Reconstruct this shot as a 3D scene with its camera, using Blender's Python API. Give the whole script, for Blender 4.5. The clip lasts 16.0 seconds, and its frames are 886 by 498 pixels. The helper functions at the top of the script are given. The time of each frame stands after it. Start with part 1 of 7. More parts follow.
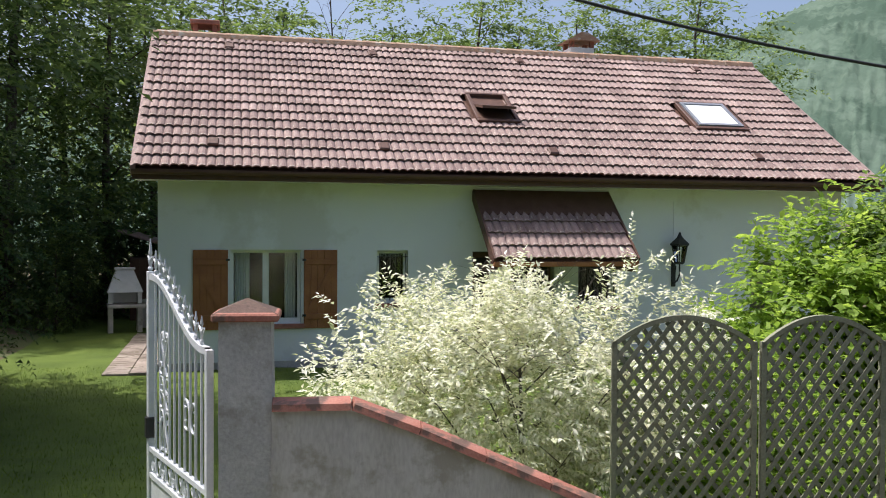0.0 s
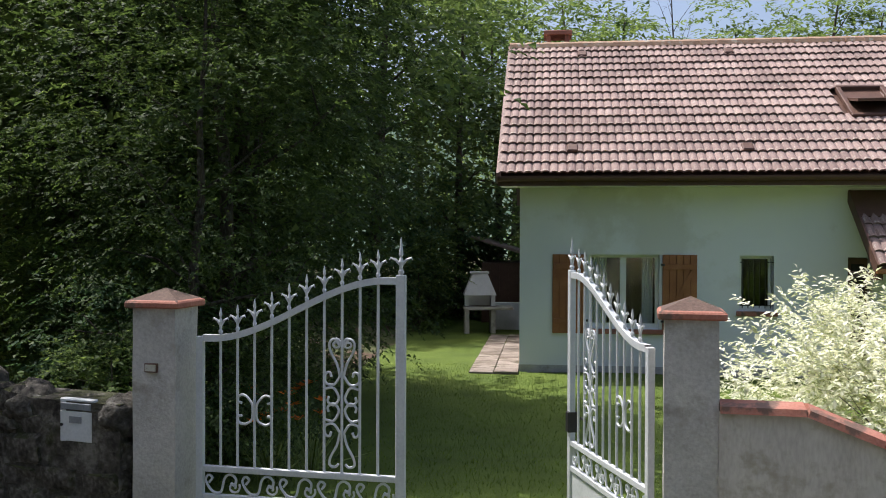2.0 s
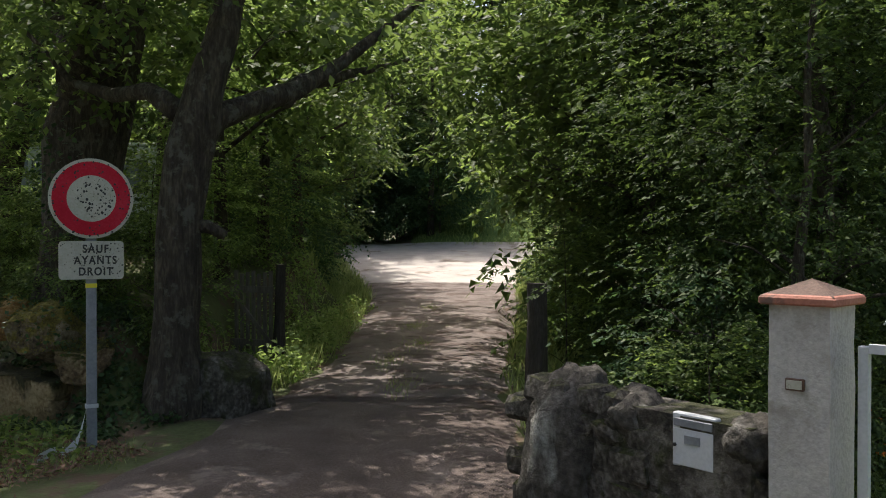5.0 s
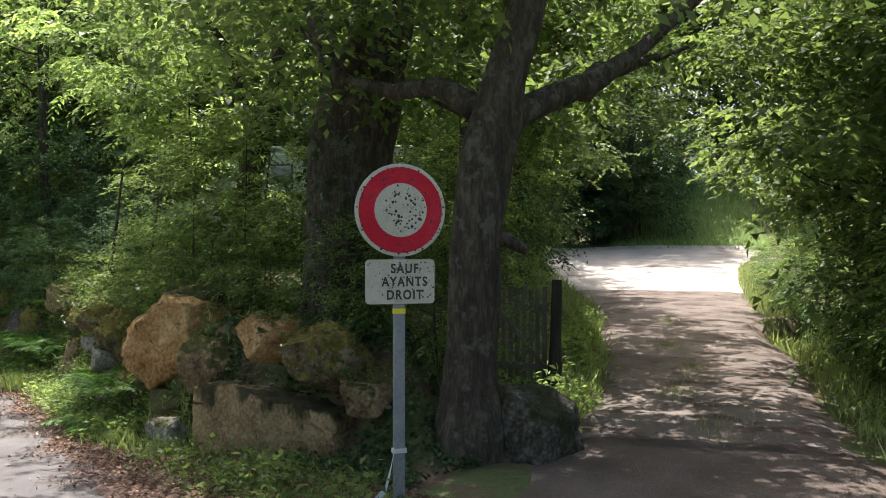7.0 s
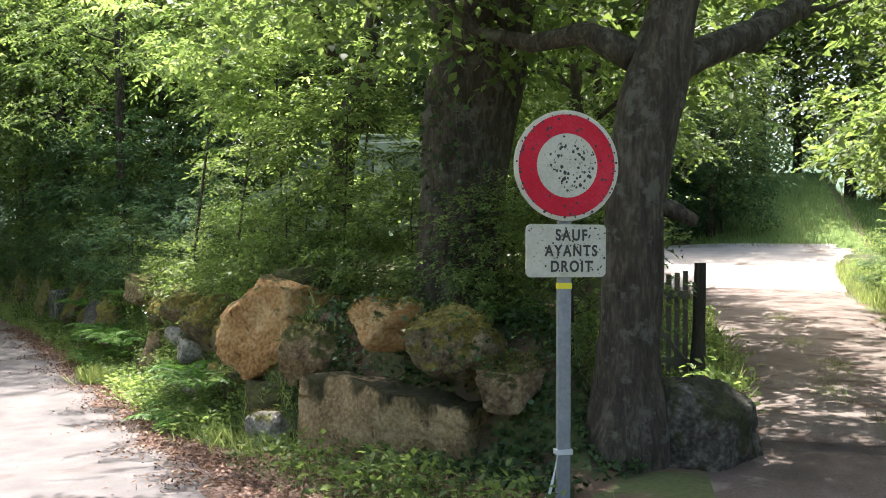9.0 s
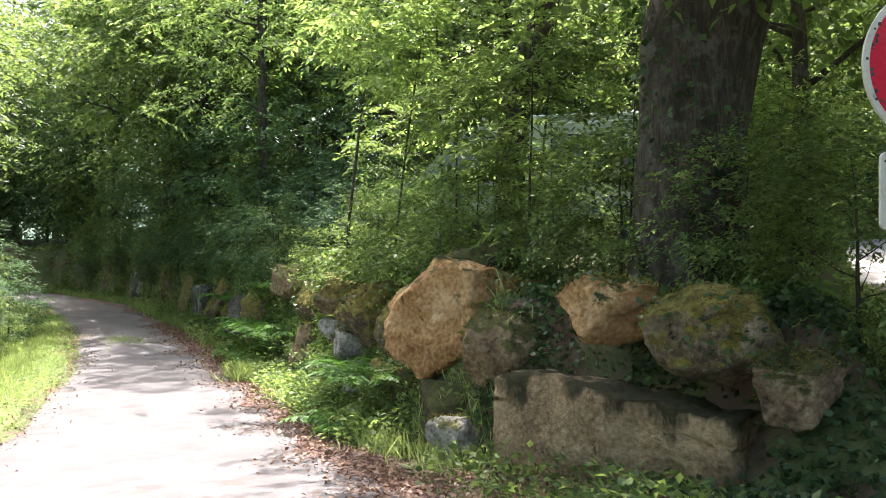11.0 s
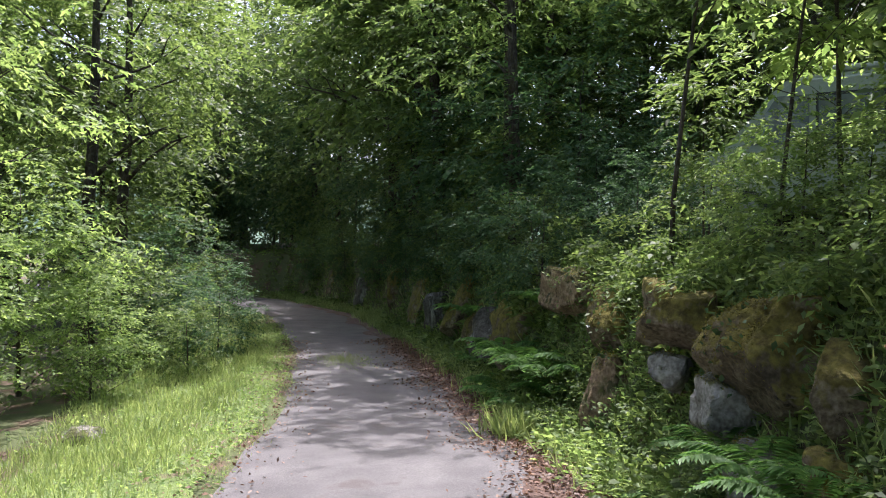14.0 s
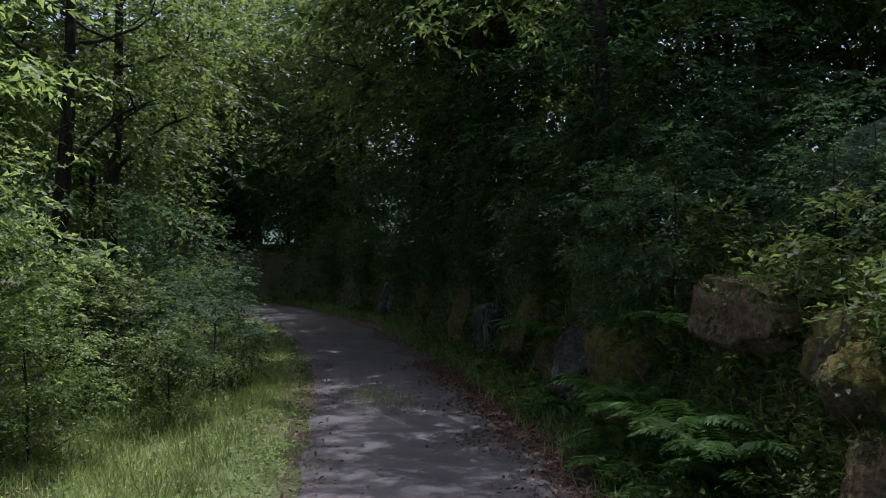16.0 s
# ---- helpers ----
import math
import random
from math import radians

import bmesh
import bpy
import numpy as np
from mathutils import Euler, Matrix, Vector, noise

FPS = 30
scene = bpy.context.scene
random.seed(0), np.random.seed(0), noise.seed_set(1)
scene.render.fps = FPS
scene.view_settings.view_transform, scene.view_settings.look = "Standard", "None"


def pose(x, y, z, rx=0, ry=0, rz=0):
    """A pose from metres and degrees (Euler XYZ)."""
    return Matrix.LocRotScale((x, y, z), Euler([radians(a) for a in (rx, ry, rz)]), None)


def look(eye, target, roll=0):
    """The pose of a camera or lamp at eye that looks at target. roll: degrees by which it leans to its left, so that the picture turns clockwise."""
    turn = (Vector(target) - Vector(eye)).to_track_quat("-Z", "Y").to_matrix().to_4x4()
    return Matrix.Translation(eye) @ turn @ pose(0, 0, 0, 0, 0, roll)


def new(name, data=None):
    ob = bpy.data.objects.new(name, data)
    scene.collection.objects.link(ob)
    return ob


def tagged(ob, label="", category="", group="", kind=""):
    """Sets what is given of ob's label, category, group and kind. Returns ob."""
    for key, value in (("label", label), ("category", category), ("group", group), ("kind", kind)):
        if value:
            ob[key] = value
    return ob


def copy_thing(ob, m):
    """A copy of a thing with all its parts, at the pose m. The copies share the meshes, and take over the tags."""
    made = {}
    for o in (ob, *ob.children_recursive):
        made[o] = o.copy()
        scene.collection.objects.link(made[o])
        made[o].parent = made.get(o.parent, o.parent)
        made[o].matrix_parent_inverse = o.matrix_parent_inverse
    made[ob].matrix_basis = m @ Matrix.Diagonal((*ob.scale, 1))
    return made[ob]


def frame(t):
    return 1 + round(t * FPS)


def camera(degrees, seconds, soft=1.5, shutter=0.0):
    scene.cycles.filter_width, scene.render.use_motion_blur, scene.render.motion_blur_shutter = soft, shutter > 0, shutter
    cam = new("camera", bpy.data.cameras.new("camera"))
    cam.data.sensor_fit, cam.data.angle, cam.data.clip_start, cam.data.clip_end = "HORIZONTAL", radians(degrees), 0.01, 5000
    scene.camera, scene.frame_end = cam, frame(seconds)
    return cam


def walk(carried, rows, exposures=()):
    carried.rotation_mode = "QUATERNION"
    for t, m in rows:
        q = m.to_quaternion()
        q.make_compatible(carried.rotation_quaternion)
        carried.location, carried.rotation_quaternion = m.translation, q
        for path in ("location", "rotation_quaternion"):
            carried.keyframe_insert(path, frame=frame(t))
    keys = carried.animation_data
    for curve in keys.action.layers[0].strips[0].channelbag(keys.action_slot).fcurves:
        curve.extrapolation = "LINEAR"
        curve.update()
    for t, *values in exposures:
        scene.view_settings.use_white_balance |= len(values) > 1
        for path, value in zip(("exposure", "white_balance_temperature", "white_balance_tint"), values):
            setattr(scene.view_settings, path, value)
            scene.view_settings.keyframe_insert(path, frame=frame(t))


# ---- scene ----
cam = camera(52.0, 16.0, soft=1.0)
PATH = [
    (0, (1.149, 0.481, 2.271), (1.617, 2.426, 2.236), 0.3),
    (0.5, (0.93, 0.391, 2.249), (1.205, 2.372, 2.224), 0.2),
    (1, (0.733, 0.375, 2.243), (0.822, 2.373, 2.218), 0.2),
    (1.5, (0.571, 0.456, 2.234), (0.514, 2.455, 2.21), 0.3),
    (2, (0.51, 0.542, 2.213), (0.281, 2.529, 2.192), 0.2),
    (2.5, (0.477, 0.605, 2.184), (0.052, 2.56, 2.163), 0.3),
    (3, (0.434, 0.759, 2.137), (-0.181, 2.663, 2.119), 0.2),
    (3.5, (0.367, 1.024, 2.114), (-0.453, 2.848, 2.098), 0.2),
    (4, (0.192, 1.269, 2.094), (-0.809, 3.0, 2.078), 0.2),
    (4.5, (-0.09, 1.437, 2.092), (-1.244, 3.07, 2.075), 0.2),
    (5, (-0.476, 1.563, 2.093), (-1.742, 3.111, 2.072), -0.0),
    (7.5, (-2.685, 1.575, 2.235), (-4.23, 2.844, 2.215), 0.2),
    (8, (-2.95, 1.587, 2.154), (-4.509, 2.841, 2.135), 0.3),
    (10.5, (-4.682, 1.887, 1.774), (-6.384, 2.939, 1.768), 0.0),
    (11, (-5.169, 1.986, 1.707), (-6.915, 2.962, 1.701), -0.0),
    (11.5, (-5.742, 2.147, 1.638), (-7.53, 3.043, 1.636), -0.1),
    (12, (-6.34, 2.247, 1.59), (-8.167, 3.062, 1.591), -0.0),
    (12.5, (-6.971, 2.28, 1.567), (-8.83, 3.018, 1.57), -0.1),
    (13, (-7.757, 2.396, 1.576), (-9.646, 3.053, 1.582), -0.0),
    (13.5, (-8.595, 2.566, 1.568), (-10.51, 3.145, 1.576), 0.1),
    (14, (-9.479, 2.767, 1.573), (-11.403, 3.311, 1.582), 0.0),
    (14.5, (-10.422, 2.987, 1.551), (-12.352, 3.512, 1.562), 0.0),
    (15, (-11.401, 3.195, 1.53), (-13.334, 3.708, 1.543), 0.0),
    (15.5, (-12.299, 3.269, 1.524), (-14.234, 3.775, 1.538), -0.0),
    (16, (-13.186, 3.164, 1.584), (-15.12, 3.676, 1.594), -0.1),
]
EXPOSURES = [(0, 0.66, 6180, 13), (1, 0.62, 6180, 13), (2, 0.73, 6220, 12), (3, 0.82, 6300, 11), (4, 0.92, 6500, 10), (5, 1.02, 6620, 11), (7.5, 1.88, 6600, 10), (10.5, 2.55, 6550, 12), (12, 2.42, 6380, 13), (13.0, 2.30, 6280, 14), (13.5, 1.95, 6180, 15), (14, 1.57, 6050, 17), (14.5, 1.35, 5920, 18), (15, 1.02, 5800, 20), (15.5, 0.68, 5750, 20), (16, 0.14, 5700, 20)]
walk(cam, [(t, look(eye, target, roll)) for t, eye, target, roll in PATH], EXPOSURES)

# ---- light ----
SUN = Vector((-0.40, 0.18, 0.90)).normalized()
world = bpy.data.worlds.new("sky")
scene.world = world
world.use_nodes = True
wn = world.node_tree.nodes
sky = wn.new("ShaderNodeTexSky")
sky.sky_type, sky.sun_disc = "NISHITA", False
sky.dust_density, sky.air_density = 5.0, 0.9
sky.sun_elevation, sky.sun_rotation = math.asin(SUN.z), math.atan2(SUN.x, SUN.y)
wn["Background"].inputs["Strength"].default_value = 0.12
world.node_tree.links.new(sky.outputs[0], wn["Background"].inputs["Color"])
lamp = bpy.data.lights.new("sun", "SUN")
lamp.energy, lamp.angle, lamp.color = 3.6, radians(0.5), (1.0, 0.95, 0.87)
sun = new("sun", lamp)
sun.matrix_world = look(SUN * 60, (0, 0, 0))


# ---- materials ----
def material(name, colours, rough=0.8, scale=6.0, fine=60.0, bump=0.3, metal=0.0, island=0.0, random_object=0.0, spec=0.4, stain=None, stain_scale=1.5, stain_amount=0.5, bump_size=0.01, stretch=1.0):
    """Two-scale mottled surface; colours run from dark to light."""
    m = bpy.data.materials.new(name)
    m.use_nodes = True
    n, l = m.node_tree.nodes, m.node_tree.links
    b = n["Principled BSDF"]
    b.inputs["Metallic"].default_value, b.inputs["Specular IOR Level"].default_value = metal, spec
    tc = n.new("ShaderNodeTexCoord")
    grain = n.new("ShaderNodeMapping")
    grain.inputs["Scale"].default_value = (1, 1, stretch)
    l.new(tc.outputs["Object"], grain.inputs["Vector"])
    big, small = n.new("ShaderNodeTexNoise"), n.new("ShaderNodeTexNoise")
    for node, s, d in ((big, scale, 5), (small, fine, 4)):
        node.inputs["Scale"].default_value, node.inputs["Detail"].default_value = s, d
        l.new(grain.outputs[0], node.inputs["Vector"])
    mixed = n.new("ShaderNodeMath")
    mixed.operation = "MULTIPLY_ADD"
    mixed.inputs[1].default_value = 0.45
    l.new(small.outputs["Fac"], mixed.inputs[0])
    half = n.new("ShaderNodeMath")
    half.operation = "MULTIPLY"
    half.inputs[1].default_value = 0.55
    l.new(big.outputs["Fac"], half.inputs[0])
    l.new(half.outputs[0], mixed.inputs[2])
    value = mixed.outputs[0]
    extra = None
    if island:
        extra, amount = n.new("ShaderNodeNewGeometry").outputs["Random Per Island"], island
    if random_object:
        extra, amount = n.new("ShaderNodeObjectInfo").outputs["Random"], random_object
    if extra:
        shift = n.new("ShaderNodeMath")
        shift.operation = "MULTIPLY_ADD"
        shift.inputs[1].default_value = amount
        l.new(extra, shift.inputs[0])
        lower = n.new("ShaderNodeMath")
        lower.operation = "SUBTRACT"
        lower.inputs[1].default_value = amount * 0.5
        l.new(value, lower.inputs[0])
        l.new(lower.outputs[0], shift.inputs[2])
        value = shift.outputs[0]
    ramp = n.new("ShaderNodeValToRGB")
    e = ramp.color_ramp.elements
    e[0].position, e[1].position = 0.3, 0.7
    e[0].color, e[1].color = (*colours[0], 1), (*colours[-1], 1)
    for k, c in enumerate(colours[1:-1], 1):
        e.new(0.3 + 0.4 * k / (len(colours) - 1)).color = (*c, 1)
    l.new(value, ramp.inputs[0])
    colour = ramp.outputs[0]
    if stain:
        sn = n.new("ShaderNodeTexNoise")
        sn.inputs["Scale"].default_value, sn.inputs["Detail"].default_value = stain_scale, 8
        sn.inputs["Roughness"].default_value = 0.65
        l.new(tc.outputs["Object"], sn.inputs["Vector"])
        sr = n.new("ShaderNodeMapRange")
        sr.inputs["From Min"].default_value, sr.inputs["From Max"].default_value = 0.66 - 0.3 * stain_amount, 0.74 - 0.3 * stain_amount
        l.new(sn.outputs["Fac"], sr.inputs["Value"])
        mx = n.new("ShaderNodeMix")
        mx.data_type = "RGBA"
        l.new(sr.outputs[0], mx.inputs["Factor"])
        l.new(colour, mx.inputs["A"])
        mx.inputs["B"].default_value = (*stain, 1)
        colour = mx.outputs["Result"]
    l.new(colour, b.inputs["Base Color"])
    b.inputs["Roughness"].default_value = rough
    if bump:
        bn = n.new("ShaderNodeBump")
        bn.inputs["Strength"].default_value, bn.inputs["Distance"].default_value = bump, bump_size
        l.new(mixed.outputs[0], bn.inputs["Height"])
        l.new(bn.outputs[0], b.inputs["Normal"])
    return m


def rock_material(name, colours, moss, up, bias, drip=0.0, scale=3.0, pits=0.0):
    """Craggy stone with moss that settles on ledges; drip hangs it from the top edge."""
    m = material(name, colours, 0.95, scale, 30, 0.0)
    n, l = m.node_tree.nodes, m.node_tree.links
    for node in n:
        if node.type == "VALTORGB":
            node.color_ramp.elements[0].position, node.color_ramp.elements[-1].position = 0.38, 0.63
    b = n["Principled BSDF"]
    base = b.inputs["Base Color"].links[0].from_socket
    tc, geo = n.new("ShaderNodeTexCoord"), n.new("ShaderNodeNewGeometry")

    def math_node(op, a, c, add=None):
        q = n.new("ShaderNodeMath")
        q.operation = op
        for k, v in enumerate((a, c) if add is None else (a, c, add)):
            if isinstance(v, (int, float)):
                q.inputs[k].default_value = v
            else:
                l.new(v, q.inputs[k])
        return q.outputs[0]

    def tex(s, detail, stretch=1.0, rough=0.6):
        mp, t = n.new("ShaderNodeMapping"), n.new("ShaderNodeTexNoise")
        mp.inputs["Scale"].default_value = (1, 1, stretch)
        l.new(tc.outputs["Object"], mp.inputs["Vector"])
        l.new(mp.outputs[0], t.inputs["Vector"])
        t.inputs["Scale"].default_value, t.inputs["Detail"].default_value, t.inputs["Roughness"].default_value = s, detail, rough
        return t.outputs["Fac"]

    sep, pos = n.new("ShaderNodeSeparateXYZ"), n.new("ShaderNodeSeparateXYZ")
    l.new(geo.outputs["Normal"], sep.inputs[0])
    l.new(tc.outputs["Object"], pos.inputs[0])
    where = math_node("MULTIPLY_ADD", sep.outputs["Z"], up, tex(2.8 if drip > 0.1 else 4.5, 6, 0.4 if drip else 0.8, 0.6))
    where = math_node("MULTIPLY_ADD", pos.outputs["Z"], drip, where)
    mask = n.new("ShaderNodeMapRange")
    mask.inputs["From Min"].default_value, mask.inputs["From Max"].default_value = bias, bias + 0.10
    l.new(where, mask.inputs["Value"])
    tint = n.new("ShaderNodeValToRGB")
    e = tint.color_ramp.elements
    e[0].position, e[1].position = 0.35, 0.68
    e[0].color, e[1].color = (*moss[0], 1), (*moss[1], 1)
    l.new(tex(16, 5), tint.inputs[0])
    # pits: the shade inside the holes is multiplied into the base colour
    hole = n.new("ShaderNodeMapRange")
    hole.inputs["From Min"].default_value, hole.inputs["From Max"].default_value = 0.33, 0.39
    hole.inputs["To Min"].default_value, hole.inputs["To Max"].default_value = 1.0 - pits, 1.0
    l.new(tex(7.5, 7, 1.0, 0.75), hole.inputs["Value"])
    dim = n.new("ShaderNodeMix")
    dim.data_type, dim.blend_type = "RGBA", "MULTIPLY"
    dim.inputs["Factor"].default_value = 1.0
    l.new(base, dim.inputs["A"])
    l.new(hole.outputs[0], dim.inputs["B"])
    mx = n.new("ShaderNodeMix")
    mx.data_type = "RGBA"
    l.new(mask.outputs[0], mx.inputs["Factor"])
    l.new(dim.outputs["Result"], mx.inputs["A"])
    l.new(tint.outputs[0], mx.inputs["B"])
    l.new(mx.outputs["Result"], b.inputs["Base Color"])
    rough = math_node("MULTIPLY_ADD", tex(11, 9, 1.0, 0.72), 1.0, math_node("MULTIPLY", tex(60, 4), 0.22))
    rough = math_node("MULTIPLY_ADD", hole.outputs[0], 0.25, rough)
    rough = math_node("MULTIPLY_ADD", mask.outputs[0], 0.25, rough)
    bn = n.new("ShaderNodeBump")
    bn.inputs["Strength"].default_value, bn.inputs["Distance"].default_value = 1.0, 0.055
    l.new(rough, bn.inputs["Height"])
    l.new(bn.outputs[0], b.inputs["Normal"])
    return m


def leaf_material(name, dark, light, glow=0.45, rough=0.5, edge=None):
    """Thin leaf: each leaf has its own shade of green and lets some light through."""
    m = bpy.data.materials.new(name)
    m.use_nodes = True
    n, l = m.node_tree.nodes, m.node_tree.links
    b, out = n["Principled BSDF"], n["Material Output"]
    ramp = n.new("ShaderNodeValToRGB")
    e = ramp.color_ramp.elements
    e[0].color, e[1].color = (*dark, 1), (*light, 1)
    if edge:
        e[1].position = 0.55
        e.new(0.7).color = (*edge, 1)
    geo = n.new("ShaderNodeNewGeometry")
    l.new(geo.outputs["Random Per Island"], ramp.inputs[0])
    l.new(ramp.outputs[0], b.inputs["Base Color"])
    b.inputs["Roughness"].default_value, b.inputs["Specular IOR Level"].default_value = rough, 0.22
    tr = n.new("ShaderNodeBsdfTranslucent")
    warm = n.new("ShaderNodeMix")
    warm.data_type, warm.blend_type = "RGBA", "MULTIPLY"
    warm.inputs["Factor"].default_value = 1.0
    warm.inputs["B"].default_value = (1.75, 1.68, 1.2, 1) if not edge else (1.1, 1.1, 0.9, 1)
    l.new(ramp.outputs[0], warm.inputs["A"])
    l.new(warm.outputs["Result"], tr.inputs["Color"])
    mix = n.new("ShaderNodeMixShader")
    mix.inputs[0].default_value = glow
    l.new(b.outputs[0], mix.inputs[1])
    l.new(tr.outputs[0], mix.inputs[2])
    l.new(mix.outputs[0], out.inputs["Surface"])
    return m


LEAF = leaf_material("broad_leaf", (0.05, 0.086, 0.031), (0.158, 0.222, 0.074), 0.52)
LEAF_DARK = leaf_material("dark_leaf", (0.024, 0.043, 0.016), (0.072, 0.112, 0.034), 0.42, 0.65)
LEAF_MID = leaf_material("woodland_leaf", (0.052, 0.088, 0.034), (0.145, 0.205, 0.076), 0.5)
LEAF_BRIGHT = leaf_material("bright_leaf", (0.09, 0.15, 0.05), (0.245, 0.33, 0.13), 0.58)
LEAF_LIME = leaf_material("lime_leaf", (0.11, 0.19, 0.03), (0.28, 0.39, 0.08), 0.5)
# dark blue-green leaf: the cast of shaded foliage is in the colour
LEAF_BLUE = leaf_material("shade_blue_leaf", (0.032, 0.07, 0.036), (0.084, 0.15, 0.07), 0.42, 0.62)
LEAF_WHITE = leaf_material("variegated_leaf", (0.37, 0.415, 0.21), (0.80, 0.795, 0.655), 0.42, 0.5, (0.87, 0.86, 0.77))
GRASS = leaf_material("grass_blade", (0.13, 0.18, 0.06), (0.30, 0.36, 0.17), 0.45)
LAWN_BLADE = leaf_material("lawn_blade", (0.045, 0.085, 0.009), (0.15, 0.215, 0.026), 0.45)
FERN = leaf_material("fern_frond", (0.05, 0.125, 0.03), (0.115, 0.22, 0.06), 0.45)
IVY = leaf_material("ivy_leaf", (0.02, 0.045, 0.018), (0.07, 0.12, 0.045), 0.2, 0.35)
MOSS_LEAF = leaf_material("moss", (0.07, 0.06, 0.014), (0.22, 0.19, 0.042), 0.25, 0.8)
DRY = leaf_material("dry_leaf", (0.07, 0.035, 0.026), (0.24, 0.14, 0.10), 0.1)
PETAL = leaf_material("orange_petal", (0.5, 0.10, 0.02), (0.75, 0.22, 0.03), 0.4)
BARK = material("bark", [(0.014, 0.011, 0.009), (0.05, 0.04, 0.031), (0.125, 0.104, 0.082)], 0.95, 13, 48, 1.0, bump_size=0.07, stain=(0.10, 0.097, 0.08), stain_scale=7, stain_amount=0.40, stretch=0.25)
GROUND = material("forest_floor", [(0.035, 0.04, 0.018), (0.07, 0.085, 0.03), (0.10, 0.12, 0.045)], 0.95, 0.7, 25, 0.8, bump_size=0.03, stain=(0.10, 0.065, 0.045), stain_amount=0.55)
ROADM = material("pale_gravel_asphalt", [(0.062, 0.057, 0.061), (0.105, 0.096, 0.101), (0.165, 0.153, 0.157)], 0.9, 2.2, 75, 0.7, bump_size=0.012, stain=(0.085, 0.072, 0.073), stain_scale=1.1, stain_amount=0.28)
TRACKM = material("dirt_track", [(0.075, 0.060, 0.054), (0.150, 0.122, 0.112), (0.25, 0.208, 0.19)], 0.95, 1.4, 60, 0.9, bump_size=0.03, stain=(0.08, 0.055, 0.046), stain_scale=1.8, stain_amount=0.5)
# brown soil, with the old tree's shade put into the colour
SOIL = material("shade_dark_soil", [(0.045, 0.033, 0.028), (0.09, 0.068, 0.059), (0.15, 0.12, 0.105)], 0.95, 1.8, 60, 0.9, bump_size=0.03, stain=(0.17, 0.135, 0.12), stain_scale=1.6, stain_amount=0.35)
LITTERM = material("leaf_mould", [(0.05, 0.027, 0.022), (0.10, 0.06, 0.05), (0.19, 0.13, 0.11)], 0.95, 14, 70, 1.0, bump_size=0.02, stain=(0.15, 0.125, 0.12), stain_scale=4, stain_amount=0.4)
# pale gravel, lightened in colour so the clearing reads as sunlit
YARDM = material("sunlit_pale_gravel", [(0.28, 0.25, 0.23), (0.40, 0.365, 0.34), (0.50, 0.46, 0.43)], 0.95, 1.4, 60, 0.6, bump_size=0.02, stain=(0.22, 0.18, 0.15), stain_scale=0.8, stain_amount=0.3)
VERGEM = material("grassy_verge", [(0.07, 0.10, 0.03), (0.13, 0.175, 0.055), (0.20, 0.25, 0.09)], 0.95, 2.5, 45, 0.9, bump_size=0.03, stain=(0.14, 0.11, 0.07), stain_scale=1.5, stain_amount=0.35)
SLOPEM = material("meadow_grass", [(0.055, 0.10, 0.02), (0.095, 0.155, 0.034), (0.145, 0.21, 0.055)], 0.95, 1.4, 30, 0.9, bump_size=0.05)
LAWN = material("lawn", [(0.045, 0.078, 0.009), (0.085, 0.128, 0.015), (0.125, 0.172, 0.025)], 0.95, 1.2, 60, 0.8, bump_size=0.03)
RENDER = material("pale_wall_render", [(0.67, 0.68, 0.695), (0.725, 0.732, 0.745), (0.765, 0.77, 0.78)], 0.9, 0.7, 120, 0.25, bump_size=0.004, stain=(0.63, 0.625, 0.60), stain_scale=0.5, stain_amount=0.35)
GARDENWALL = material("stained_wall_render", [(0.40, 0.365, 0.335), (0.53, 0.495, 0.46), (0.64, 0.605, 0.565)], 0.95, 4, 55, 0.8, bump_size=0.01, stain=(0.36, 0.32, 0.27), stain_scale=2.6, stain_amount=0.4, stretch=0.3)
ROUGHCAST = material("grey_roughcast", [(0.31, 0.295, 0.28), (0.43, 0.412, 0.395), (0.55, 0.53, 0.51)], 0.95, 3, 55, 1.0, bump_size=0.012, stain=(0.30, 0.28, 0.25), stain_scale=2.2, stain_amount=0.38)
PAVING = material("worn_paving", [(0.16, 0.125, 0.105), (0.25, 0.205, 0.175), (0.36, 0.31, 0.27)], 0.9, 4, 60, 0.7, random_object=0.2, stain=(0.12, 0.10, 0.07), stain_scale=3, stain_amount=0.4)
TILE = material("roof_tile", [(0.15, 0.102, 0.092), (0.26, 0.184, 0.166), (0.37, 0.28, 0.252)], 0.8, 0.9, 45, 0.5, island=0.18, stain=(0.42, 0.38, 0.33), stain_scale=9, stain_amount=0.2)
TILE_ONE = material("roof_tile_piece", [(0.15, 0.102, 0.092), (0.26, 0.184, 0.166), (0.37, 0.28, 0.252)], 0.8, 0.9, 45, 0.5, random_object=0.18, stain=(0.42, 0.38, 0.33), stain_scale=9, stain_amount=0.2)
CAPTOP = material("weathered_cap", [(0.055, 0.034, 0.027), (0.10, 0.062, 0.048), (0.16, 0.105, 0.082)], 0.85, 9, 70, 0.6, stain=(0.05, 0.045, 0.03), stain_scale=9, stain_amount=0.4)
RIDGE = material("ochre_ridge_tile", [(0.23, 0.13, 0.085), (0.35, 0.225, 0.15), (0.45, 0.33, 0.24)], 0.8, 4, 60, 0.5, stain=(0.42, 0.38, 0.32), stain_scale=7, stain_amount=0.35)
TERRACOTTA = material("terracotta_cap", [(0.22, 0.085, 0.06), (0.34, 0.135, 0.095), (0.42, 0.20, 0.15)], 0.75, 5, 70, 0.4, stain=(0.14, 0.085, 0.065), stain_scale=6, stain_amount=0.4)
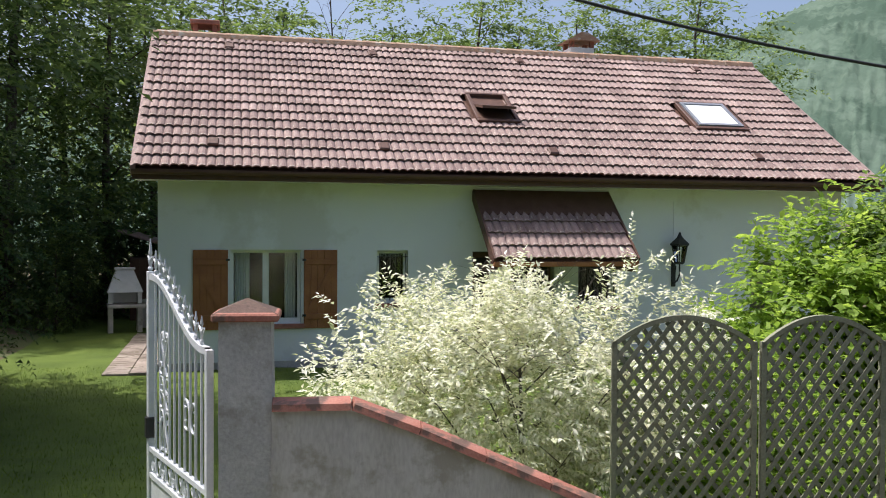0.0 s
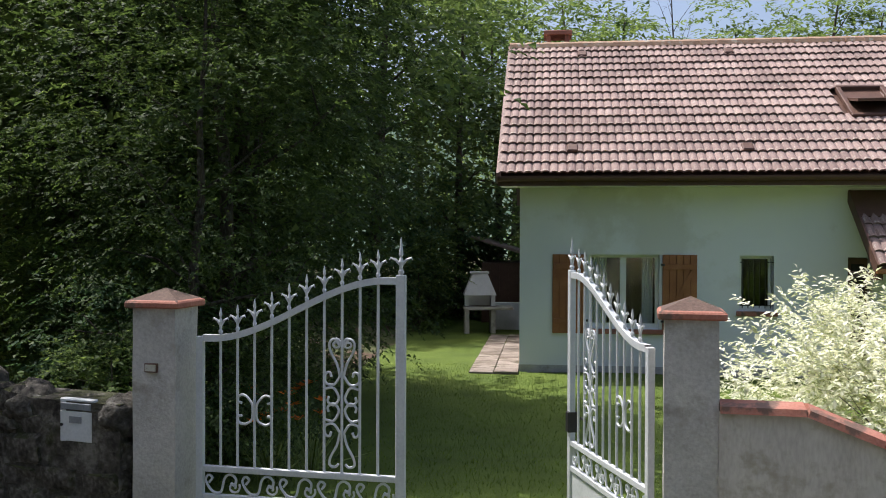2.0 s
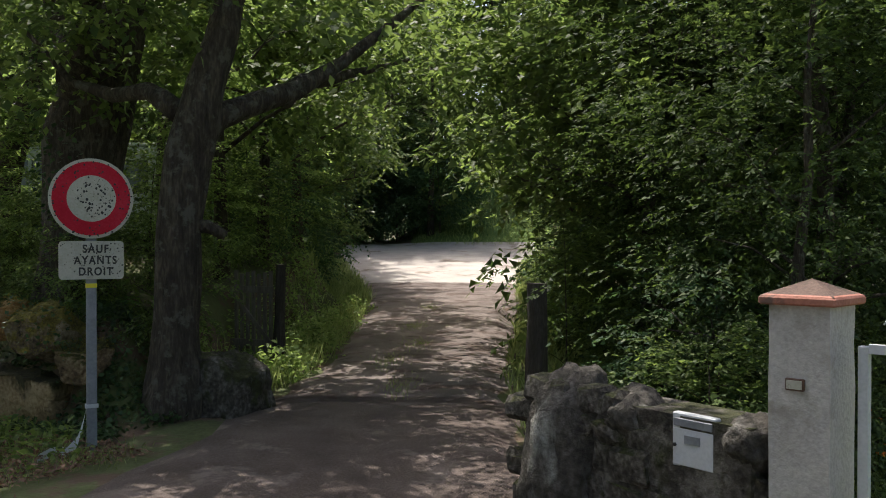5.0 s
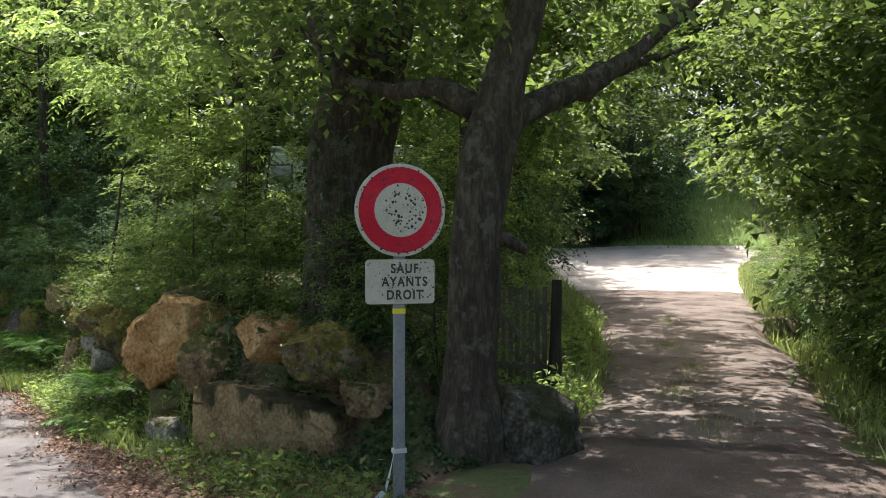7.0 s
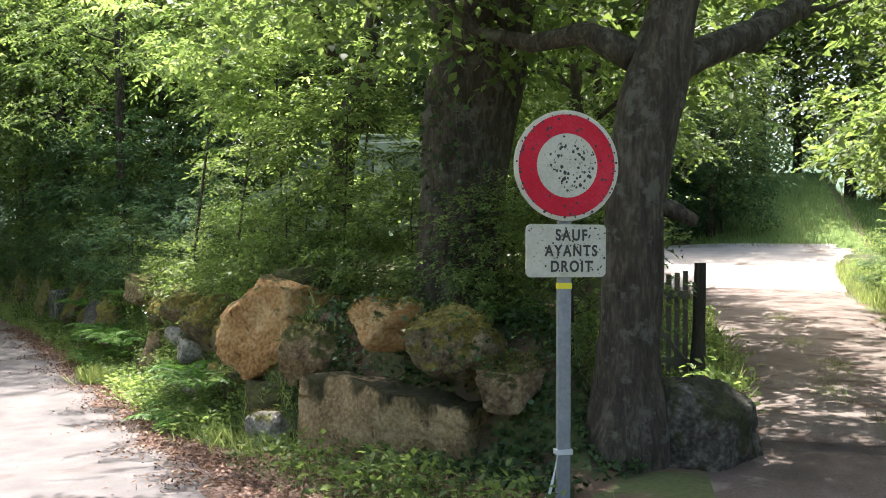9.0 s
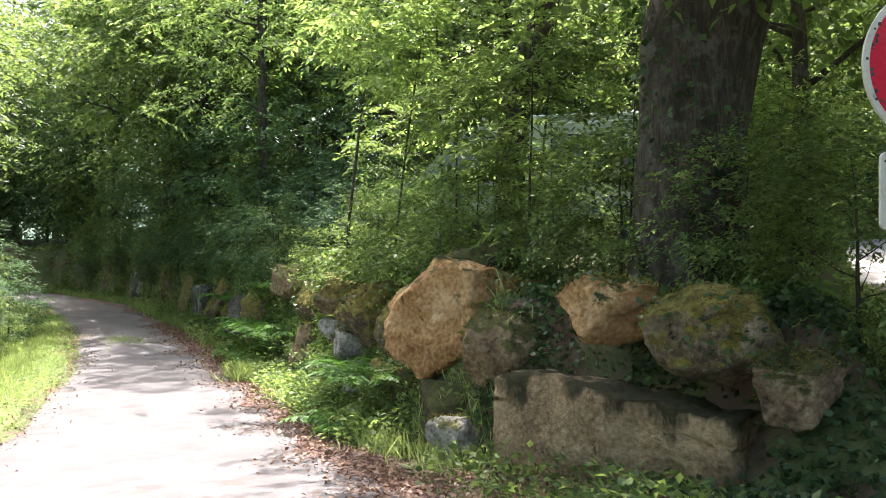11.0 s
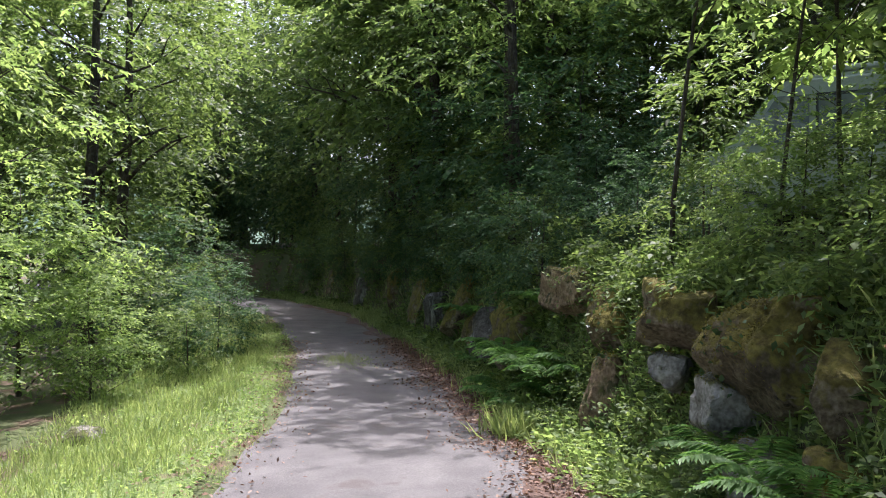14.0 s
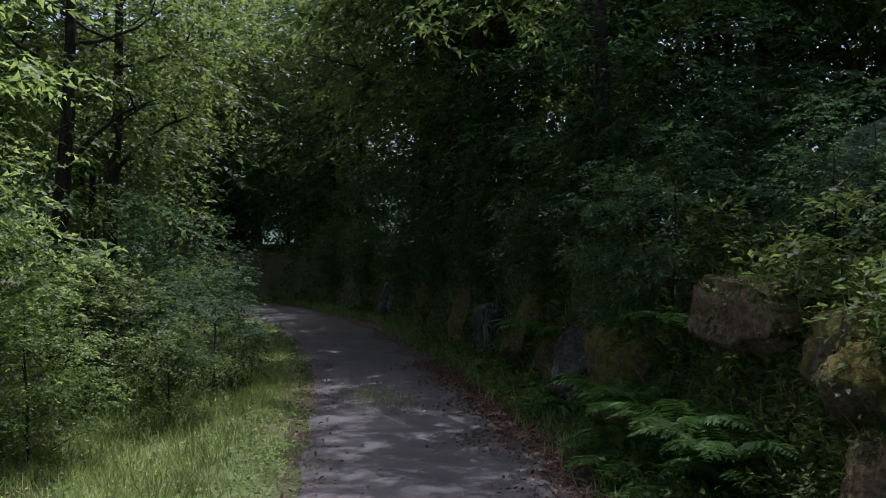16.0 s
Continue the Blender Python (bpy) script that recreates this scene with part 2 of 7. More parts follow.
WOOD = material("stained_wood", [(0.20, 0.072, 0.026), (0.29, 0.112, 0.042), (0.37, 0.155, 0.06)], 0.55, 4, 60, 0.4)
BROWN = material("brown_painted_wood", [(0.07, 0.035, 0.025), (0.10, 0.05, 0.035), (0.13, 0.07, 0.05)], 0.55, 5, 60, 0.3)
GREYWOOD = material("weathered_wood", [(0.07, 0.06, 0.05), (0.13, 0.115, 0.095), (0.20, 0.18, 0.155)], 0.9, 6, 70, 0.6, stretch=0.2)
DARKPOST = material("dark_old_post", [(0.018, 0.015, 0.012), (0.042, 0.035, 0.028), (0.08, 0.068, 0.056)], 0.95, 7, 60, 0.9, bump_size=0.03, stretch=0.25)
TRELLIS = material("grey_green_trellis", [(0.14, 0.145, 0.095), (0.205, 0.21, 0.145), (0.27, 0.275, 0.195)], 0.85, 5, 60, 0.5)
WHITE = material("white_paint", [(0.42, 0.445, 0.475), (0.51, 0.53, 0.56), (0.59, 0.605, 0.63)], 0.45, 6, 70, 0.15)
PVC = material("white_window_frame", [(0.70, 0.70, 0.68), (0.78, 0.78, 0.76)], 0.4, 4, 40, 0.05)
IRON = material("black_iron", [(0.015, 0.015, 0.015), (0.03, 0.03, 0.032)], 0.5, 8, 60, 0.2)
STEEL = material("galvanised_steel", [(0.16, 0.175, 0.205), (0.225, 0.24, 0.27), (0.29, 0.305, 0.335)], 0.6, 6, 50, 0.2, metal=0.3)
STONE = rock_material("lichened_stone", [(0.12, 0.108, 0.092), (0.26, 0.245, 0.22), (0.46, 0.44, 0.41)], ((0.035, 0.036, 0.012), (0.10, 0.105, 0.028)), 0.22, 0.66, 0.0, 4.0, 0.6)
WALLSTONE = rock_material("dark_wall_stone", [(0.035, 0.03, 0.025), (0.085, 0.076, 0.064), (0.20, 0.185, 0.165)], ((0.022, 0.025, 0.010), (0.06, 0.065, 0.022)), 0.15, 0.53, 0.0, 7.0, 0.5)
LICHEN = rock_material("lichen_streaked_stone", [(0.03, 0.027, 0.023), (0.075, 0.068, 0.058), (0.15, 0.14, 0.125)], ((0.20, 0.20, 0.18), (0.40, 0.40, 0.37)), 0.0, 0.56, 0.012, 6.0, 0.5)
MOSSY = rock_material("mossy_rock", [(0.065, 0.048, 0.03), (0.16, 0.122, 0.077), (0.31, 0.26, 0.19)], ((0.075, 0.06, 0.014), (0.23, 0.195, 0.042)), 0.30, 0.49, 0.0, 3.4, 0.7)
OCHRE = rock_material("ochre_rock", [(0.21, 0.108, 0.04), (0.42, 0.238, 0.098), (0.60, 0.42, 0.235)], ((0.045, 0.038, 0.014), (0.11, 0.10, 0.028)), 0.26, 0.65, 0.0, 2.2, 0.7)
# dark soil and roots; also the shadow colour of stones under the ochre boulder
EARTH_SHADE = rock_material("earth_roots_and_shade", [(0.025, 0.018, 0.012), (0.06, 0.045, 0.03), (0.11, 0.085, 0.055)], ((0.03, 0.033, 0.010), (0.09, 0.095, 0.024)), 0.3, 0.46, 0.0, 6.0, 0.5)
BROWNROCK = rock_material("brown_rock", [(0.11, 0.072, 0.042), (0.24, 0.165, 0.095), (0.42, 0.33, 0.22)], ((0.035, 0.033, 0.012), (0.11, 0.11, 0.026)), 0.28, 0.56, 0.0, 4.5, 0.7)
BLOCKSTONE = rock_material("tan_block", [(0.15, 0.10, 0.052), (0.30, 0.212, 0.118), (0.45, 0.34, 0.21)], ((0.020, 0.019, 0.008), (0.058, 0.052, 0.016)), 0.10, 0.63, 0.45, 2.2, 0.5)
RED = material("faded_red", [(0.36, 0.008, 0.022), (0.44, 0.014, 0.034), (0.50, 0.035, 0.06)], 0.6, 6, 60, 0.1, spec=0.15)
CREAM = material("weathered_sign_white", [(0.33, 0.325, 0.265), (0.42, 0.41, 0.35), (0.49, 0.48, 0.42)], 0.6, 8, 60, 0.15, stain=(0.10, 0.085, 0.06), stain_scale=22, stain_amount=0.12)
BLACKPAINT = material("black_lettering", [(0.02, 0.02, 0.02), (0.05, 0.05, 0.05)], 0.7, 20, 90, 0.1)
# near-black: shade behind the windows put into the colour; also upper door panels
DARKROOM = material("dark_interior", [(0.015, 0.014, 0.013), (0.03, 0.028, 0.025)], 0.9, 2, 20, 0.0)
YELLOW = material("yellow_tape", [(0.65, 0.55, 0.02), (0.75, 0.65, 0.05)], 0.6, 10, 60, 0.1)
# distance haze is put into the colour: pale, bluish green
HILL = material("hazy_far_woods", [(0.07, 0.105, 0.08), (0.10, 0.142, 0.108), (0.13, 0.175, 0.138)], 1.0, 0.05, 0.22, 1.0, bump_size=2.0, spec=0.0, stain=(0.065, 0.10, 0.075), stain_scale=0.03, stain_amount=0.5)
# pale van paint, darkened and greened for the shade under the trees
VANPAINT = material("shade_dark_van_paint", [(0.20, 0.24, 0.19), (0.27, 0.31, 0.25), (0.33, 0.37, 0.30)], 0.45, 3, 50, 0.05)
GLASS = bpy.data.materials.new("window_glass")
GLASS.use_nodes = True
gb = GLASS.node_tree.nodes["Principled BSDF"]
gb.inputs["Base Color"].default_value = (0.9, 0.95, 0.95, 1)
gb.inputs["Roughness"].default_value = 0.02
gb.inputs["Transmission Weight"].default_value = 1.0
gb.inputs["IOR"].default_value = 1.5


# ---- building helpers ----
def to_mesh(name, bm, mat, smooth=False):
    me = bpy.data.meshes.new(name)
    bm.to_mesh(me)
    bm.free()
    me.materials.append(mat)
    if smooth:
        me.shade_smooth()
    return me


def thing(name, label, category, at=(0, 0, 0), turn=0.0, kind="", group=""):
    """An empty at the base of a thing that is made of parts."""
    ob = new(name)
    ob.empty_display_size = 0.2
    ob.matrix_world = pose(*at, 0, 0, turn)
    return tagged(ob, label, category, group, kind)


def part(name, bm, mat, parent, label="", smooth=False, m=None):
    ob = new(name, bm if isinstance(bm, bpy.types.Mesh) else to_mesh(name, bm, mat, smooth))
    ob.parent = parent
    if m is not None:
        ob.matrix_local = m
    if label:
        ob["label"] = label
    return ob


def solid(name, bm, mat, label, category, at=(0, 0, 0), turn=0.0, kind="", group="", smooth=False):
    """A thing that is one mesh."""
    ob = new(name, to_mesh(name, bm, mat, smooth))
    ob.matrix_world = pose(*at, 0, 0, turn)
    return tagged(ob, label, category, group, kind)


def box(bm, x0, y0, z0, x1, y1, z1, bevel=0.0, m=None):
    r = bmesh.ops.create_cube(bm, size=1.0)
    mat = Matrix.Translation(((x0 + x1) / 2, (y0 + y1) / 2, (z0 + z1) / 2)) @ Matrix.Diagonal((x1 - x0, y1 - y0, z1 - z0, 1))
    bmesh.ops.transform(bm, matrix=mat if m is None else m @ mat, verts=r["verts"])
    if bevel:
        edges = list({e for v in r["verts"] for e in v.link_edges})
        bmesh.ops.bevel(bm, geom=edges, offset=bevel, segments=1, affect="EDGES")
    return bm


def boxed(*a, **k):
    return box(bmesh.new(), *a, **k)


def tube(bm, points, radii, sides=8):
    """A tapered tube along points, closed at both ends."""
    points = [Vector(p) for p in points]
    if isinstance(radii, (int, float)):
        radii = [radii] * len(points)
    rings, up = [], None
    for k, p in enumerate(points):
        d = (points[min(k + 1, len(points) - 1)] - points[max(k - 1, 0)]).normalized()
        if up is None:
            up = d.orthogonal().normalized()
        up = (up - d * up.dot(d)).normalized()
        side = d.cross(up)
        rings.append([bm.verts.new(p + (up * math.cos(a) + side * math.sin(a)) * radii[k]) for a in (2 * math.pi * j / sides for j in range(sides))])
    for a, b in zip(rings, rings[1:]):
        for j in range(sides):
            bm.faces.new((a[j], a[(j + 1) % sides], b[(j + 1) % sides], b[j]))
    bm.faces.new(rings[0][::-1])
    bm.faces.new(rings[-1])
    return bm


def lathe(bm, profile, sides=12, centre=(0, 0, 0)):
    """A turned shape from (radius, height) pairs."""
    rings = []
    for r, z in profile:
        rings.append([bm.verts.new((centre[0] + r * math.cos(2 * math.pi * j / sides), centre[1] + r * math.sin(2 * math.pi * j / sides), centre[2] + z)) for j in range(sides)])
    for a, b in zip(rings, rings[1:]):
        for j in range(sides):
            bm.faces.new((a[j], a[(j + 1) % sides], b[(j + 1) % sides], b[j]))
    bm.faces.new(rings[0][::-1])
    bm.faces.new(rings[-1])
    return bm


def prism(bm, outline, y0, y1):
    """An outline of (x, z) points drawn out along y."""
    a = [bm.verts.new((x, y0, z)) for x, z in outline]
    b = [bm.verts.new((x, y1, z)) for x, z in outline]
    bm.faces.new(a)
    bm.faces.new(b[::-1])
    for k in range(len(a)):
        j = (k + 1) % len(a)
        bm.faces.new((a[k], b[k], b[j], a[j]))
    return bm


def quads_mesh(name, corners, mat):
    """Many separate small faces at once; corners has the shape (n, 3 or 4, 3)."""
    n, c = corners.shape[:2]
    me = bpy.data.meshes.new(name)
    me.vertices.add(c * n)
    me.vertices.foreach_set("co", np.ascontiguousarray(corners, dtype=np.float32).ravel())
    me.loops.add(c * n)
    me.loops.foreach_set("vertex_index", np.arange(c * n, dtype=np.int32))
    me.polygons.add(n)
    me.polygons.foreach_set("loop_start", np.arange(0, c * n, c, dtype=np.int32))
    me.materials.append(mat)
    me.update(calc_edges=True)
    return me


def unit(v):
    return v / np.maximum(np.linalg.norm(v, axis=-1, keepdims=True), 1e-9)


def leaves(rng, base, way, length, width, flat=0.5):
    """Corners of pointed leaves that start at base and grow along way."""
    n = len(base)
    up = np.array([0, 0, 1.0]) + rng.normal(0, flat, (n, 3))
    side = unit(np.cross(way, up))
    over = np.cross(side, way)
    length, width = np.broadcast_to(length, n)[:, None], np.broadcast_to(width, n)[:, None]
    mid = base + way * length * 0.45 + over * length * 0.06
    tip = base + way * length - over * length * 0.10
    return np.stack([base, mid + side * width / 2, tip, mid - side * width / 2], 1)


def small_leaves(rng, base, way, length, width, flat=0.5):
    """Corners of lopsided three-cornered leaves, for crowns seen from some way off."""
    n = len(base)
    up = np.array([0, 0, 1.0]) + rng.normal(0, flat, (n, 3))
    side = unit(np.cross(way, up)) * rng.choice([-1.0, 1.0], (n, 1))
    over = np.cross(side, way)
    length, width = np.broadcast_to(length, n)[:, None], np.broadcast_to(width, n)[:, None]
    return np.stack([base - side * width * 0.2, base + way * length * 0.42 + side * width * 0.72, base + way * length - np.abs(over) * np.array([0, 0, 1.0]) * length * 0.12], 1)


def twigs(rng, base, way, reach, leaflets, leaf, ratio=0.58, droop=0.25, flat=0.35, blade=leaves):
    """Twigs with alternate leaves on both sides."""
    n = len(base)
    s = np.linspace(0.15, 1.0, leaflets)[None, :, None]
    reach = np.broadcast_to(reach, n)[:, None, None]
    w = way[:, None, :]
    pos = base[:, None, :] + w * s * reach - np.array([0, 0, 1.0]) * droop * s**2 * reach
    side = unit(np.cross(way, np.array([0, 0, 1.0]) + rng.normal(0, 0.25, (n, 3))))[:, None, :]
    sign = np.where(np.arange(leaflets) % 2 == 0, 1.0, -1.0)[None, :, None]
    sign = np.where(np.arange(leaflets)[None, :, None] == leaflets - 1, 0.0, sign)
    d = unit(w * 0.75 + side * sign + rng.normal(0, 0.22, (n, leaflets, 3)) - np.array([0, 0, 0.25]))
    size = leaf * rng.uniform(0.7, 1.2, n * leaflets)
    return blade(rng, pos.reshape(-1, 3), d.reshape(-1, 3), size, size * ratio, flat)


def crown_points(rng, clumps, rx, ry, z0, z1, hollow=0.55):
    """Clump centres in an uneven egg-shaped crown."""
    d = unit(rng.normal(0, 1, (clumps, 3)))
    r = (hollow + (1 - hollow) * rng.random((clumps, 1)) ** 0.6) * (1 + 0.22 * np.sin(3.1 * d[:, :1] + 5 * d[:, 1:2]) + rng.normal(0, 0.08, (clumps, 1)))
    p = d * r * np.array([rx, ry, (z1 - z0) / 2]) + np.array([0, 0, (z0 + z1) / 2])
    return p, d


def crown_mesh(name, seed, mat, rx, ry, z0, z1, clumps, per, leaflets, leaf, spread, hollow=0.55, ratio=0.58, droop=0.3, layer=0.6, blade=leaves):
    rng = np.random.default_rng(seed)
    p, d = crown_points(rng, clumps, rx, ry, z0, z1, hollow)
    base = np.repeat(p, per, 0) + rng.normal(0, spread, (clumps * per, 3)) * np.array([1.2 - 0.3 * layer, 1.2 - 0.3 * layer, layer])
    way = unit(np.repeat(d, per, 0) * np.array([0.7, 0.7, layer]) + rng.normal(0, 0.6, (clumps * per, 3)) * np.array([1, 1, 0.8 * layer]))
    return quads_mesh(name, twigs(rng, base, way, leaf * 3.2 * rng.uniform(0.7, 1.2, clumps * per), leaflets, leaf, ratio, droop, blade=blade), mat)


def trunk_bmesh(seed, height, radius, limbs, z_first, reach, lean=0.03, sides=9, rise=0.5):
    rng = np.random.default_rng(seed)
    bm = bmesh.new()
    n = 7
    pts = [Vector((lean * height * (k / n) ** 1.5 * math.sin(seed) + 0.06 * radius * rng.normal() * k, lean * height * (k / n) ** 1.5 * math.cos(seed) + 0.06 * radius * rng.normal() * k, height * k / n)) for k in range(n + 1)]
    pts[0].z = -0.5
    rad = [radius * (1.25 if k == 0 else 1 - 0.85 * k / n) for k in range(n + 1)]
    tube(bm, pts, rad, sides)
    for k in range(limbs):
        t = z_first + (0.92 - z_first) * (k + 0.5) / limbs
        i = min(int(t * n), n - 1)
        start = pts[i].lerp(pts[i + 1], t * n - i)
        a = k * 2.4 + rng.uniform(-0.5, 0.5)
        out = reach * (1.1 - 0.6 * t) * rng.uniform(0.7, 1.15)
        q = [start + Vector((math.cos(a) * out * s, math.sin(a) * out * s, out * rise * s + 0.12 * out * math.sin(3 * s + k))) for s in (0, 0.3, 0.65, 1.0)]
        r0 = radius * (1 - 0.8 * t) * 0.45
        tube(bm, q, [r0, r0 * 0.75, r0 * 0.5, r0 * 0.15], 5)
        for u in (0.45, 0.7):
            b0 = q[1].lerp(q[3], u)
            e0 = b0 + Vector((math.cos(a + 1.1 * (1 if u < 0.6 else -1)), math.sin(a + 1.1 * (1 if u < 0.6 else -1)), 0.5)) * out * 0.4
            tube(bm, [b0, b0.lerp(e0, 0.5) + Vector((0, 0, 0.05 * out)), e0], [r0 * 0.4, r0 * 0.28, r0 * 0.08], 3)
    return bm


def crag(bm, seed, planes, strength=1.0):
    """Break a ball up: flat cleavage faces, cracks, ridges and pits."""
    off = Vector(np.random.default_rng(seed).uniform(-9, 9, 3))
    for v in bm.verts:
        p = np.array(v.co)
        for d, q in planes:
            k = float(p @ d)
            if k > q:
                p = p - d * (k - q)
        v.co = Vector(p)
        near = noise.voronoi(v.co * 1.7 + off)[0]
        crack = min(1.0, (near[1] - near[0]) / 0.10)
        pit = min(1.0, noise.voronoi(v.co * 5.5 + off)[0][0] / 0.25)
        r = 0.07 * noise.noise(v.co * 1.9 + off) + 0.05 * noise.noise(v.co * 4.5 + off) + 0.035 * abs(noise.noise(v.co * 9 + off)) + 0.02 * noise.noise(v.co * 22 + off) - 0.045 * (1 - crack) - 0.02 * (1 - pit)
        v.co += v.co.normalized() * r * strength


# ---- the lie of the land ----
def smooth01(t):
    t = np.clip(t, 0, 1)
    return t * t * (3 - 2 * t)


ROAD_X = np.array([-80, -62, -52, -44, -35, -26, -20, -15.5, -10.4, -8, -6, 0, 40.0])
ROAD_N = np.array([-12, -3.0, 3.0, 6.3, 7.2, 6.75, 6.1, 5.6, 4.7, 4.3, 4.1, 4.0, 4.0])
ROAD_S = np.array([-16, -7.0, 0.0, 4.0, 5.0, 4.65, 3.8, 2.7, 0.9, 0.1, -0.6, -1.4, -1.4])
BANK_X = np.array([-50, -20, -14, -12.4, -11.2, -10.4, -8.8, -7.0])
BANK_START = np.array([0.8, 0.6, 0.42, 0.42, 0.62, 0.92, 1.45, 1.8])
TRACK_0, TRACK_WAY = np.array([-5.0, 5.9]), np.array([-0.61, 0.792])


def road_north(x):
    return np.interp(x, ROAD_X, ROAD_N)


def road_south(x):
    return np.interp(x, ROAD_X, ROAD_S)


def along_track(x, y):
    dx, dy = x - TRACK_0[0], y - TRACK_0[1]
    return dx * TRACK_WAY[0] + dy * TRACK_WAY[1], dx * TRACK_WAY[1] - dy * TRACK_WAY[0]


def track_west(s):
    """Distance of the track's western edge from its middle line."""
    return np.interp(s, [-4, 0.5, 4.3, 7, 11, 15.5, 20.5, 25, 30], [2.35, 1.45, 0.95, 0.88, 1.1, 1.4, 2.2, 3.3, 4.3])


def track_east(s):
    return np.interp(s, [-4, 0.5, 3.5, 6.6, 9.6, 12.7, 17, 22, 26, 31], [2.35, 1.4, 1.3, 1.55, 1.75, 1.95, 2.12, 2.4, 2.8, 4.2])


def road_level(x):
    return 0.42 - 0.62 * smooth01((-5.0 - x) / 11.0) - 0.5 * smooth01((x - 1.5) / 9.0)


def height(x, y):
    x, y = np.asarray(x, float), np.asarray(y, float)
    base = road_level(x)
    north = y - road_north(x)
    # terrace above the boulder bank, west of the track
    s, off = along_track(x, y)
    west = smooth01((-off - 1.75) / 0.9) * smooth01((-7.2 - x) / 0.8)
    bank = smooth01((north - np.interp(x, BANK_X, BANK_START)) / 0.62)
    z = base + west * bank * (1.30 - base + 0.25 * smooth01((-18 - x) / 10) + 0.09 * np.clip(north - 2.6, 0, 6))
    # track climbs gently
    t = smooth01((2.3 + 3.2 * smooth01((s - 13) / 4) - np.abs(off)) / 0.8) * smooth01((s + 1) / 2.0)
    z = z * (1 - t) + t * (0.40 + 0.015 * np.clip(s, 0, 60))
    # beyond the track the yard tilts up to a grassy slope
    z = z + smooth01((14 - np.abs(off)) / 8) * (0.085 * np.clip(s - 20, 0, 12) + 0.28 * np.clip(s - 31, 0, 12) * smooth01((off + 3) / 3))
    # garden falls away from the gate towards the house
    east = smooth01((off - 1.9 - 0.05 * np.clip(s, 0, 20)) / 1.2) * smooth01((y - 5.2) / 1.2) * smooth01((26 - s) / 7)
    garden = -0.22 + 0.55 * np.exp(-(((x + 0.6) / 2.6) ** 2) - ((y - 5.2) / 4.2) ** 2) + 0.35 * smooth01((-2.6 - x) / 3.0)
    garden = garden + 0.12 * np.maximum(0, y - 30)
    z = z * (1 - east) + garden * east
    # verge south of the road falls away
    south = road_south(x) - y
    z = z - 0.28 * smooth01((south - 0.1) / 2.2) - 0.05 * np.clip(south - 3, 0, 40)
    z = z + 0.05 * np.sin(1.3 * x + 0.7 * y) * np.sin(0.9 * y - 0.5 * x) * np.clip(np.abs(north) / 2, 0, 1) * (1 - t) * 0.6
    # valley sides far away
    far = np.hypot(x, y)
    z = z - 0.02 * np.clip(far - 90, 0, 200)
    return z


def ground_at(x, y):
    return float(height(x, y))


def sheet(name, xs, ys, mat, lift=0.0, keep=None):
    gx, gy = np.meshgrid(xs, ys)
    gz = height(gx, gy) + lift
    nx, ny = len(xs), len(ys)
    i = (np.arange(ny - 1)[:, None] * nx + np.arange(nx - 1)[None, :])
    f = np.stack([i, i + 1, i + nx + 1, i + nx], -1).reshape(-1, 4)
    if keep is not None:
        cx = (gx[:-1, :-1] + gx[1:, 1:]) / 2
        cy = (gy[:-1, :-1] + gy[1:, 1:]) / 2
        f = f[keep(cx, cy).ravel()]
    me = bpy.data.meshes.new(name)
    me.from_pydata(np.stack([gx, gy, gz], -1).reshape(-1, 3).tolist(), [], f.tolist())
    me.materials.append(mat)
    me.shade_smooth()
    return new(name, me)


FAR = np.array([85, 110, 150, 210, 300, 420, 600, 900, 1400.0])
XS = np.concatenate([-FAR[::-1], np.arange(-70, -30, 0.6), np.arange(-30, -5, 0.27), np.arange(-5, 30.01, 0.5), FAR])
YS = np.concatenate([-FAR[::-1], np.arange(-22, 3, 0.5), np.arange(3, 10, 0.18), np.arange(10, 48.01, 0.5), FAR])
tagged(sheet("ground", XS, YS, GROUND), "dark forest floor with leaf litter and moss", "ground", kind="structure")


def strip(name, mat, xs, south, north, lift, across=14, ragged=0.12, label="", category="", seed=1):
    """A road or path that lies on the ground between two edges."""
    rng = np.random.default_rng(seed)
    s = south(xs) + ragged * np.interp(xs, np.linspace(xs.min(), xs.max(), 160), rng.normal(0, 1, 160))
    n = north(xs) + ragged * np.interp(xs, np.linspace(xs.min(), xs.max(), 160), rng.normal(0, 1, 160))
    k = np.linspace(0, 1, across)[:, None]
    gy, gx = s + (n - s) * k, np.broadcast_to(xs, (across, len(xs)))
    gz = height(gx, gy) + lift - 0.05 * (2 * np.abs(k - 0.5)) ** 12
    nx = len(xs)
    i = np.arange(across - 1)[:, None] * nx + np.arange(nx - 1)[None, :]
    f = np.stack([i, i + 1, i + nx + 1, i + nx], -1).reshape(-1, 4)
    me = bpy.data.meshes.new(name)
    me.from_pydata(np.stack([gx, gy, gz], -1).reshape(-1, 3).tolist(), [], f.tolist())
    me.materials.append(mat)
    me.shade_smooth()
    return tagged(new(name, me), label, category, kind="structure")


strip("road", ROADM, np.arange(-66, 34, 0.35), road_south, road_north, 0.035, 16, 0.035, "pale pinkish gravelled asphalt lane between verges", "road")


strip("leaf_mould", LITTERM, np.arange(-40, -6.5, 0.17), lambda q: road_north(q) - 0.34 - 0.16 * np.sin(q * 1.9) - 0.1 * np.sin(q * 4.3), lambda q: road_north(q) + 0.12, 0.040, 6, 0.07, "reddish leaf mould along the lane's edge", "leaf mould", 3)


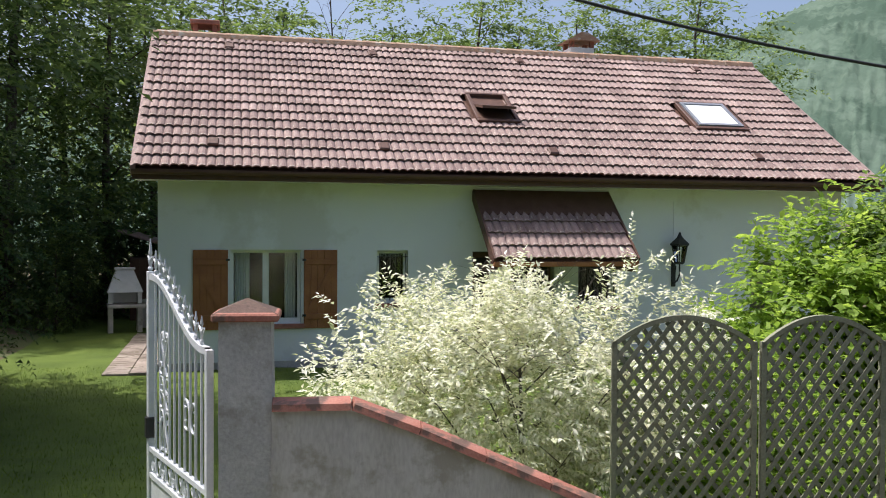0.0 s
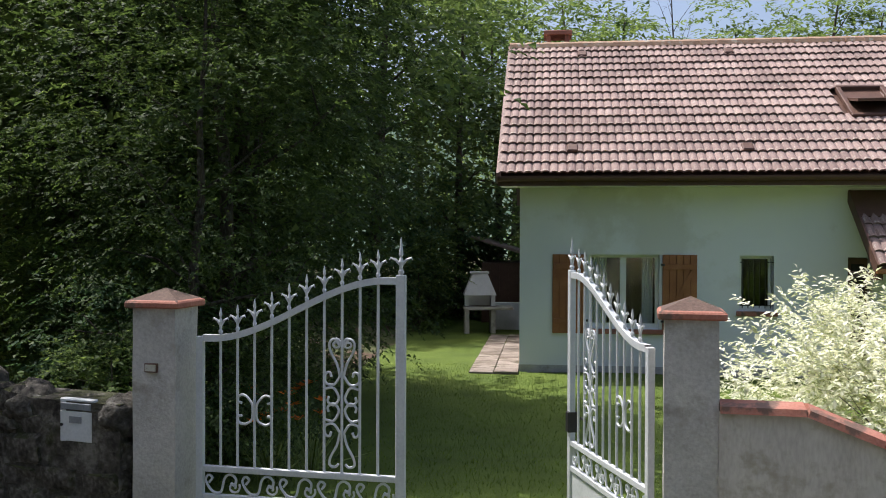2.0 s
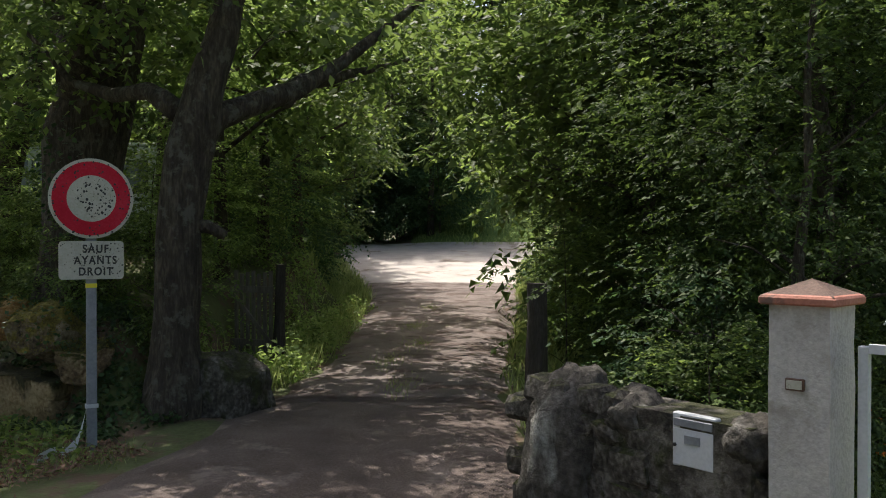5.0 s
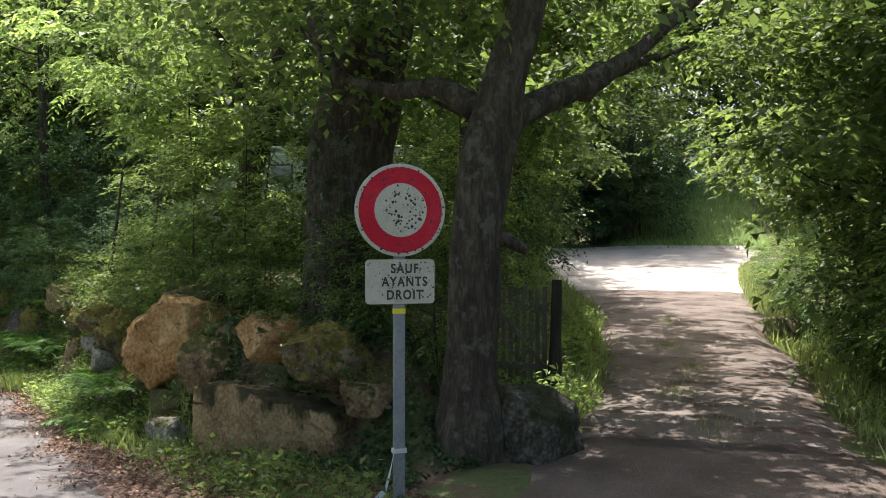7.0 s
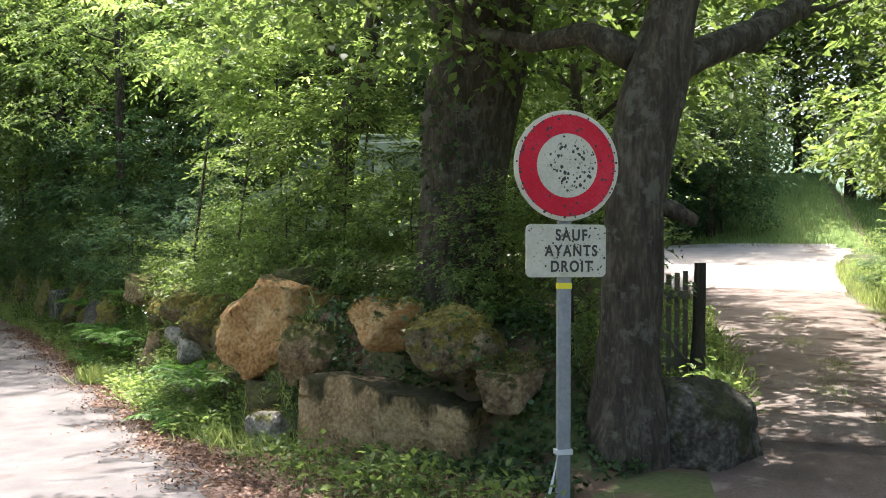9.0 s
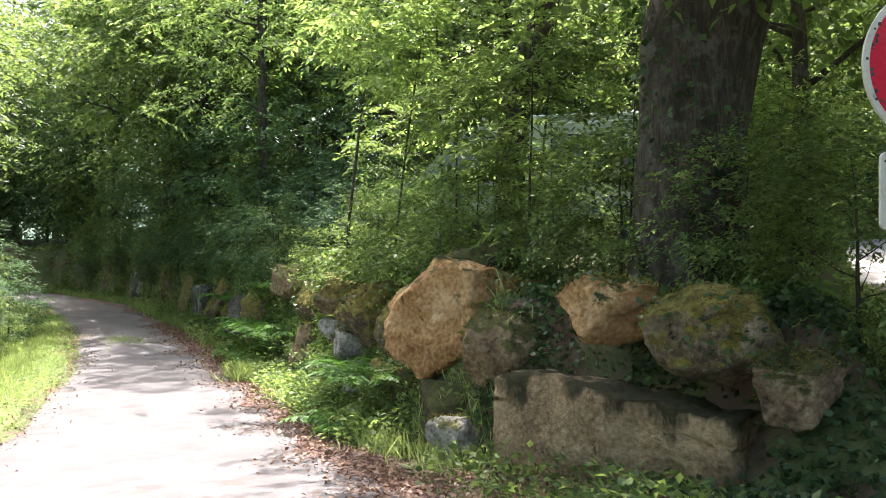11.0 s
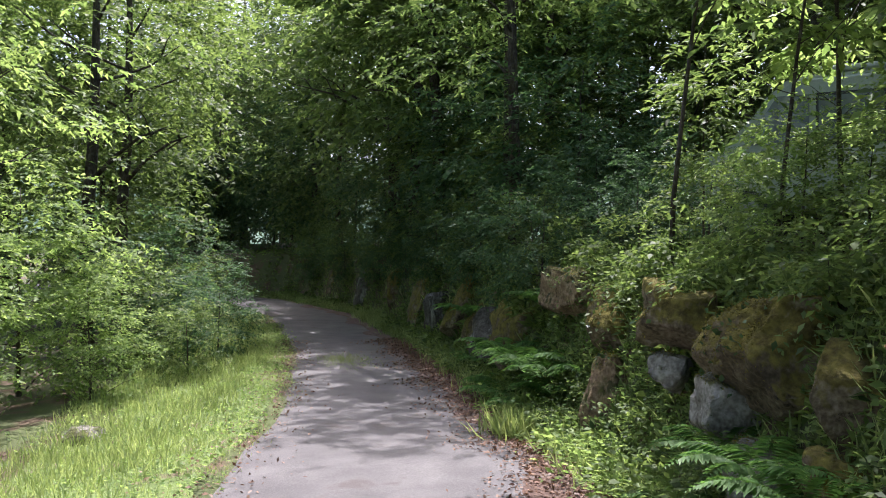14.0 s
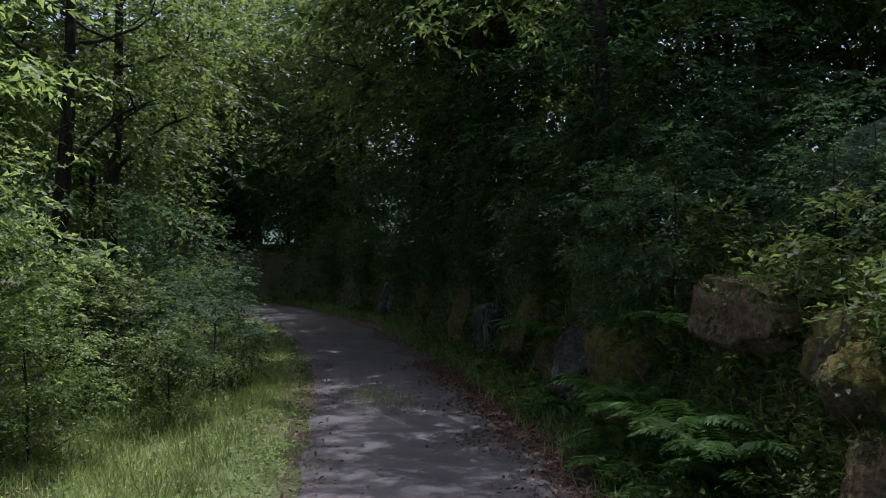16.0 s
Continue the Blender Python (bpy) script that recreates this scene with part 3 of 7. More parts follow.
def track_sheet(name, mat, s, label):
    o = np.linspace(-1.0, 1.0, 12)
    rng = np.random.default_rng(5)
    ragged = 0.07 * np.interp(s, np.linspace(-1.2, 34, 90), rng.normal(0, 1, 90))
    gs, go = np.meshgrid(s, o)
    go = go * np.where(go < 0, (track_west(s) + ragged)[None, :], (track_east(s) + ragged)[None, :])
    x = TRACK_0[0] + gs * TRACK_WAY[0] + go * TRACK_WAY[1]
    y = TRACK_0[1] + gs * TRACK_WAY[1] - go * TRACK_WAY[0]
    z = height(x, y) + 0.05 - 0.05 * np.abs(o)[:, None] ** 10
    nx = len(s)
    i = np.arange(len(o) - 1)[:, None] * nx + np.arange(nx - 1)[None, :]
    f = np.stack([i, i + nx, i + nx + 1, i + 1], -1).reshape(-1, 4)
    me = bpy.data.meshes.new(name)
    me.from_pydata(np.stack([x, y, z], -1).reshape(-1, 3).tolist(), [], f.tolist())
    me.materials.append(mat)
    me.shade_smooth()
    tagged(new(name, me), label, "track", kind="structure")


track_sheet("track_mouth", SOIL, np.arange(-3.6, 3.1, 0.3), "trodden soil where the track meets the lane, darkened for tree shade")
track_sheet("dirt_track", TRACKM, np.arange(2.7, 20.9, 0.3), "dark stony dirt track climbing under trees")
track_sheet("gravel_yard", YARDM, np.arange(20.6, 31.5, 0.3), "pale gravel yard at the track's end, lightened to look sunlit")
s_, o_ = np.meshgrid(np.arange(31, 44, 0.5), np.arange(-1.5, 12, 0.5))
gx, gy = TRACK_0[0] + s_ * TRACK_WAY[0] + o_ * TRACK_WAY[1], TRACK_0[1] + s_ * TRACK_WAY[1] - o_ * TRACK_WAY[0]
me = bpy.data.meshes.new("grass_slope")
i = np.arange(s_.shape[0] - 1)[:, None] * s_.shape[1] + np.arange(s_.shape[1] - 1)[None, :]
me.from_pydata(np.stack([gx, gy, height(gx, gy) + 0.03], -1).reshape(-1, 3).tolist(), [], np.stack([i, i + s_.shape[1], i + s_.shape[1] + 1, i + 1], -1).reshape(-1, 4).tolist())
me.materials.append(SLOPEM)
me.shade_smooth()
tagged(new("grass_slope", me), "sunlit grassy slope beyond the gravel yard", "grass slope", kind="structure")
strip("verge", VERGEM, np.arange(-60, 34, 0.4), lambda q: road_south(q) - 2.7 - 0.5 * np.sin(q * 0.7) - 0.3 * np.sin(q * 1.9 + 1), lambda q: road_south(q) + 0.05, 0.02, 12, 0.05, "grassy verge south of the lane", "verge")
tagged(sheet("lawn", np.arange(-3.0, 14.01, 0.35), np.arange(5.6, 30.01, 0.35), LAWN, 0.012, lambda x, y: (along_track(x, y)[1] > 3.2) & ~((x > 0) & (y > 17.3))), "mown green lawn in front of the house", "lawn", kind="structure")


# ---- house ----
HX0, HX1, HY0, HY1 = 0.0, 13.9, 17.3, 25.6
GROUND_H, EAVE_Z, RIDGE_Y, RIDGE_Z = -0.24, 3.36, 21.45, 6.60
OPENINGS = [(1.25, 2.52, 0.60, 1.95), (3.93, 4.52, 0.95, 1.94), (5.78, 6.20, -0.20, 1.92), (6.55, 7.45, -0.20, 1.75), (7.95, 8.75, 0.85, 1.75), (11.75, 12.55, 0.60, 1.75)]
house = thing("house", "pale rendered cottage with a long tiled roof", "house", (0, 0, 0))


def front_wall():
    """Front wall of 0.3 m with its openings left free."""
    bm = bmesh.new()
    xs = sorted({HX0, HX1, *(v for o in OPENINGS for v in o[:2])})
    for a, b in zip(xs, xs[1:]):
        inside = [o for o in OPENINGS if o[0] <= a + 1e-6 and b <= o[1] + 1e-6]
        if inside:
            o = inside[0]
            if o[2] > GROUND_H + 0.1:
                box(bm, a, HY0, GROUND_H - 0.3, b, HY0 + 0.3, o[2])
            box(bm, a, HY0, o[3], b, HY0 + 0.3, EAVE_Z - 0.02)
        else:
            box(bm, a, HY0, GROUND_H - 0.3, b, HY0 + 0.3, EAVE_Z - 0.02)
    bmesh.ops.remove_doubles(bm, verts=bm.verts, dist=0.0005)
    return bm


part("wall", front_wall(), RENDER, house, "pale grey rendered front wall")
part("plinth", boxed(HX0 - 0.015, HY0 - 0.015, GROUND_H - 0.3, HX1, HY0 - 0.003, GROUND_H + 0.16), ROUGHCAST, house, "darker grey plinth")
for name, x0, x1 in (("gable_wall", HX0, HX0 + 0.3), ("gable_wall", HX1 - 0.3, HX1)):
    bm = bmesh.new()
    pts = [(HY0 + 0.3, GROUND_H - 0.3), (HY1, GROUND_H - 0.3), (HY1, EAVE_Z - 0.1), (RIDGE_Y, RIDGE_Z - 0.25), (HY0 + 0.3, EAVE_Z - 0.02)]
    a = [bm.verts.new((x0, y, z)) for y, z in pts]
    b = [bm.verts.new((x1, y, z)) for y, z in pts]
    bm.faces.new(a[::-1]), bm.faces.new(b)
    for k in range(5):
        bm.faces.new((a[k], a[(k + 1) % 5], b[(k + 1) % 5], b[k]))
    part(name, bm, RENDER, house)
part("back_wall", boxed(HX0 + 0.3, HY1 - 0.3, GROUND_H - 0.3, HX1 - 0.3, HY1, EAVE_Z - 0.1), RENDER, house)
# floor and partition coloured near-black so the rooms read as unlit
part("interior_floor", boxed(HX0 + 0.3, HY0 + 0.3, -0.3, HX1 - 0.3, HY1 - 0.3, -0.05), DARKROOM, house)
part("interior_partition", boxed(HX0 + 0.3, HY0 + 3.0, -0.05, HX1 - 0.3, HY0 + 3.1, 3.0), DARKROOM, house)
part("interior_ceiling", boxed(HX0 + 0.3, HY0 + 0.3, 3.0, HX1 - 0.3, HY1 - 0.3, 3.1), RENDER, house)

ROOF_X0, ROOF_X1, EAVE_Y = -0.37, 14.29, 16.62
SLOPE = math.atan2(RIDGE_Z - EAVE_Z, RIDGE_Y - EAVE_Y)
SLOPE_LEN = math.hypot(RIDGE_Z - EAVE_Z, RIDGE_Y - EAVE_Y)


def on_roof(u, v, lift=0.0):
    """A place on the front roof: u along the eave, v up the slope."""
    return Vector((u, EAVE_Y + v * math.cos(SLOPE) - lift * math.sin(SLOPE), EAVE_Z + v * math.sin(SLOPE) + lift * math.cos(SLOPE)))


ROOF_M = Matrix.Translation((0, EAVE_Y, EAVE_Z)) @ Matrix.Rotation(SLOPE, 4, "X")
roof = part("roof", boxed(ROOF_X0 + 0.02, 0.02, -0.16, ROOF_X1 - 0.02, SLOPE_LEN - 0.02, -0.035, m=ROOF_M), BROWN, house, "long tiled roof, pinkish brown with lichen")
back = Matrix.Translation((0, RIDGE_Y, RIDGE_Z)) @ Matrix.Rotation(-SLOPE, 4, "X")
part("rear_slope", boxed(ROOF_X0 + 0.02, 0.0, -0.16, ROOF_X1 - 0.02, SLOPE_LEN + 0.1, -0.01, m=back), TILE, house)
part("fascia", boxed(ROOF_X0, EAVE_Y - 0.02, EAVE_Z - 0.20, ROOF_X1, EAVE_Y + 0.015, EAVE_Z - 0.03), BROWN, house, "dark brown fascia board")
part("soffit", boxed(ROOF_X0 + 0.02, EAVE_Y + 0.02, EAVE_Z - 0.19, ROOF_X1 - 0.02, HY0 - 0.004, EAVE_Z - 0.15), RENDER, house, "pale soffit boards")
bm = bmesh.new()
gut = [(0.075 * math.cos(a), 0.075 * math.sin(a)) for a in (math.pi + math.pi * k / 8 for k in range(9))] + [(0.06 * math.cos(a), 0.06 * math.sin(a)) for a in (2 * math.pi - math.pi * k / 8 for k in range(9))]
prism(bm, gut, 0, ROOF_X1 - ROOF_X0)
part("gutter", bm, BROWN, house, "brown half-round gutter", m=Matrix.Translation((ROOF_X0, EAVE_Y - 0.10, EAVE_Z - 0.05)) @ Matrix.Rotation(radians(-90), 4, "Z"))


def tile_mesh(width=0.30, run=0.40):
    """One interlocking tile with two rolls and a thick front edge."""
    bm = bmesh.new()
    prof = [(0.0, 0.0), (0.10, 0.035), (0.25, 0.048), (0.40, 0.035), (0.5, 0.004), (0.60, 0.035), (0.75, 0.048), (0.90, 0.035), (1.0, 0.0)]
    front = [bm.verts.new((p * width, 0, 0.046 + h * 0.75)) for p, h in prof]
    rear = [bm.verts.new((p * width, run, 0.002 + h * 0.75)) for p, h in prof]
    low = [bm.verts.new((p * width, 0.012, 0.012 + h * 0.75)) for p, h in prof]
    for k in range(len(prof) - 1):
        bm.faces.new((front[k], front[k + 1], rear[k + 1], rear[k]))
        bm.faces.new((low[k], low[k + 1], front[k + 1], front[k]))
    bm.faces.new((low[0], front[0], rear[0]))
    bm.faces.new((low[-1], rear[-1], front[-1]))
    return bm


def lay_tiles(parent, origin, cols, rows, width, gauge, singles, holes=(), seed=3):
    """Tiles in rows; those for which singles() holds are pieces of their own, the rest are joined."""
    rng = np.random.default_rng(seed)
    one = to_mesh("tile", tile_mesh(width), TILE_ONE)
    co = np.empty(len(one.vertices) * 3)
    one.vertices.foreach_get("co", co)
    co = co.reshape(-1, 3)
    faces = [tuple(p.vertices) for p in one.polygons]
    joined_v, joined_f = [], []
    for r in range(rows):
        for c in range(cols):
            u, v = c * width, r * gauge
            if any(a < u + width * 0.5 < b and lo < v + gauge * 0.5 < hi for a, b, lo, hi in holes):
                continue
            jig = Matrix.Translation((u + rng.normal(0, 0.002), v + rng.normal(0, 0.004), rng.normal(0, 0.002))) @ Matrix.Rotation(rng.normal(0, 0.006), 4, "Z")
            m = origin @ jig
            if singles(r, c):
                ob = new("tile", one)
                ob.parent = parent
                ob.matrix_local = m
            else:
                k = sum(len(x) for x in joined_v)
                a = np.array(m)
                joined_v.append(co @ a[:3, :3].T + a[:3, 3])
                joined_f += [tuple(i + k for i in f) for f in faces]
    if joined_f:
        me = bpy.data.meshes.new("tile_field")
        me.from_pydata(np.concatenate(joined_v).tolist(), [], joined_f)
        me.materials.append(TILE)
        ob = part("tile_field", me, TILE, parent)
        ob["kind"] = "stuff"


GAUGE, TILE_W = SLOPE_LEN / 16, (ROOF_X1 - ROOF_X0) / 48
HOLES = [(6.15 - ROOF_X0, 7.05 - ROOF_X0, 2.05, 3.35), (11.0 - ROOF_X0, 12.35 - ROOF_X0, 2.05, 3.35)]
lay_tiles(roof, ROOF_M @ Matrix.Translation((ROOF_X0, 0, 0)), 48, 16, TILE_W, GAUGE, lambda r, c: r < 6 and c < 48, HOLES)
bm = bmesh.new()
for k in range(38):
    x = ROOF_X0 + k * (ROOF_X1 - ROOF_X0) / 38
    w = (ROOF_X1 - ROOF_X0) / 38 + 0.03
    ring = [(-0.14, -0.06), (-0.11, 0.03), (-0.05, 0.075), (0.05, 0.075), (0.11, 0.03), (0.14, -0.06)]
    big, small = 1.12, 0.98
    a = [bm.verts.new((x, RIDGE_Y + p * big, RIDGE_Z + 0.03 + q * big)) for p, q in ring]
    b = [bm.verts.new((x + w, RIDGE_Y + p * small, RIDGE_Z + 0.03 + q * small)) for p, q in ring]
    bm.faces.new(a[::-1]), bm.faces.new(b)
    for j in range(5):
        bm.faces.new((a[j], a[j + 1], b[j + 1], b[j]))
part("ridge_tiles", bm, RIDGE, house, "ochre ridge tiles bedded in mortar")
for x in (ROOF_X0 - 0.03, ROOF_X1 - 0.05):
    part("verge", boxed(x, -0.02, -0.17, x + 0.08, SLOPE_LEN, 0.05, m=ROOF_M), TILE, house)


def skylight(u0, u1, v0, v1, open_angle, label):
    sk = part("skylight", boxed(u0, v0, -0.03, u1, v1, 0.02, m=ROOF_M), BROWN if open_angle else IRON, roof, label)
    for a in ((u0 - 0.06, v0 - 0.10, u1 + 0.06, v0), (u0 - 0.06, v1, u1 + 0.06, v1 + 0.08), (u0 - 0.06, v0, u0 + 0.03, v1), (u1 - 0.03, v0, u1 + 0.06, v1)):
        part("flashing", boxed(a[0], a[1], 0.0, a[2], a[3], 0.10, bevel=0.01, m=ROOF_M), BROWN, sk)
    hinge = ROOF_M @ Matrix.Translation((0, (v0 + v1) / 2, 0.09)) @ Matrix.Rotation(radians(-open_angle), 4, "X") @ Matrix.Translation((0, -(v0 + v1) / 2, 0))
    bm = bmesh.new()
    for a in ((u0 + 0.04, v0 + 0.02, u1 - 0.04, v0 + 0.10), (u0 + 0.04, v1 - 0.10, u1 - 0.04, v1 - 0.02), (u0 + 0.04, v0 + 0.10, u0 + 0.11, v1 - 0.10), (u1 - 0.11, v0 + 0.10, u1 - 0.04, v1 - 0.10)):
        box(bm, a[0], a[1], -0.02, a[2], a[3], 0.035, m=hinge)
    part("sash", bm, BROWN if open_angle else STEEL, sk)
    part("pane", boxed(u0 + 0.11, v0 + 0.10, 0.0, u1 - 0.11, v1 - 0.10, 0.012, m=hinge), MIRRORGLASS if open_angle else SKYPANE, sk)


MIRRORGLASS = material("reflecting_glass", [(0.10, 0.12, 0.13), (0.14, 0.16, 0.17)], 0.03, 2, 20, 0.0, metal=0.0, spec=1.0)
# glossy white pane: the reflected sky is put into the base colour
SKYPANE = material("pane_painted_sky_white", [(0.72, 0.74, 0.76), (0.80, 0.82, 0.83)], 0.08, 2, 20, 0.0, spec=0.8)
skylight(6.20, 7.00, 2.12, 3.25, 24, "brown roof window tilted open")
skylight(11.1, 12.25, 2.12, 3.25, 0, "closed roof window, sky reflection painted as a white pane")
for u, v in ((1.25, 5.15), (4.4, 5.15), (7.9, 5.15), (12.5, 5.2), (0.95, 0.75), (4.05, 0.75), (7.4, 0.75), (11.9, 0.75)):
    bm = boxed(u - 0.10, v - 0.03, 0.03, u + 0.10, v + 0.22, 0.10, bevel=0.02, m=ROOF_M)
    part("roof_vent", bm, BROWN, roof, "small dark vent tile")


def chimney(x, y, w, top, label):
    ch = part("chimney", boxed(x - w / 2, y - 0.28, RIDGE_Z - 0.8, x + w / 2, y + 0.28, top - 0.28), TERRACOTTA if x < 5 else RENDER, house, label)
    for dx in (-1, 1):
        for dy in (-1, 1):
            part("pier", boxed(x + dx * (w / 2 - 0.05) - 0.05, y + dy * 0.22 - 0.05, top - 0.28, x + dx * (w / 2 - 0.05) + 0.05, y + dy * 0.22 + 0.05, top - 0.10), TERRACOTTA, ch)
    if x < 5:
        part("cap_slab", boxed(x - w / 2 - 0.06, y - 0.34, top - 0.10, x + w / 2 + 0.06, y + 0.34, top, bevel=0.01), TERRACOTTA, ch)
    else:
        bm = bmesh.new()
        prism(bm, [(-w / 2 - 0.12, -0.10), (w / 2 + 0.12, -0.10), (0.08, 0.10), (-0.08, 0.10)], -0.42, 0.42)
        part("cap_slab", bm, RIDGE, ch, m=Matrix.Translation((x, y, top - 0.02)))


chimney(0.72, 21.9, 0.52, 7.02, "short brick chimney with a slab cap")
chimney(9.8, 22.0, 0.62, 7.18, "rendered chimney with a tiled cap")


def window(o, mullions, name, label, depth=0.16, bars=False, reveal=True):
    x0, x1, z0, z1 = o
    w = part(name, boxed(x0, HY0 + depth, z0, x0 + 0.06, HY0 + depth + 0.06, z1), PVC, house, label)
    part("window_frame", boxed(x1 - 0.06, HY0 + depth, z0, x1, HY0 + depth + 0.06, z1), PVC, w)
    part("window_frame", boxed(x0 + 0.06, HY0 + depth, z1 - 0.06, x1 - 0.06, HY0 + depth + 0.06, z1), PVC, w)
    part("window_frame", boxed(x0 + 0.06, HY0 + depth, z0, x1 - 0.06, HY0 + depth + 0.06, z0 + 0.09), PVC, w)
    n = mullions + 1
    for k in range(1, n):
        x = x0 + (x1 - x0) * k / n
        part("mullion", boxed(x - 0.055, HY0 + depth - 0.01, z0 + 0.09, x + 0.055, HY0 + depth + 0.055, z1 - 0.06), PVC, w)
    g = part("pane", boxed(x0 + 0.06, HY0 + depth + 0.025, z0 + 0.09, x1 - 0.06, HY0 + depth + 0.035, z1 - 0.06), GLASS, w)
    g.visible_shadow = False
    part("sill", boxed(x0 - 0.06, HY0 - 0.07, z0 - 0.09, x1 + 0.06, HY0 + depth, z0 - 0.004, bevel=0.008), TERRACOTTA, w, "terracotta tiled sill")
    if bars:
        bm = bmesh.new()
        for k in range(6):
            x = x0 + 0.05 + (x1 - x0 - 0.10) * k / 5
            tube(bm, [(x, HY0 + 0.02, z0 + 0.05), (x, HY0 - 0.02, z0 + 0.3), (x, HY0 + 0.02, z1 - 0.05)], 0.008, 6)
        for z in (z0 + 0.10, z1 - 0.12):
            tube(bm, [(x0, HY0 + 0.02, z), (x1, HY0 + 0.02, z)], 0.008, 6)
        part("window_grille", bm, IRON, w, "black iron window grille")
    return w


window(OPENINGS[0], 1, "window", "white double casement window reflecting the trees")
# curtains added behind the dark pane to give its bright, reflected part
for x0, x1 in ((1.33, 1.60), (2.24, 2.44)):
    bm = bmesh.new()
    n = 24
    a = [bm.verts.new((x0 + (x1 - x0) * k / n, HY0 + 0.34 + 0.018 * math.sin(k * 1.6), 0.64)) for k in range(n + 1)]
    b = [bm.verts.new((v.co.x, v.co.y, 1.93)) for v in a]
    for k in range(n):
        bm.faces.new((a[k], a[k + 1], b[k + 1], b[k]))
    ob = part("curtain", bm, PVC, house, "added pale curtain, standing in for the pane's bright part")
window(OPENINGS[1], 0, "window", "small barred white window", bars=True)
window(OPENINGS[4], 0, "window", "white window with black bars", bars=True)
window(OPENINGS[5], 0, "window", "white casement window")
for i, mat in ((2, BROWN), (3, WOOD)):
    x0, x1, z0, z1 = OPENINGS[i]
    d = part("door", boxed(x0 + 0.04, HY0 + 0.14, z0, x1 - 0.04, HY0 + 0.19, z1 - 0.02), BROWN, house, "dark brown wooden door")
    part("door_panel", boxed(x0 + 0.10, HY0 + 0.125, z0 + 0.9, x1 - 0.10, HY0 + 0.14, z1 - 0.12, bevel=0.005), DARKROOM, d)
    part("door_panel", boxed(x0 + 0.10, HY0 + 0.125, z0 + 0.12, x1 - 0.10, HY0 + 0.14, z0 + 0.8, bevel=0.005), BROWN, d)


def shutter(x0, x1, z0, z1, brace):
    y1 = HY0 - 0.012
    s = part("shutter", boxed(x0, y1 - 0.012, z0, x1, y1 - 0.004, z1), WOOD, house, "brown plank shutter folded back against the wall")
    n = 5
    for k in range(n):
        a, b = x0 + (x1 - x0) * k / n, x0 + (x1 - x0) * (k + 1) / n
        part("plank", boxed(a + 0.003, y1 - 0.034, z0, b - 0.003, y1 - 0.012, z1, bevel=0.004), WOOD, s)
    for z in (z0 + 0.22, z1 - 0.22):
        part("ledge", boxed(x0 + 0.02, y1 - 0.058, z - 0.05, x1 - 0.02, y1 - 0.034, z + 0.05, bevel=0.005), WOOD, s)
    bm = bmesh.new()
    w = 0.045
    xa, xb = (x0 + 0.06, x1 - 0.06) if brace > 0 else (x1 - 0.06, x0 + 0.06)
    prism(bm, [(xa - w, z0 + 0.27), (xa + w, z0 + 0.27), (xb + w, z1 - 0.27), (xb - w, z1 - 0.27)], y1 - 0.056, y1 - 0.034)
    part("brace", bm, WOOD, s)
    hx = x1 if brace < 0 else x0
    for z in (z0 + 0.24, z1 - 0.18):
        part("hinge", boxed(hx - 0.035, y1 - 0.066, z - 0.02, hx + 0.035, y1 - 0.058, z + 0.02), IRON, s, "black iron hinge")


shutter(0.60, 1.21, 0.51, 1.95, -1)
shutter(2.57, 3.18, 0.51, 1.95, 1)

# porch roof on the front wall
PW0, PW1, PZ1, PZ0, PY0 = 5.80, 8.52, 3.08, 1.80, 15.85
porch_len = math.hypot(PZ1 - PZ0, HY0 - PY0)
pslope = math.atan2(PZ1 - PZ0, HY0 - PY0)
PORCH_M = Matrix.Translation((PW0, PY0, PZ0)) @ Matrix.Rotation(pslope, 4, "X")
porch = part("porch_roof", boxed(0.02, 0.0, -0.09, PW1 - PW0 - 0.02, porch_len - 0.02, -0.02, m=PORCH_M), BROWN, house, "small tiled porch roof over the door")
part("flashing_board", boxed(0, porch_len * 0.62, 0.0, PW1 - PW0, porch_len - 0.02, 0.05, m=PORCH_M), BROWN, porch, "dark brown flashing boards")
part("barge_board", boxed(-0.035, -0.02, -0.14, 0.0, porch_len - 0.02, 0.06, m=PORCH_M), BROWN, porch)
part("barge_board", boxed(PW1 - PW0, -0.02, -0.14, PW1 - PW0 + 0.035, porch_len - 0.02, 0.06, m=PORCH_M), BROWN, porch)
part("front_beam", boxed(PW0 - 0.03, PY0 - 0.03, PZ0 - 0.12, PW1 + 0.03, PY0 + 0.06, PZ0 - 0.03, bevel=0.01), WOOD, porch, "varnished front beam")
lay_tiles(porch, PORCH_M @ Matrix.Translation((0, 0, 0.0)), 9, 4, (PW1 - PW0) / 9, porch_len * 0.62 / 3.6, lambda r, c: True, ((-1, 99, porch_len * 0.66, 99),), 4)
for x in (PW0 + 0.05, PW1 - 0.05):
    bm = bmesh.new()
    prism(bm, [(-0.04, 0), (0.04, 0), (0.04, 0.1), (-0.04, 0.1)], 0, HY0 - PY0 - 0.1)
    part("bracket", bm, BROWN, porch, m=Matrix.Translation((x, PY0 + 0.06, PZ0 - 0.22)))


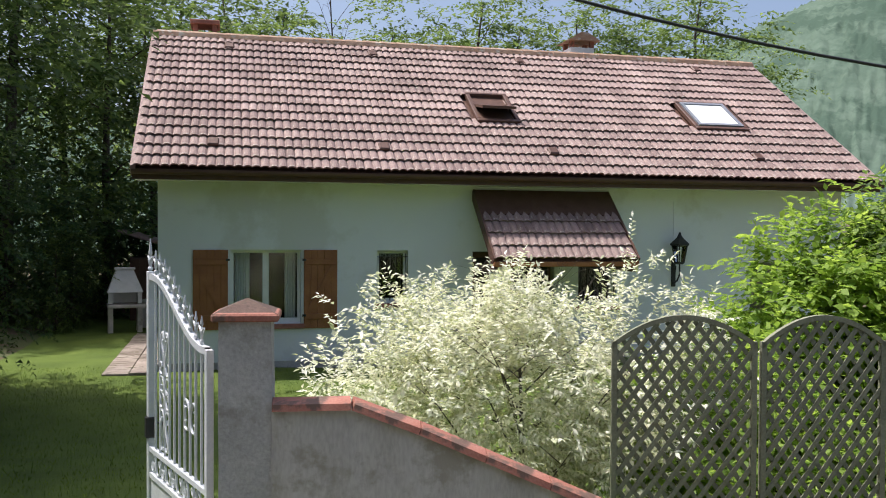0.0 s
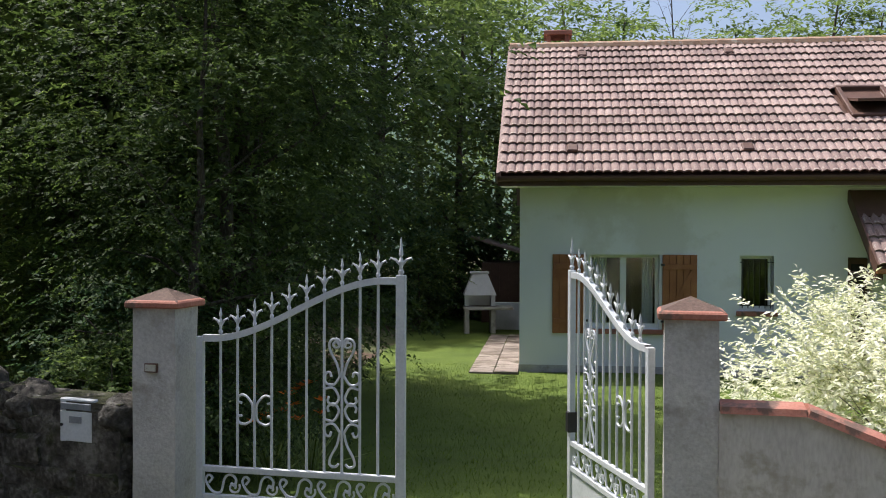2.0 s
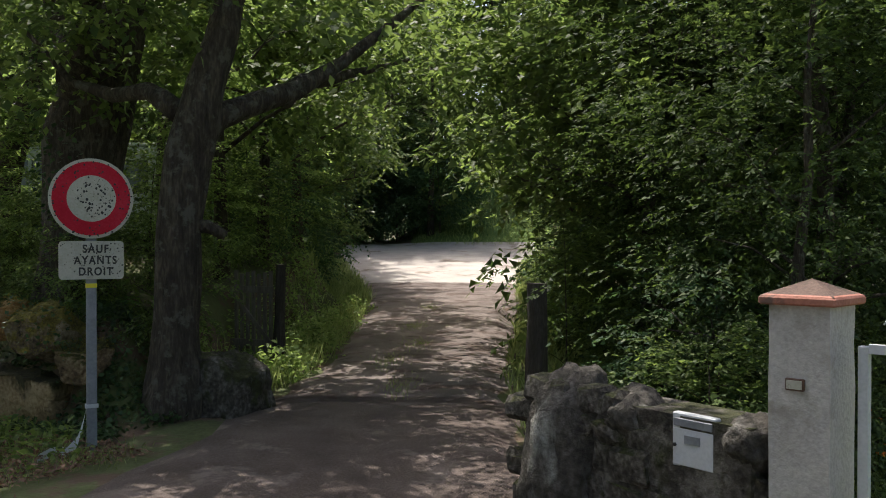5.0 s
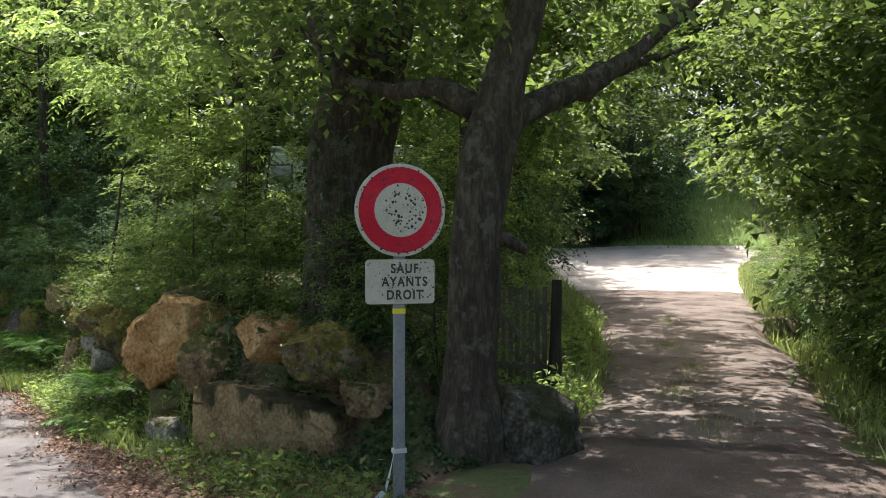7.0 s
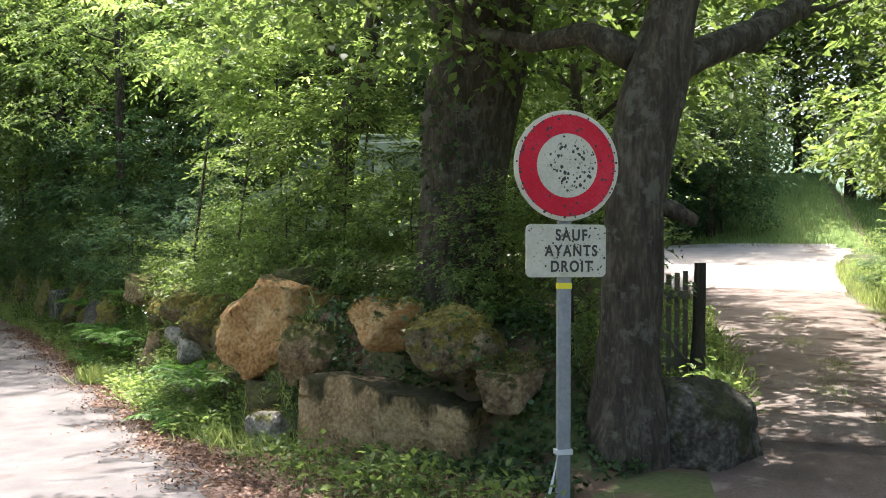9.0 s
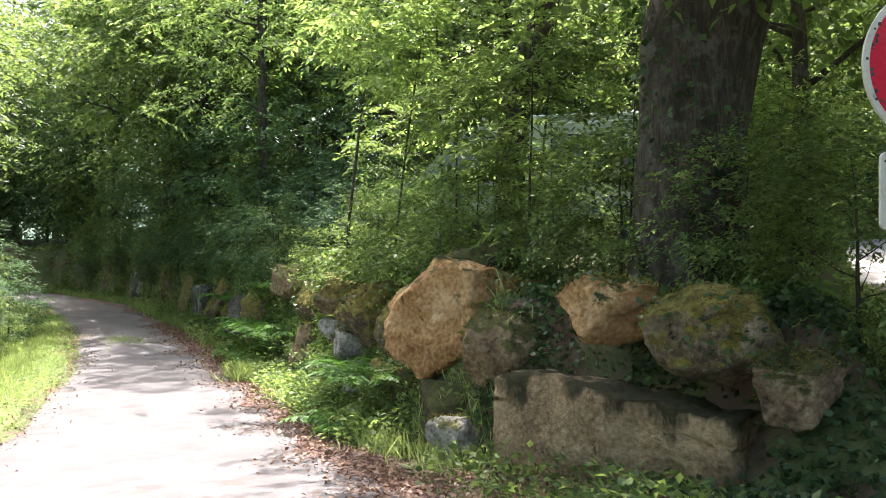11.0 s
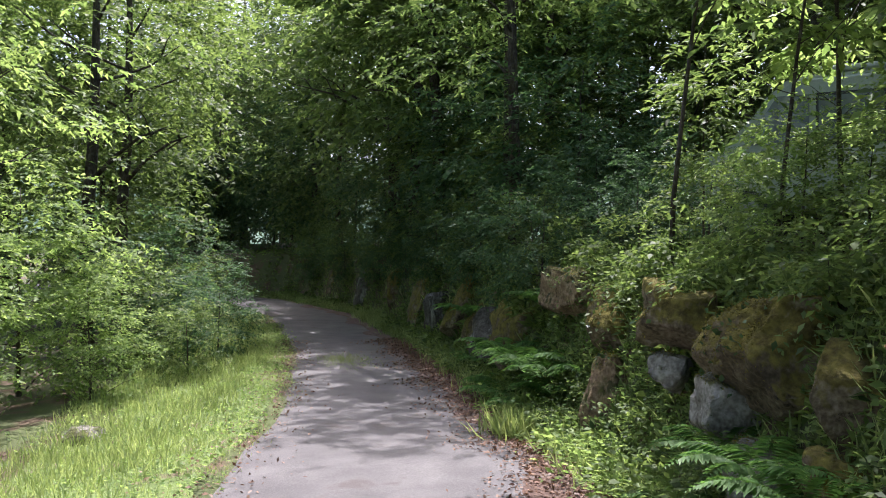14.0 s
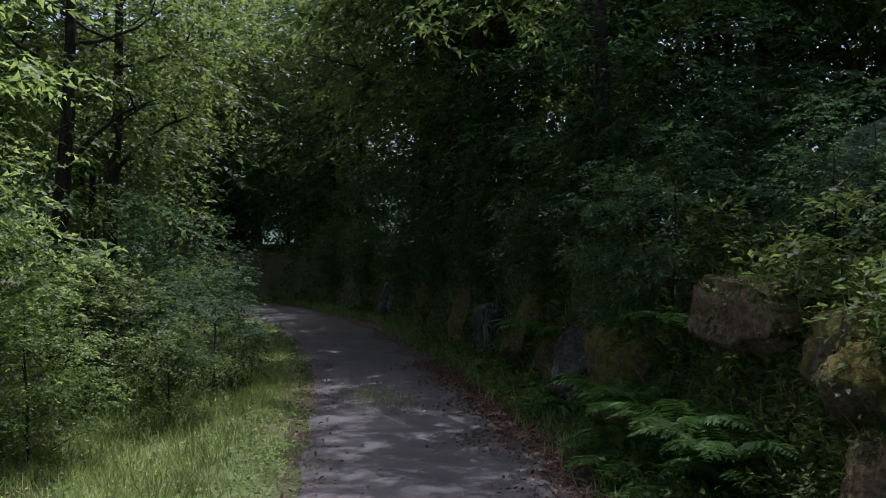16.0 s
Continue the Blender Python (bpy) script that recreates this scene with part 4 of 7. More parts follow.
def wall_lantern(x, z):
    """Wrought lantern: scrolled bracket below a six-sided glazed head."""
    t = thing("wall_lantern", "black wrought-iron wall lantern on a scrolled bracket", "lantern", (x, HY0, z))
    t.scale = (1.4, 1.4, 1.4)
    bm = bmesh.new()
    box(bm, -0.035, -0.02, -0.55, 0.035, 0.0, -0.15, bevel=0.008)
    tube(bm, [(0, -0.01, -0.5), (0, -0.12, -0.46), (0, -0.2, -0.36), (0, -0.19, -0.22)], [0.014, 0.014, 0.012, 0.012], 6)
    tube(bm, [(0, -0.01, -0.2), (0, -0.08, -0.26), (0, -0.06, -0.34), (0, -0.03, -0.31)], 0.01, 6)
    part("bracket", bm, IRON, t)
    bm = bmesh.new()
    for k in range(6):
        a = k * math.pi / 3
        tube(bm, [(0.07 * math.cos(a), -0.19 + 0.07 * math.sin(a), -0.2), (0.125 * math.cos(a), -0.19 + 0.125 * math.sin(a), 0.06)], 0.008, 5)
    lathe(bm, [(0.05, -0.22), (0.08, -0.20), (0.08, -0.185), (0.02, -0.19)], 6, (0, -0.19, 0))
    lathe(bm, [(0.15, 0.05), (0.15, 0.075), (0.06, 0.15), (0.03, 0.19), (0.012, 0.24)], 6, (0, -0.19, 0))
    part("lantern_frame", bm, IRON, t)
    part("glass", lathe(bmesh.new(), [(0.066, -0.195), (0.118, 0.05)], 6, (0, -0.19, 0)), GLASS, t)
    part("cable", tube(bmesh.new(), [(0, -0.006, -0.15), (0, -0.006, 0.70)], 0.004, 5), RENDER, t, "thin cable up the wall")


wall_lantern(10.0, 1.98)
paving = thing("terrace_paving", "worn tan paving slabs along the house gable", "path", (0, 0, 0), kind="structure")
part("bed", boxed(-0.92, 16.9, -0.5, -0.005, 23.4, -0.21), GROUND, paving)
for i in range(13):
    for j in range(2):
        part("slab", boxed(-0.9 + 0.45 * j, 16.92 + 0.5 * i, -0.21, -0.9 + 0.45 * j + 0.435, 16.92 + 0.5 * i + 0.485, -0.178 + 0.004 * ((i * 5 + j * 3) % 4), bevel=0.006), PAVING, paving)


# ---- gate, pillars and garden wall ----
def pillar(x, y, turn, base, label, plate=False):
    p = thing("gate_pillar", label, "gate pillar", (x, y, base), turn, group="gate pillars")
    h = 1.80 - base
    bm = bmesh.new()
    box(bm, -0.138, -0.138, -0.3, 0.138, 0.138, h)
    bmesh.ops.subdivide_edges(bm, edges=bm.edges, cuts=9, use_grid_fill=True)
    for v in bm.verts:
        n = noise.noise(v.co * 9 + Vector((x, y, 0))) * 0.007
        v.co.x += n if v.co.x > 0 else -n
        v.co.y += noise.noise(v.co * 7) * 0.006
    part("shaft", bm, ROUGHCAST, p, "rough grey rendered shaft")
    bm = bmesh.new()
    a = 0.175
    base_r = [bm.verts.new((sx * a, sy * a, h)) for sx, sy in ((-1, -1), (1, -1), (1, 1), (-1, 1))]
    top_r = [bm.verts.new((sx * a, sy * a, h + 0.04)) for sx, sy in ((-1, -1), (1, -1), (1, 1), (-1, 1))]
    tip = bm.verts.new((0, 0, h + 0.108))
    bm.faces.new(base_r[::-1])
    for k in range(4):
        bm.faces.new((base_r[k], base_r[(k + 1) % 4], top_r[(k + 1) % 4], top_r[k]))
        bm.faces.new((top_r[k], top_r[(k + 1) % 4], tip))
    bmesh.ops.bevel(bm, geom=[e for e in bm.edges], offset=0.008, segments=1, affect="EDGES")
    cap = part("cap", bm, TERRACOTTA, p, "terracotta cap with a brick-red rim")
    bm = bmesh.new()
    ring = [bm.verts.new((sx * 0.168, sy * 0.168, h + 0.042)) for sx, sy in ((-1, -1), (1, -1), (1, 1), (-1, 1))]
    peak = bm.verts.new((0, 0, h + 0.116))
    bm.faces.new(ring[::-1])
    for k in range(4):
        bm.faces.new((ring[k], ring[(k + 1) % 4], peak))
    part("cap_top", bm, CAPTOP, cap, "brown weathered pyramid top")
    if plate:
        pl = part("name_plate", boxed(-0.055, -0.155, h - 0.38, 0.03, -0.136, h - 0.325, bevel=0.004), BROWN, p, "small yellowed plate in a brown surround")
        part("plate_face", boxed(-0.047, -0.159, h - 0.372, 0.022, -0.1555, h - 0.333), CREAM, pl)
    return p


pillar(-1.79, 5.82, -6, 0.25, "grey rendered gate pillar with a terracotta cap and a name plate", True)
pillar(1.27, 5.50, -6, 0.25, "grey rendered gate pillar with a terracotta cap beside the low wall")


def scroll(bm, x, z, r, turns, start, hand, y=0.0, width=0.007, step=14):
    """A flat-bar volute."""
    pts = []
    n = int(step * turns)
    for k in range(n + 1):
        t = k / n
        a = start + hand * 2 * math.pi * turns * t
        q = r * (1 - 0.78 * t)
        pts.append((x + q * math.cos(a), y, z + q * math.sin(a)))
    tube(bm, pts, width, 5)


def s_curve(bm, pts, width=0.008):
    """A smooth flat bar through control points (x, z)."""
    out = []
    P = [Vector((p[0], 0, p[1])) for p in pts]
    for k in range(len(P) - 1):
        a, b, c, d = P[max(k - 1, 0)], P[k], P[k + 1], P[min(k + 2, len(P) - 1)]
        for j in range(5):
            t = j / 5
            out.append(0.5 * ((2 * b) + (c - a) * t + (2 * a - 5 * b + 4 * c - d) * t * t + (3 * b - a - 3 * c + d) * t * t * t))
    out.append(P[-1])
    tube(bm, out, width, 5)


LEAF_W = 1.29


def top_rail(x):
    """Height of the swan-neck top rail above the gate's foot."""
    return 1.62 + 0.355 * float(smooth01(np.array((x - 0.10) / (LEAF_W - 0.22)))) - 0.25


def finial(bm, x, z, k=1.0):
    lathe(bm, [(0.007 * k, 0), (0.013 * k, 0.012), (0.013 * k, 0.022), (0.007 * k, 0.032), (0.013 * k, 0.075), (0.005 * k, 0.10), (0.010 * k, 0.115), (0.003, 0.16 * k)], 8, (x, 0, z))
    for s in (-1, 1):
        tube(bm, [(x, 0, z + 0.05), (x + s * 0.022 * k, 0, z + 0.085), (x + s * 0.045 * k, 0, z + 0.098), (x + s * 0.05 * k, 0, z + 0.085)], [0.008, 0.008, 0.006, 0.003], 5)


def gate_leaf(x, y, turn, lock):
    """One leaf, hinged at its x = 0; its foot is at z = 0.25."""
    g = thing("gate_leaf", "white wrought-iron gate leaf with scrolls and fleur finials" + (", swung open" if lock else ""), "gate", (x, y, 0.25), turn, group="gate leaves")
    m = 0.59
    part("hinge_stile", boxed(0.0, -0.02, 0.02, 0.045, 0.02, 1.38, bevel=0.004), WHITE, g)
    part("meeting_stile", boxed(LEAF_W - 0.055, -0.02, 0.02, LEAF_W, 0.02, 1.76, bevel=0.004), WHITE, g)
    bm = bmesh.new()
    n = 26
    xs = [0.045 + (LEAF_W - 0.10) * k / n for k in range(n + 1)]
    rings = []
    for q in xs:
        z = top_rail(q)
        rings.append([bm.verts.new(c) for c in ((q, -0.018, z - 0.02), (q, 0.018, z - 0.02), (q, 0.018, z + 0.02), (q, -0.018, z + 0.02))])
    for a, b in zip(rings, rings[1:]):
        for j in range(4):
            bm.faces.new((a[j], a[(j + 1) % 4], b[(j + 1) % 4], b[j]))
    part("top_rail", bm, WHITE, g)
    for z in (m, m - 0.17, 0.06):
        part("rail", boxed(0.045, -0.016, z - 0.018, LEAF_W - 0.055, 0.016, z + 0.018, bevel=0.003), WHITE, g)
    for k in range(10):
        q = 0.045 + (LEAF_W - 0.10) * (k + 1) / 11
        z = top_rail(q)
        part("bar", tube(bmesh.new(), [(q, 0, m + 0.018), (q, 0, z - 0.018)], 0.0085, 8), WHITE, g)
        bm = bmesh.new()
        finial(bm, q, z + 0.02)
        part("finial", bm, WHITE, g)
    bm = bmesh.new()
    finial(bm, LEAF_W - 0.028, 1.76, 1.35)
    part("finial", bm, WHITE, g)
    gap = (LEAF_W - 0.10) / 11
    cx = 0.045 + 8 * gap
    bm = bmesh.new()
    for s in (-1, 1):
        s_curve(bm, [(cx + s * 0.012, 1.34), (cx + s * 0.045, 1.385), (cx + s * 0.075, 1.36), (cx + s * 0.068, 1.31), (cx + s * 0.03, 1.24), (cx + s * 0.012, 1.17)])
        scroll(bm, cx + s * 0.038, 1.355, 0.034, 1.1, math.pi / 2, s)
        s_curve(bm, [(cx + s * 0.012, 1.17), (cx + s * 0.05, 1.12), (cx + s * 0.1, 1.13), (cx + s * 0.1, 1.18), (cx + s * 0.075, 1.19), (cx + s * 0.065, 1.165)])
        for z, h in ((1.04, 1), (0.97, -1)):
            s_curve(bm, [(cx + s * 0.10, z + h * 0.055), (cx + s * 0.05, z + h * 0.06), (cx + s * 0.018, z), (cx + s * 0.05, z - h * 0.04), (cx + s * 0.085, z - h * 0.02), (cx + s * 0.08, z + h * 0.01)])
        s_curve(bm, [(cx + s * 0.012, 0.84), (cx + s * 0.05, 0.89), (cx + s * 0.1, 0.88), (cx + s * 0.1, 0.83), (cx + s * 0.075, 0.82), (cx + s * 0.065, 0.845)])
        s_curve(bm, [(cx + s * 0.012, 0.84), (cx + s * 0.03, 0.77), (cx + s * 0.068, 0.70), (cx + s * 0.075, 0.655), (cx + s * 0.045, 0.64), (cx + s * 0.02, 0.66)])
    part("long_scroll", bm, WHITE, g)
    cx = 0.045 + 3 * gap
    bm = bmesh.new()
    for s in (-1, 1):
        s_curve(bm, [(cx + s * 0.08, 0.99), (cx + s * 0.105, 1.0), (cx + s * 0.10, 1.03), (cx + s * 0.06, 1.035), (cx + s * 0.018, 0.99), (cx + s * 0.012, 0.94), (cx + s * 0.02, 0.89), (cx + s * 0.06, 0.865), (cx + s * 0.10, 0.875), (cx + s * 0.105, 0.91), (cx + s * 0.08, 0.915)])
    part("short_scroll", bm, WHITE, g)
    bm = bmesh.new()
    for k in range(5):
        q = 0.05 + (LEAF_W - 0.11) * k / 5
        w = (LEAF_W - 0.11) / 5
        zc = m - 0.085
        s_curve(bm, [(q + 0.03, zc + 0.0), (q + 0.05, zc + 0.03), (q + 0.025, zc + 0.045), (q + 0.008, zc + 0.01), (q + 0.05, zc - 0.05), (q + w * 0.45, zc - 0.05), (q + w * 0.55, zc + 0.03), (q + w * 0.7, zc + 0.055), (q + w * 0.85, zc + 0.03), (q + w * 0.82, zc - 0.01), (q + w * 0.72, zc + 0.005)])
        scroll(bm, q + w * 0.80, zc - 0.02, 0.04, 1.2, 0.5, -1)
    part("scroll_frieze", bm, WHITE, g)
    part("kick_plate", boxed(0.055, -0.005, 0.08, LEAF_W - 0.065, 0.005, m - 0.20), WHITE, g, "white sheet-metal kick plate")
    if lock:
        k = part("lock", boxed(LEAF_W - 0.06, -0.035, 0.66, LEAF_W - 0.005, 0.035, 0.80, bevel=0.006), IRON, g, "black lock case")
        part("lock_handle", tube(bmesh.new(), [(LEAF_W - 0.03, -0.03, 0.75), (LEAF_W - 0.03, -0.07, 0.75), (LEAF_W - 0.10, -0.075, 0.74)], 0.008, 6), IRON, k)
    return g


gate_leaf(-1.575, 5.775, -5.5, False)
gate_leaf(1.075, 5.56, 108.5, True)


def plastered_wall():
    """Low wall whose coping stays level beside the pillar and then runs down."""
    w = thing("garden_wall", "stained rendered garden wall with a sloping terracotta coping", "wall", (1.40, 5.42, 0), -6)
    top = [(0.0, 1.33), (0.42, 1.33), (0.78, 1.19), (1.5, 0.87), (2.4, 0.47), (3.4, 0.10), (5.5, -0.1)]
    bm = bmesh.new()
    prism(bm, [(0.0, -0.8)] + [(x, z) for x, z in top] + [(5.5, -0.8)], -0.09, 0.09)
    bmesh.ops.triangulate(bm, faces=[f for f in bm.faces if len(f.verts) > 4])
    part("wall_body", bm, GARDENWALL, w)
    for (xa, za), (xb, zb) in zip(top, top[1:]):
        n = max(1, round(math.hypot(xb - xa, zb - za) / 0.38))
        for k in range(n):
            a, b = Vector((xa, 0, za)).lerp(Vector((xb, 0, zb)), k / n), Vector((xa, 0, za)).lerp(Vector((xb, 0, zb)), (k + 1) / n)
            m = Matrix.Translation(a) @ Matrix.Rotation(-math.atan2(zb - za, xb - xa), 4, "Y")
            ln = (b - a).length
            bm = bmesh.new()
            ring = [(-0.125, 0.0), (-0.115, 0.035), (0.0, 0.055), (0.115, 0.035), (0.125, 0.0)]
            r0 = [bm.verts.new((0.003, p, q)) for p, q in ring]
            r1 = [bm.verts.new((ln - 0.003, p, q)) for p, q in ring]
            bm.faces.new(r0[::-1]), bm.faces.new(r1)
            for j in range(5):
                bm.faces.new((r0[j], r0[(j + 1) % 5], r1[(j + 1) % 5], r1[j]))
            part("coping_tile", bm, TERRACOTTA, w, m=m)


plastered_wall()


def trellis(p0, p1, z0, corner, apex):
    """Arched panel of crossed slats in a frame."""
    a, b = Vector(p0), Vector(p1)
    L = (b - a).length
    t = thing("trellis_panel", "weathered grey-green arched lattice trellis panel", "trellis", (a.x, a.y, z0), math.degrees(math.atan2(b.y - a.y, b.x - a.x)), group="trellis panels")
    H, A = corner - z0, apex - z0

    def top(x):
        return H + (A - H) * (1 - (2 * x / L - 1) ** 2)

    for x in (0.0, L - 0.035):
        part("post", boxed(x, -0.02, 0, x + 0.035, 0.02, top(x + 0.017)), TRELLIS, t)
    part("bottom_rail", boxed(0.035, -0.018, 0.02, L - 0.035, 0.018, 0.06), TRELLIS, t)
    bm = bmesh.new()
    rings = []
    for k in range(15):
        x = L * k / 14
        z = top(x)
        rings.append([bm.verts.new(c) for c in ((x, -0.02, z - 0.035), (x, 0.02, z - 0.035), (x, 0.02, z), (x, -0.02, z))])
    for r, s in zip(rings, rings[1:]):
        for j in range(4):
            bm.faces.new((r[j], r[(j + 1) % 4], s[(j + 1) % 4], s[j]))
    bm.faces.new(rings[0][::-1]), bm.faces.new(rings[-1])
    part("arched_rail", bm, TRELLIS, t)
    rise = 1.35
    for s, y in ((1, -0.007), (-1, 0.007)):
        c = -rise * L if s > 0 else 0.0
        while c < A + rise * L:
            xs = np.linspace(0.03, L - 0.03, 60)
            zs = c + s * rise * xs
            ok = [(x, z) for x, z in zip(xs, zs) if 0.05 < z < top(x) - 0.02]
            if len(ok) > 2:
                (xa, za), (xb, zb) = ok[0], ok[-1]
                n = Vector((-(zb - za), 0, xb - xa)).normalized() * 0.0145
                bm = bmesh.new()
                prism(bm, [(xa - n.x, za - n.z), (xb - n.x, zb - n.z), (xb + n.x, zb + n.z), (xa + n.x, za + n.z)], y - 0.005, y + 0.005)
                part("slat", bm, TRELLIS, t)
            c += 0.128
    return t


trellis((3.64, 6.05), (4.57, 5.82), -0.25, 1.55, 1.74)
trellis((4.60, 5.82), (5.46, 5.70), -0.25, 1.55, 1.74)


def stone_wall():
    """Old dry-stone wall that holds the letter box."""
    rng = np.random.default_rng(8)
    w = thing("stone_wall", "old mossy field-stone wall beside the gate", "wall", (-1.95, 5.92, 0), 165)
    L = 1.55
    part("wall_core", boxed(0.0, -0.1, -0.2, L - 0.1, 0.25, 1.22), WALLSTONE, w)
    z = 0.1
    while z < 1.2:
        h = rng.uniform(0.12, 0.2)
        x = rng.uniform(-0.05, 0.02)
        while x < L:
            ln = rng.uniform(0.14, 0.32)
            bm = bmesh.new()
            box(bm, -ln / 2, -0.09, -h / 2, ln / 2, 0.09, h / 2, bevel=0.03)
            for v in bm.verts:
                v.co += Vector(rng.normal(0, 0.012, 3))
            if not (x + ln > 0.24 and x < 0.57 and z + h > 0.95 and z < 1.3):
                part("stone", bm, WALLSTONE, w, m=Matrix.Translation((x + ln / 2, 0.18 + rng.normal(0, 0.02), z + h / 2)) @ Matrix.Rotation(rng.normal(0, 0.06), 4, "Y"))
            else:
                bm.free()
            x += ln + 0.008
        z += h * 0.96
    for x, y, z, r, k in ((1.28, 0.10, 0.62, (0.36, 0.34, 0.76), 5), (0.86, 0.12, 1.12, (0.22, 0.2, 0.2), 6), (0.05, 0.1, 1.14, (0.2, 0.18, 0.14), 7)):
        bm = bmesh.new()
        bmesh.ops.create_icosphere(bm, subdivisions=4, radius=1.0)
        crag(bm, k, [(unit(rng.normal(0, 1, 3)), rng.uniform(0.6, 0.85)) for _ in range(8)], 1.6)
        bmesh.ops.transform(bm, matrix=Matrix.Diagonal((*r, 1)), verts=bm.verts)
        part("stone", bm, LICHEN, w, smooth=True, m=Matrix.Translation((x, y, z)))


stone_wall()


def letter_box():
    t = thing("letter_box", "white metal letter box set into the stone wall", "letter box", (-2.332, 5.765, 0.965), -14)
    part("body", boxed(-0.13, 0.0, 0.0, 0.13, 0.045, 0.27, bevel=0.006), WHITE, t)
    part("flap", boxed(-0.115, -0.012, 0.205, 0.115, -0.002, 0.245, bevel=0.003), STEEL, t, "grey slot flap")
    part("door", boxed(-0.12, -0.008, 0.012, 0.12, -0.002, 0.195, bevel=0.003), WHITE, t)
    part("name_holder", boxed(-0.045, -0.014, 0.125, 0.045, -0.009, 0.165), STEEL, t)
    part("lock", lathe(bmesh.new(), [(0.010, 0.0), (0.010, 0.008), (0.004, 0.010)], 8), IRON, t, m=Matrix.Translation((-0.105, -0.008, 0.11)) @ Matrix.Rotation(radians(90), 4, "X"))


letter_box()


# ---- road sign ----
def road_sign():
    x, y = -7.36, 5.468
    base = ground_at(x, y)
    t = thing("road_sign", "rusted round no-entry sign with a supplementary plate on a steel post", "road sign", (x, y, base), 66.5)
    z0 = 2.425 - base
    post = part("post", boxed(-0.04, 0.008, -0.4, 0.04, 0.048, z0 + 0.18, bevel=0.004), STEEL, t, "galvanised square post")
    part("tape", boxed(-0.042, 0.005, 1.70 - base, 0.042, 0.051, 1.735 - base), YELLOW, post, "yellow tape band")
    turn = Matrix.Translation((0, 0, z0)) @ Matrix.Rotation(radians(90), 4, "X")
    disc = part("disc", lathe(bmesh.new(), [(0.318, -0.006), (0.325, 0.0), (0.325, 0.014), (0.312, 0.016)], 48), CREAM, t, "round plate with a pale rim", m=turn)
    part("red_ring", lathe(bmesh.new(), [(0.300, 0.0165), (0.300, 0.0185), (0.19, 0.0185)], 48), RED, disc, "faded red ring")
    part("centre", lathe(bmesh.new(), [(0.188, 0.0186), (0.188, 0.0205), (0.05, 0.0206)], 48), CREAM, disc, "pale peeling centre")
    rng = np.random.default_rng(2)
    bm = bmesh.new()
    for k in range(150):
        a, r = rng.uniform(0, 6.28), 0.175 * math.sqrt(rng.random())
        px, py = r * math.cos(a) + 0.055, r * math.sin(a) + 0.02
        if px * px + py * py > 0.18**2:
            continue
        s = 0.002 + 0.010 * rng.random() ** 2
        vs = [bm.verts.new((px + s * rng.uniform(0.6, 1.3) * math.cos(q), py + s * rng.uniform(0.6, 1.3) * math.sin(q), 0.0215)) for q in np.arange(0, 6.28, 6.2831853 / 7)]
        bm.faces.new(vs)
    for k in range(90):
        a, r = rng.uniform(0, 6.28), rng.uniform(0.20, 0.312) if k % 2 else rng.uniform(0.285, 0.312)
        s = rng.uniform(0.003, 0.009)
        vs = [bm.verts.new((r * math.cos(a) + s * math.cos(q), r * math.sin(a) + s * math.sin(q), 0.0195)) for q in np.arange(0, 6.28, 6.2831853 / 6)]
        bm.faces.new(vs)
    part("rust_speckle", bm, BLACKPAINT, disc, "dark rust spots")["kind"] = "stuff"
    zp = 1.925 - base
    bm = bmesh.new()
    corners = [(sx * 0.218 + 0.03 * math.cos(q), zp + sz * 0.125 + 0.03 * math.sin(q)) for sx, sz, q0 in ((1, -1, -90), (1, 1, 0), (-1, 1, 90), (-1, -1, 180)) for q in (radians(q0 + 18 * k) for k in range(6))]
    prism(bm, corners, -0.012, 0.006)
    plate = part("plate", bm, CREAM, t, "pale plate with black lettering")
    for k, word in enumerate(("SAUF", "AYANTS", "DROIT")):
        c = bpy.data.curves.new("lettering", "FONT")
        c.body, c.size, c.align_x, c.extrude, c.space_character, c.offset = word, 0.098, "CENTER", 0.001, 1.24, 0.0030
        tmp = bpy.data.objects.new("lettering", c)
        me = bpy.data.meshes.new_from_object(tmp)
        bpy.data.objects.remove(tmp)
        me.materials.clear()
        me.materials.append(BLACKPAINT)
        part("lettering", me, BLACKPAINT, plate, "black capital letters", m=Matrix.Translation((0.03, -0.0135, zp + 0.062 - 0.092 * k)) @ Matrix.Rotation(radians(90), 4, "X") @ Matrix.Diagonal((0.76, 0.92, 1, 1)))
    bm = bmesh.new()
    for k in range(110):
        px, pz = 0.24 * (2 * rng.random() ** 0.6 - 1), zp + rng.uniform(-0.145, 0.145)
        s = 0.0015 + 0.006 * rng.random() ** 2
        bm.faces.new([bm.verts.new((px + s * math.cos(q), -0.0146, pz + s * math.sin(q))) for q in np.arange(0, 6.28, 6.2831853 / 6)][::-1])
    part("rust_speckle", bm, BLACKPAINT, plate)["kind"] = "stuff"
    bm = bmesh.new()
    box(bm, -0.05, -0.002, 0.36, 0.05, 0.056, 0.39)
    pts = [(-0.045, 0.0, 0.38), (-0.075, -0.01, 0.24), (-0.12, -0.03, 0.10), (-0.2, -0.05, 0.03), (-0.32, -0.08, 0.035), (-0.42, -0.1, 0.012)]
    wd = [0.02, 0.035, 0.045, 0.04, 0.05, 0.03]
    a = [bm.verts.new((p[0], p[1] - 0.006, p[2] - w)) for p, w in zip(pts, wd)]
    b = [bm.verts.new((p[0] + 0.01, p[1] + 0.012, p[2] + w)) for p, w in zip(pts, wd)]
    for k in range(len(pts) - 1):
        bm.faces.new((a[k], a[k + 1], b[k + 1], b[k]))
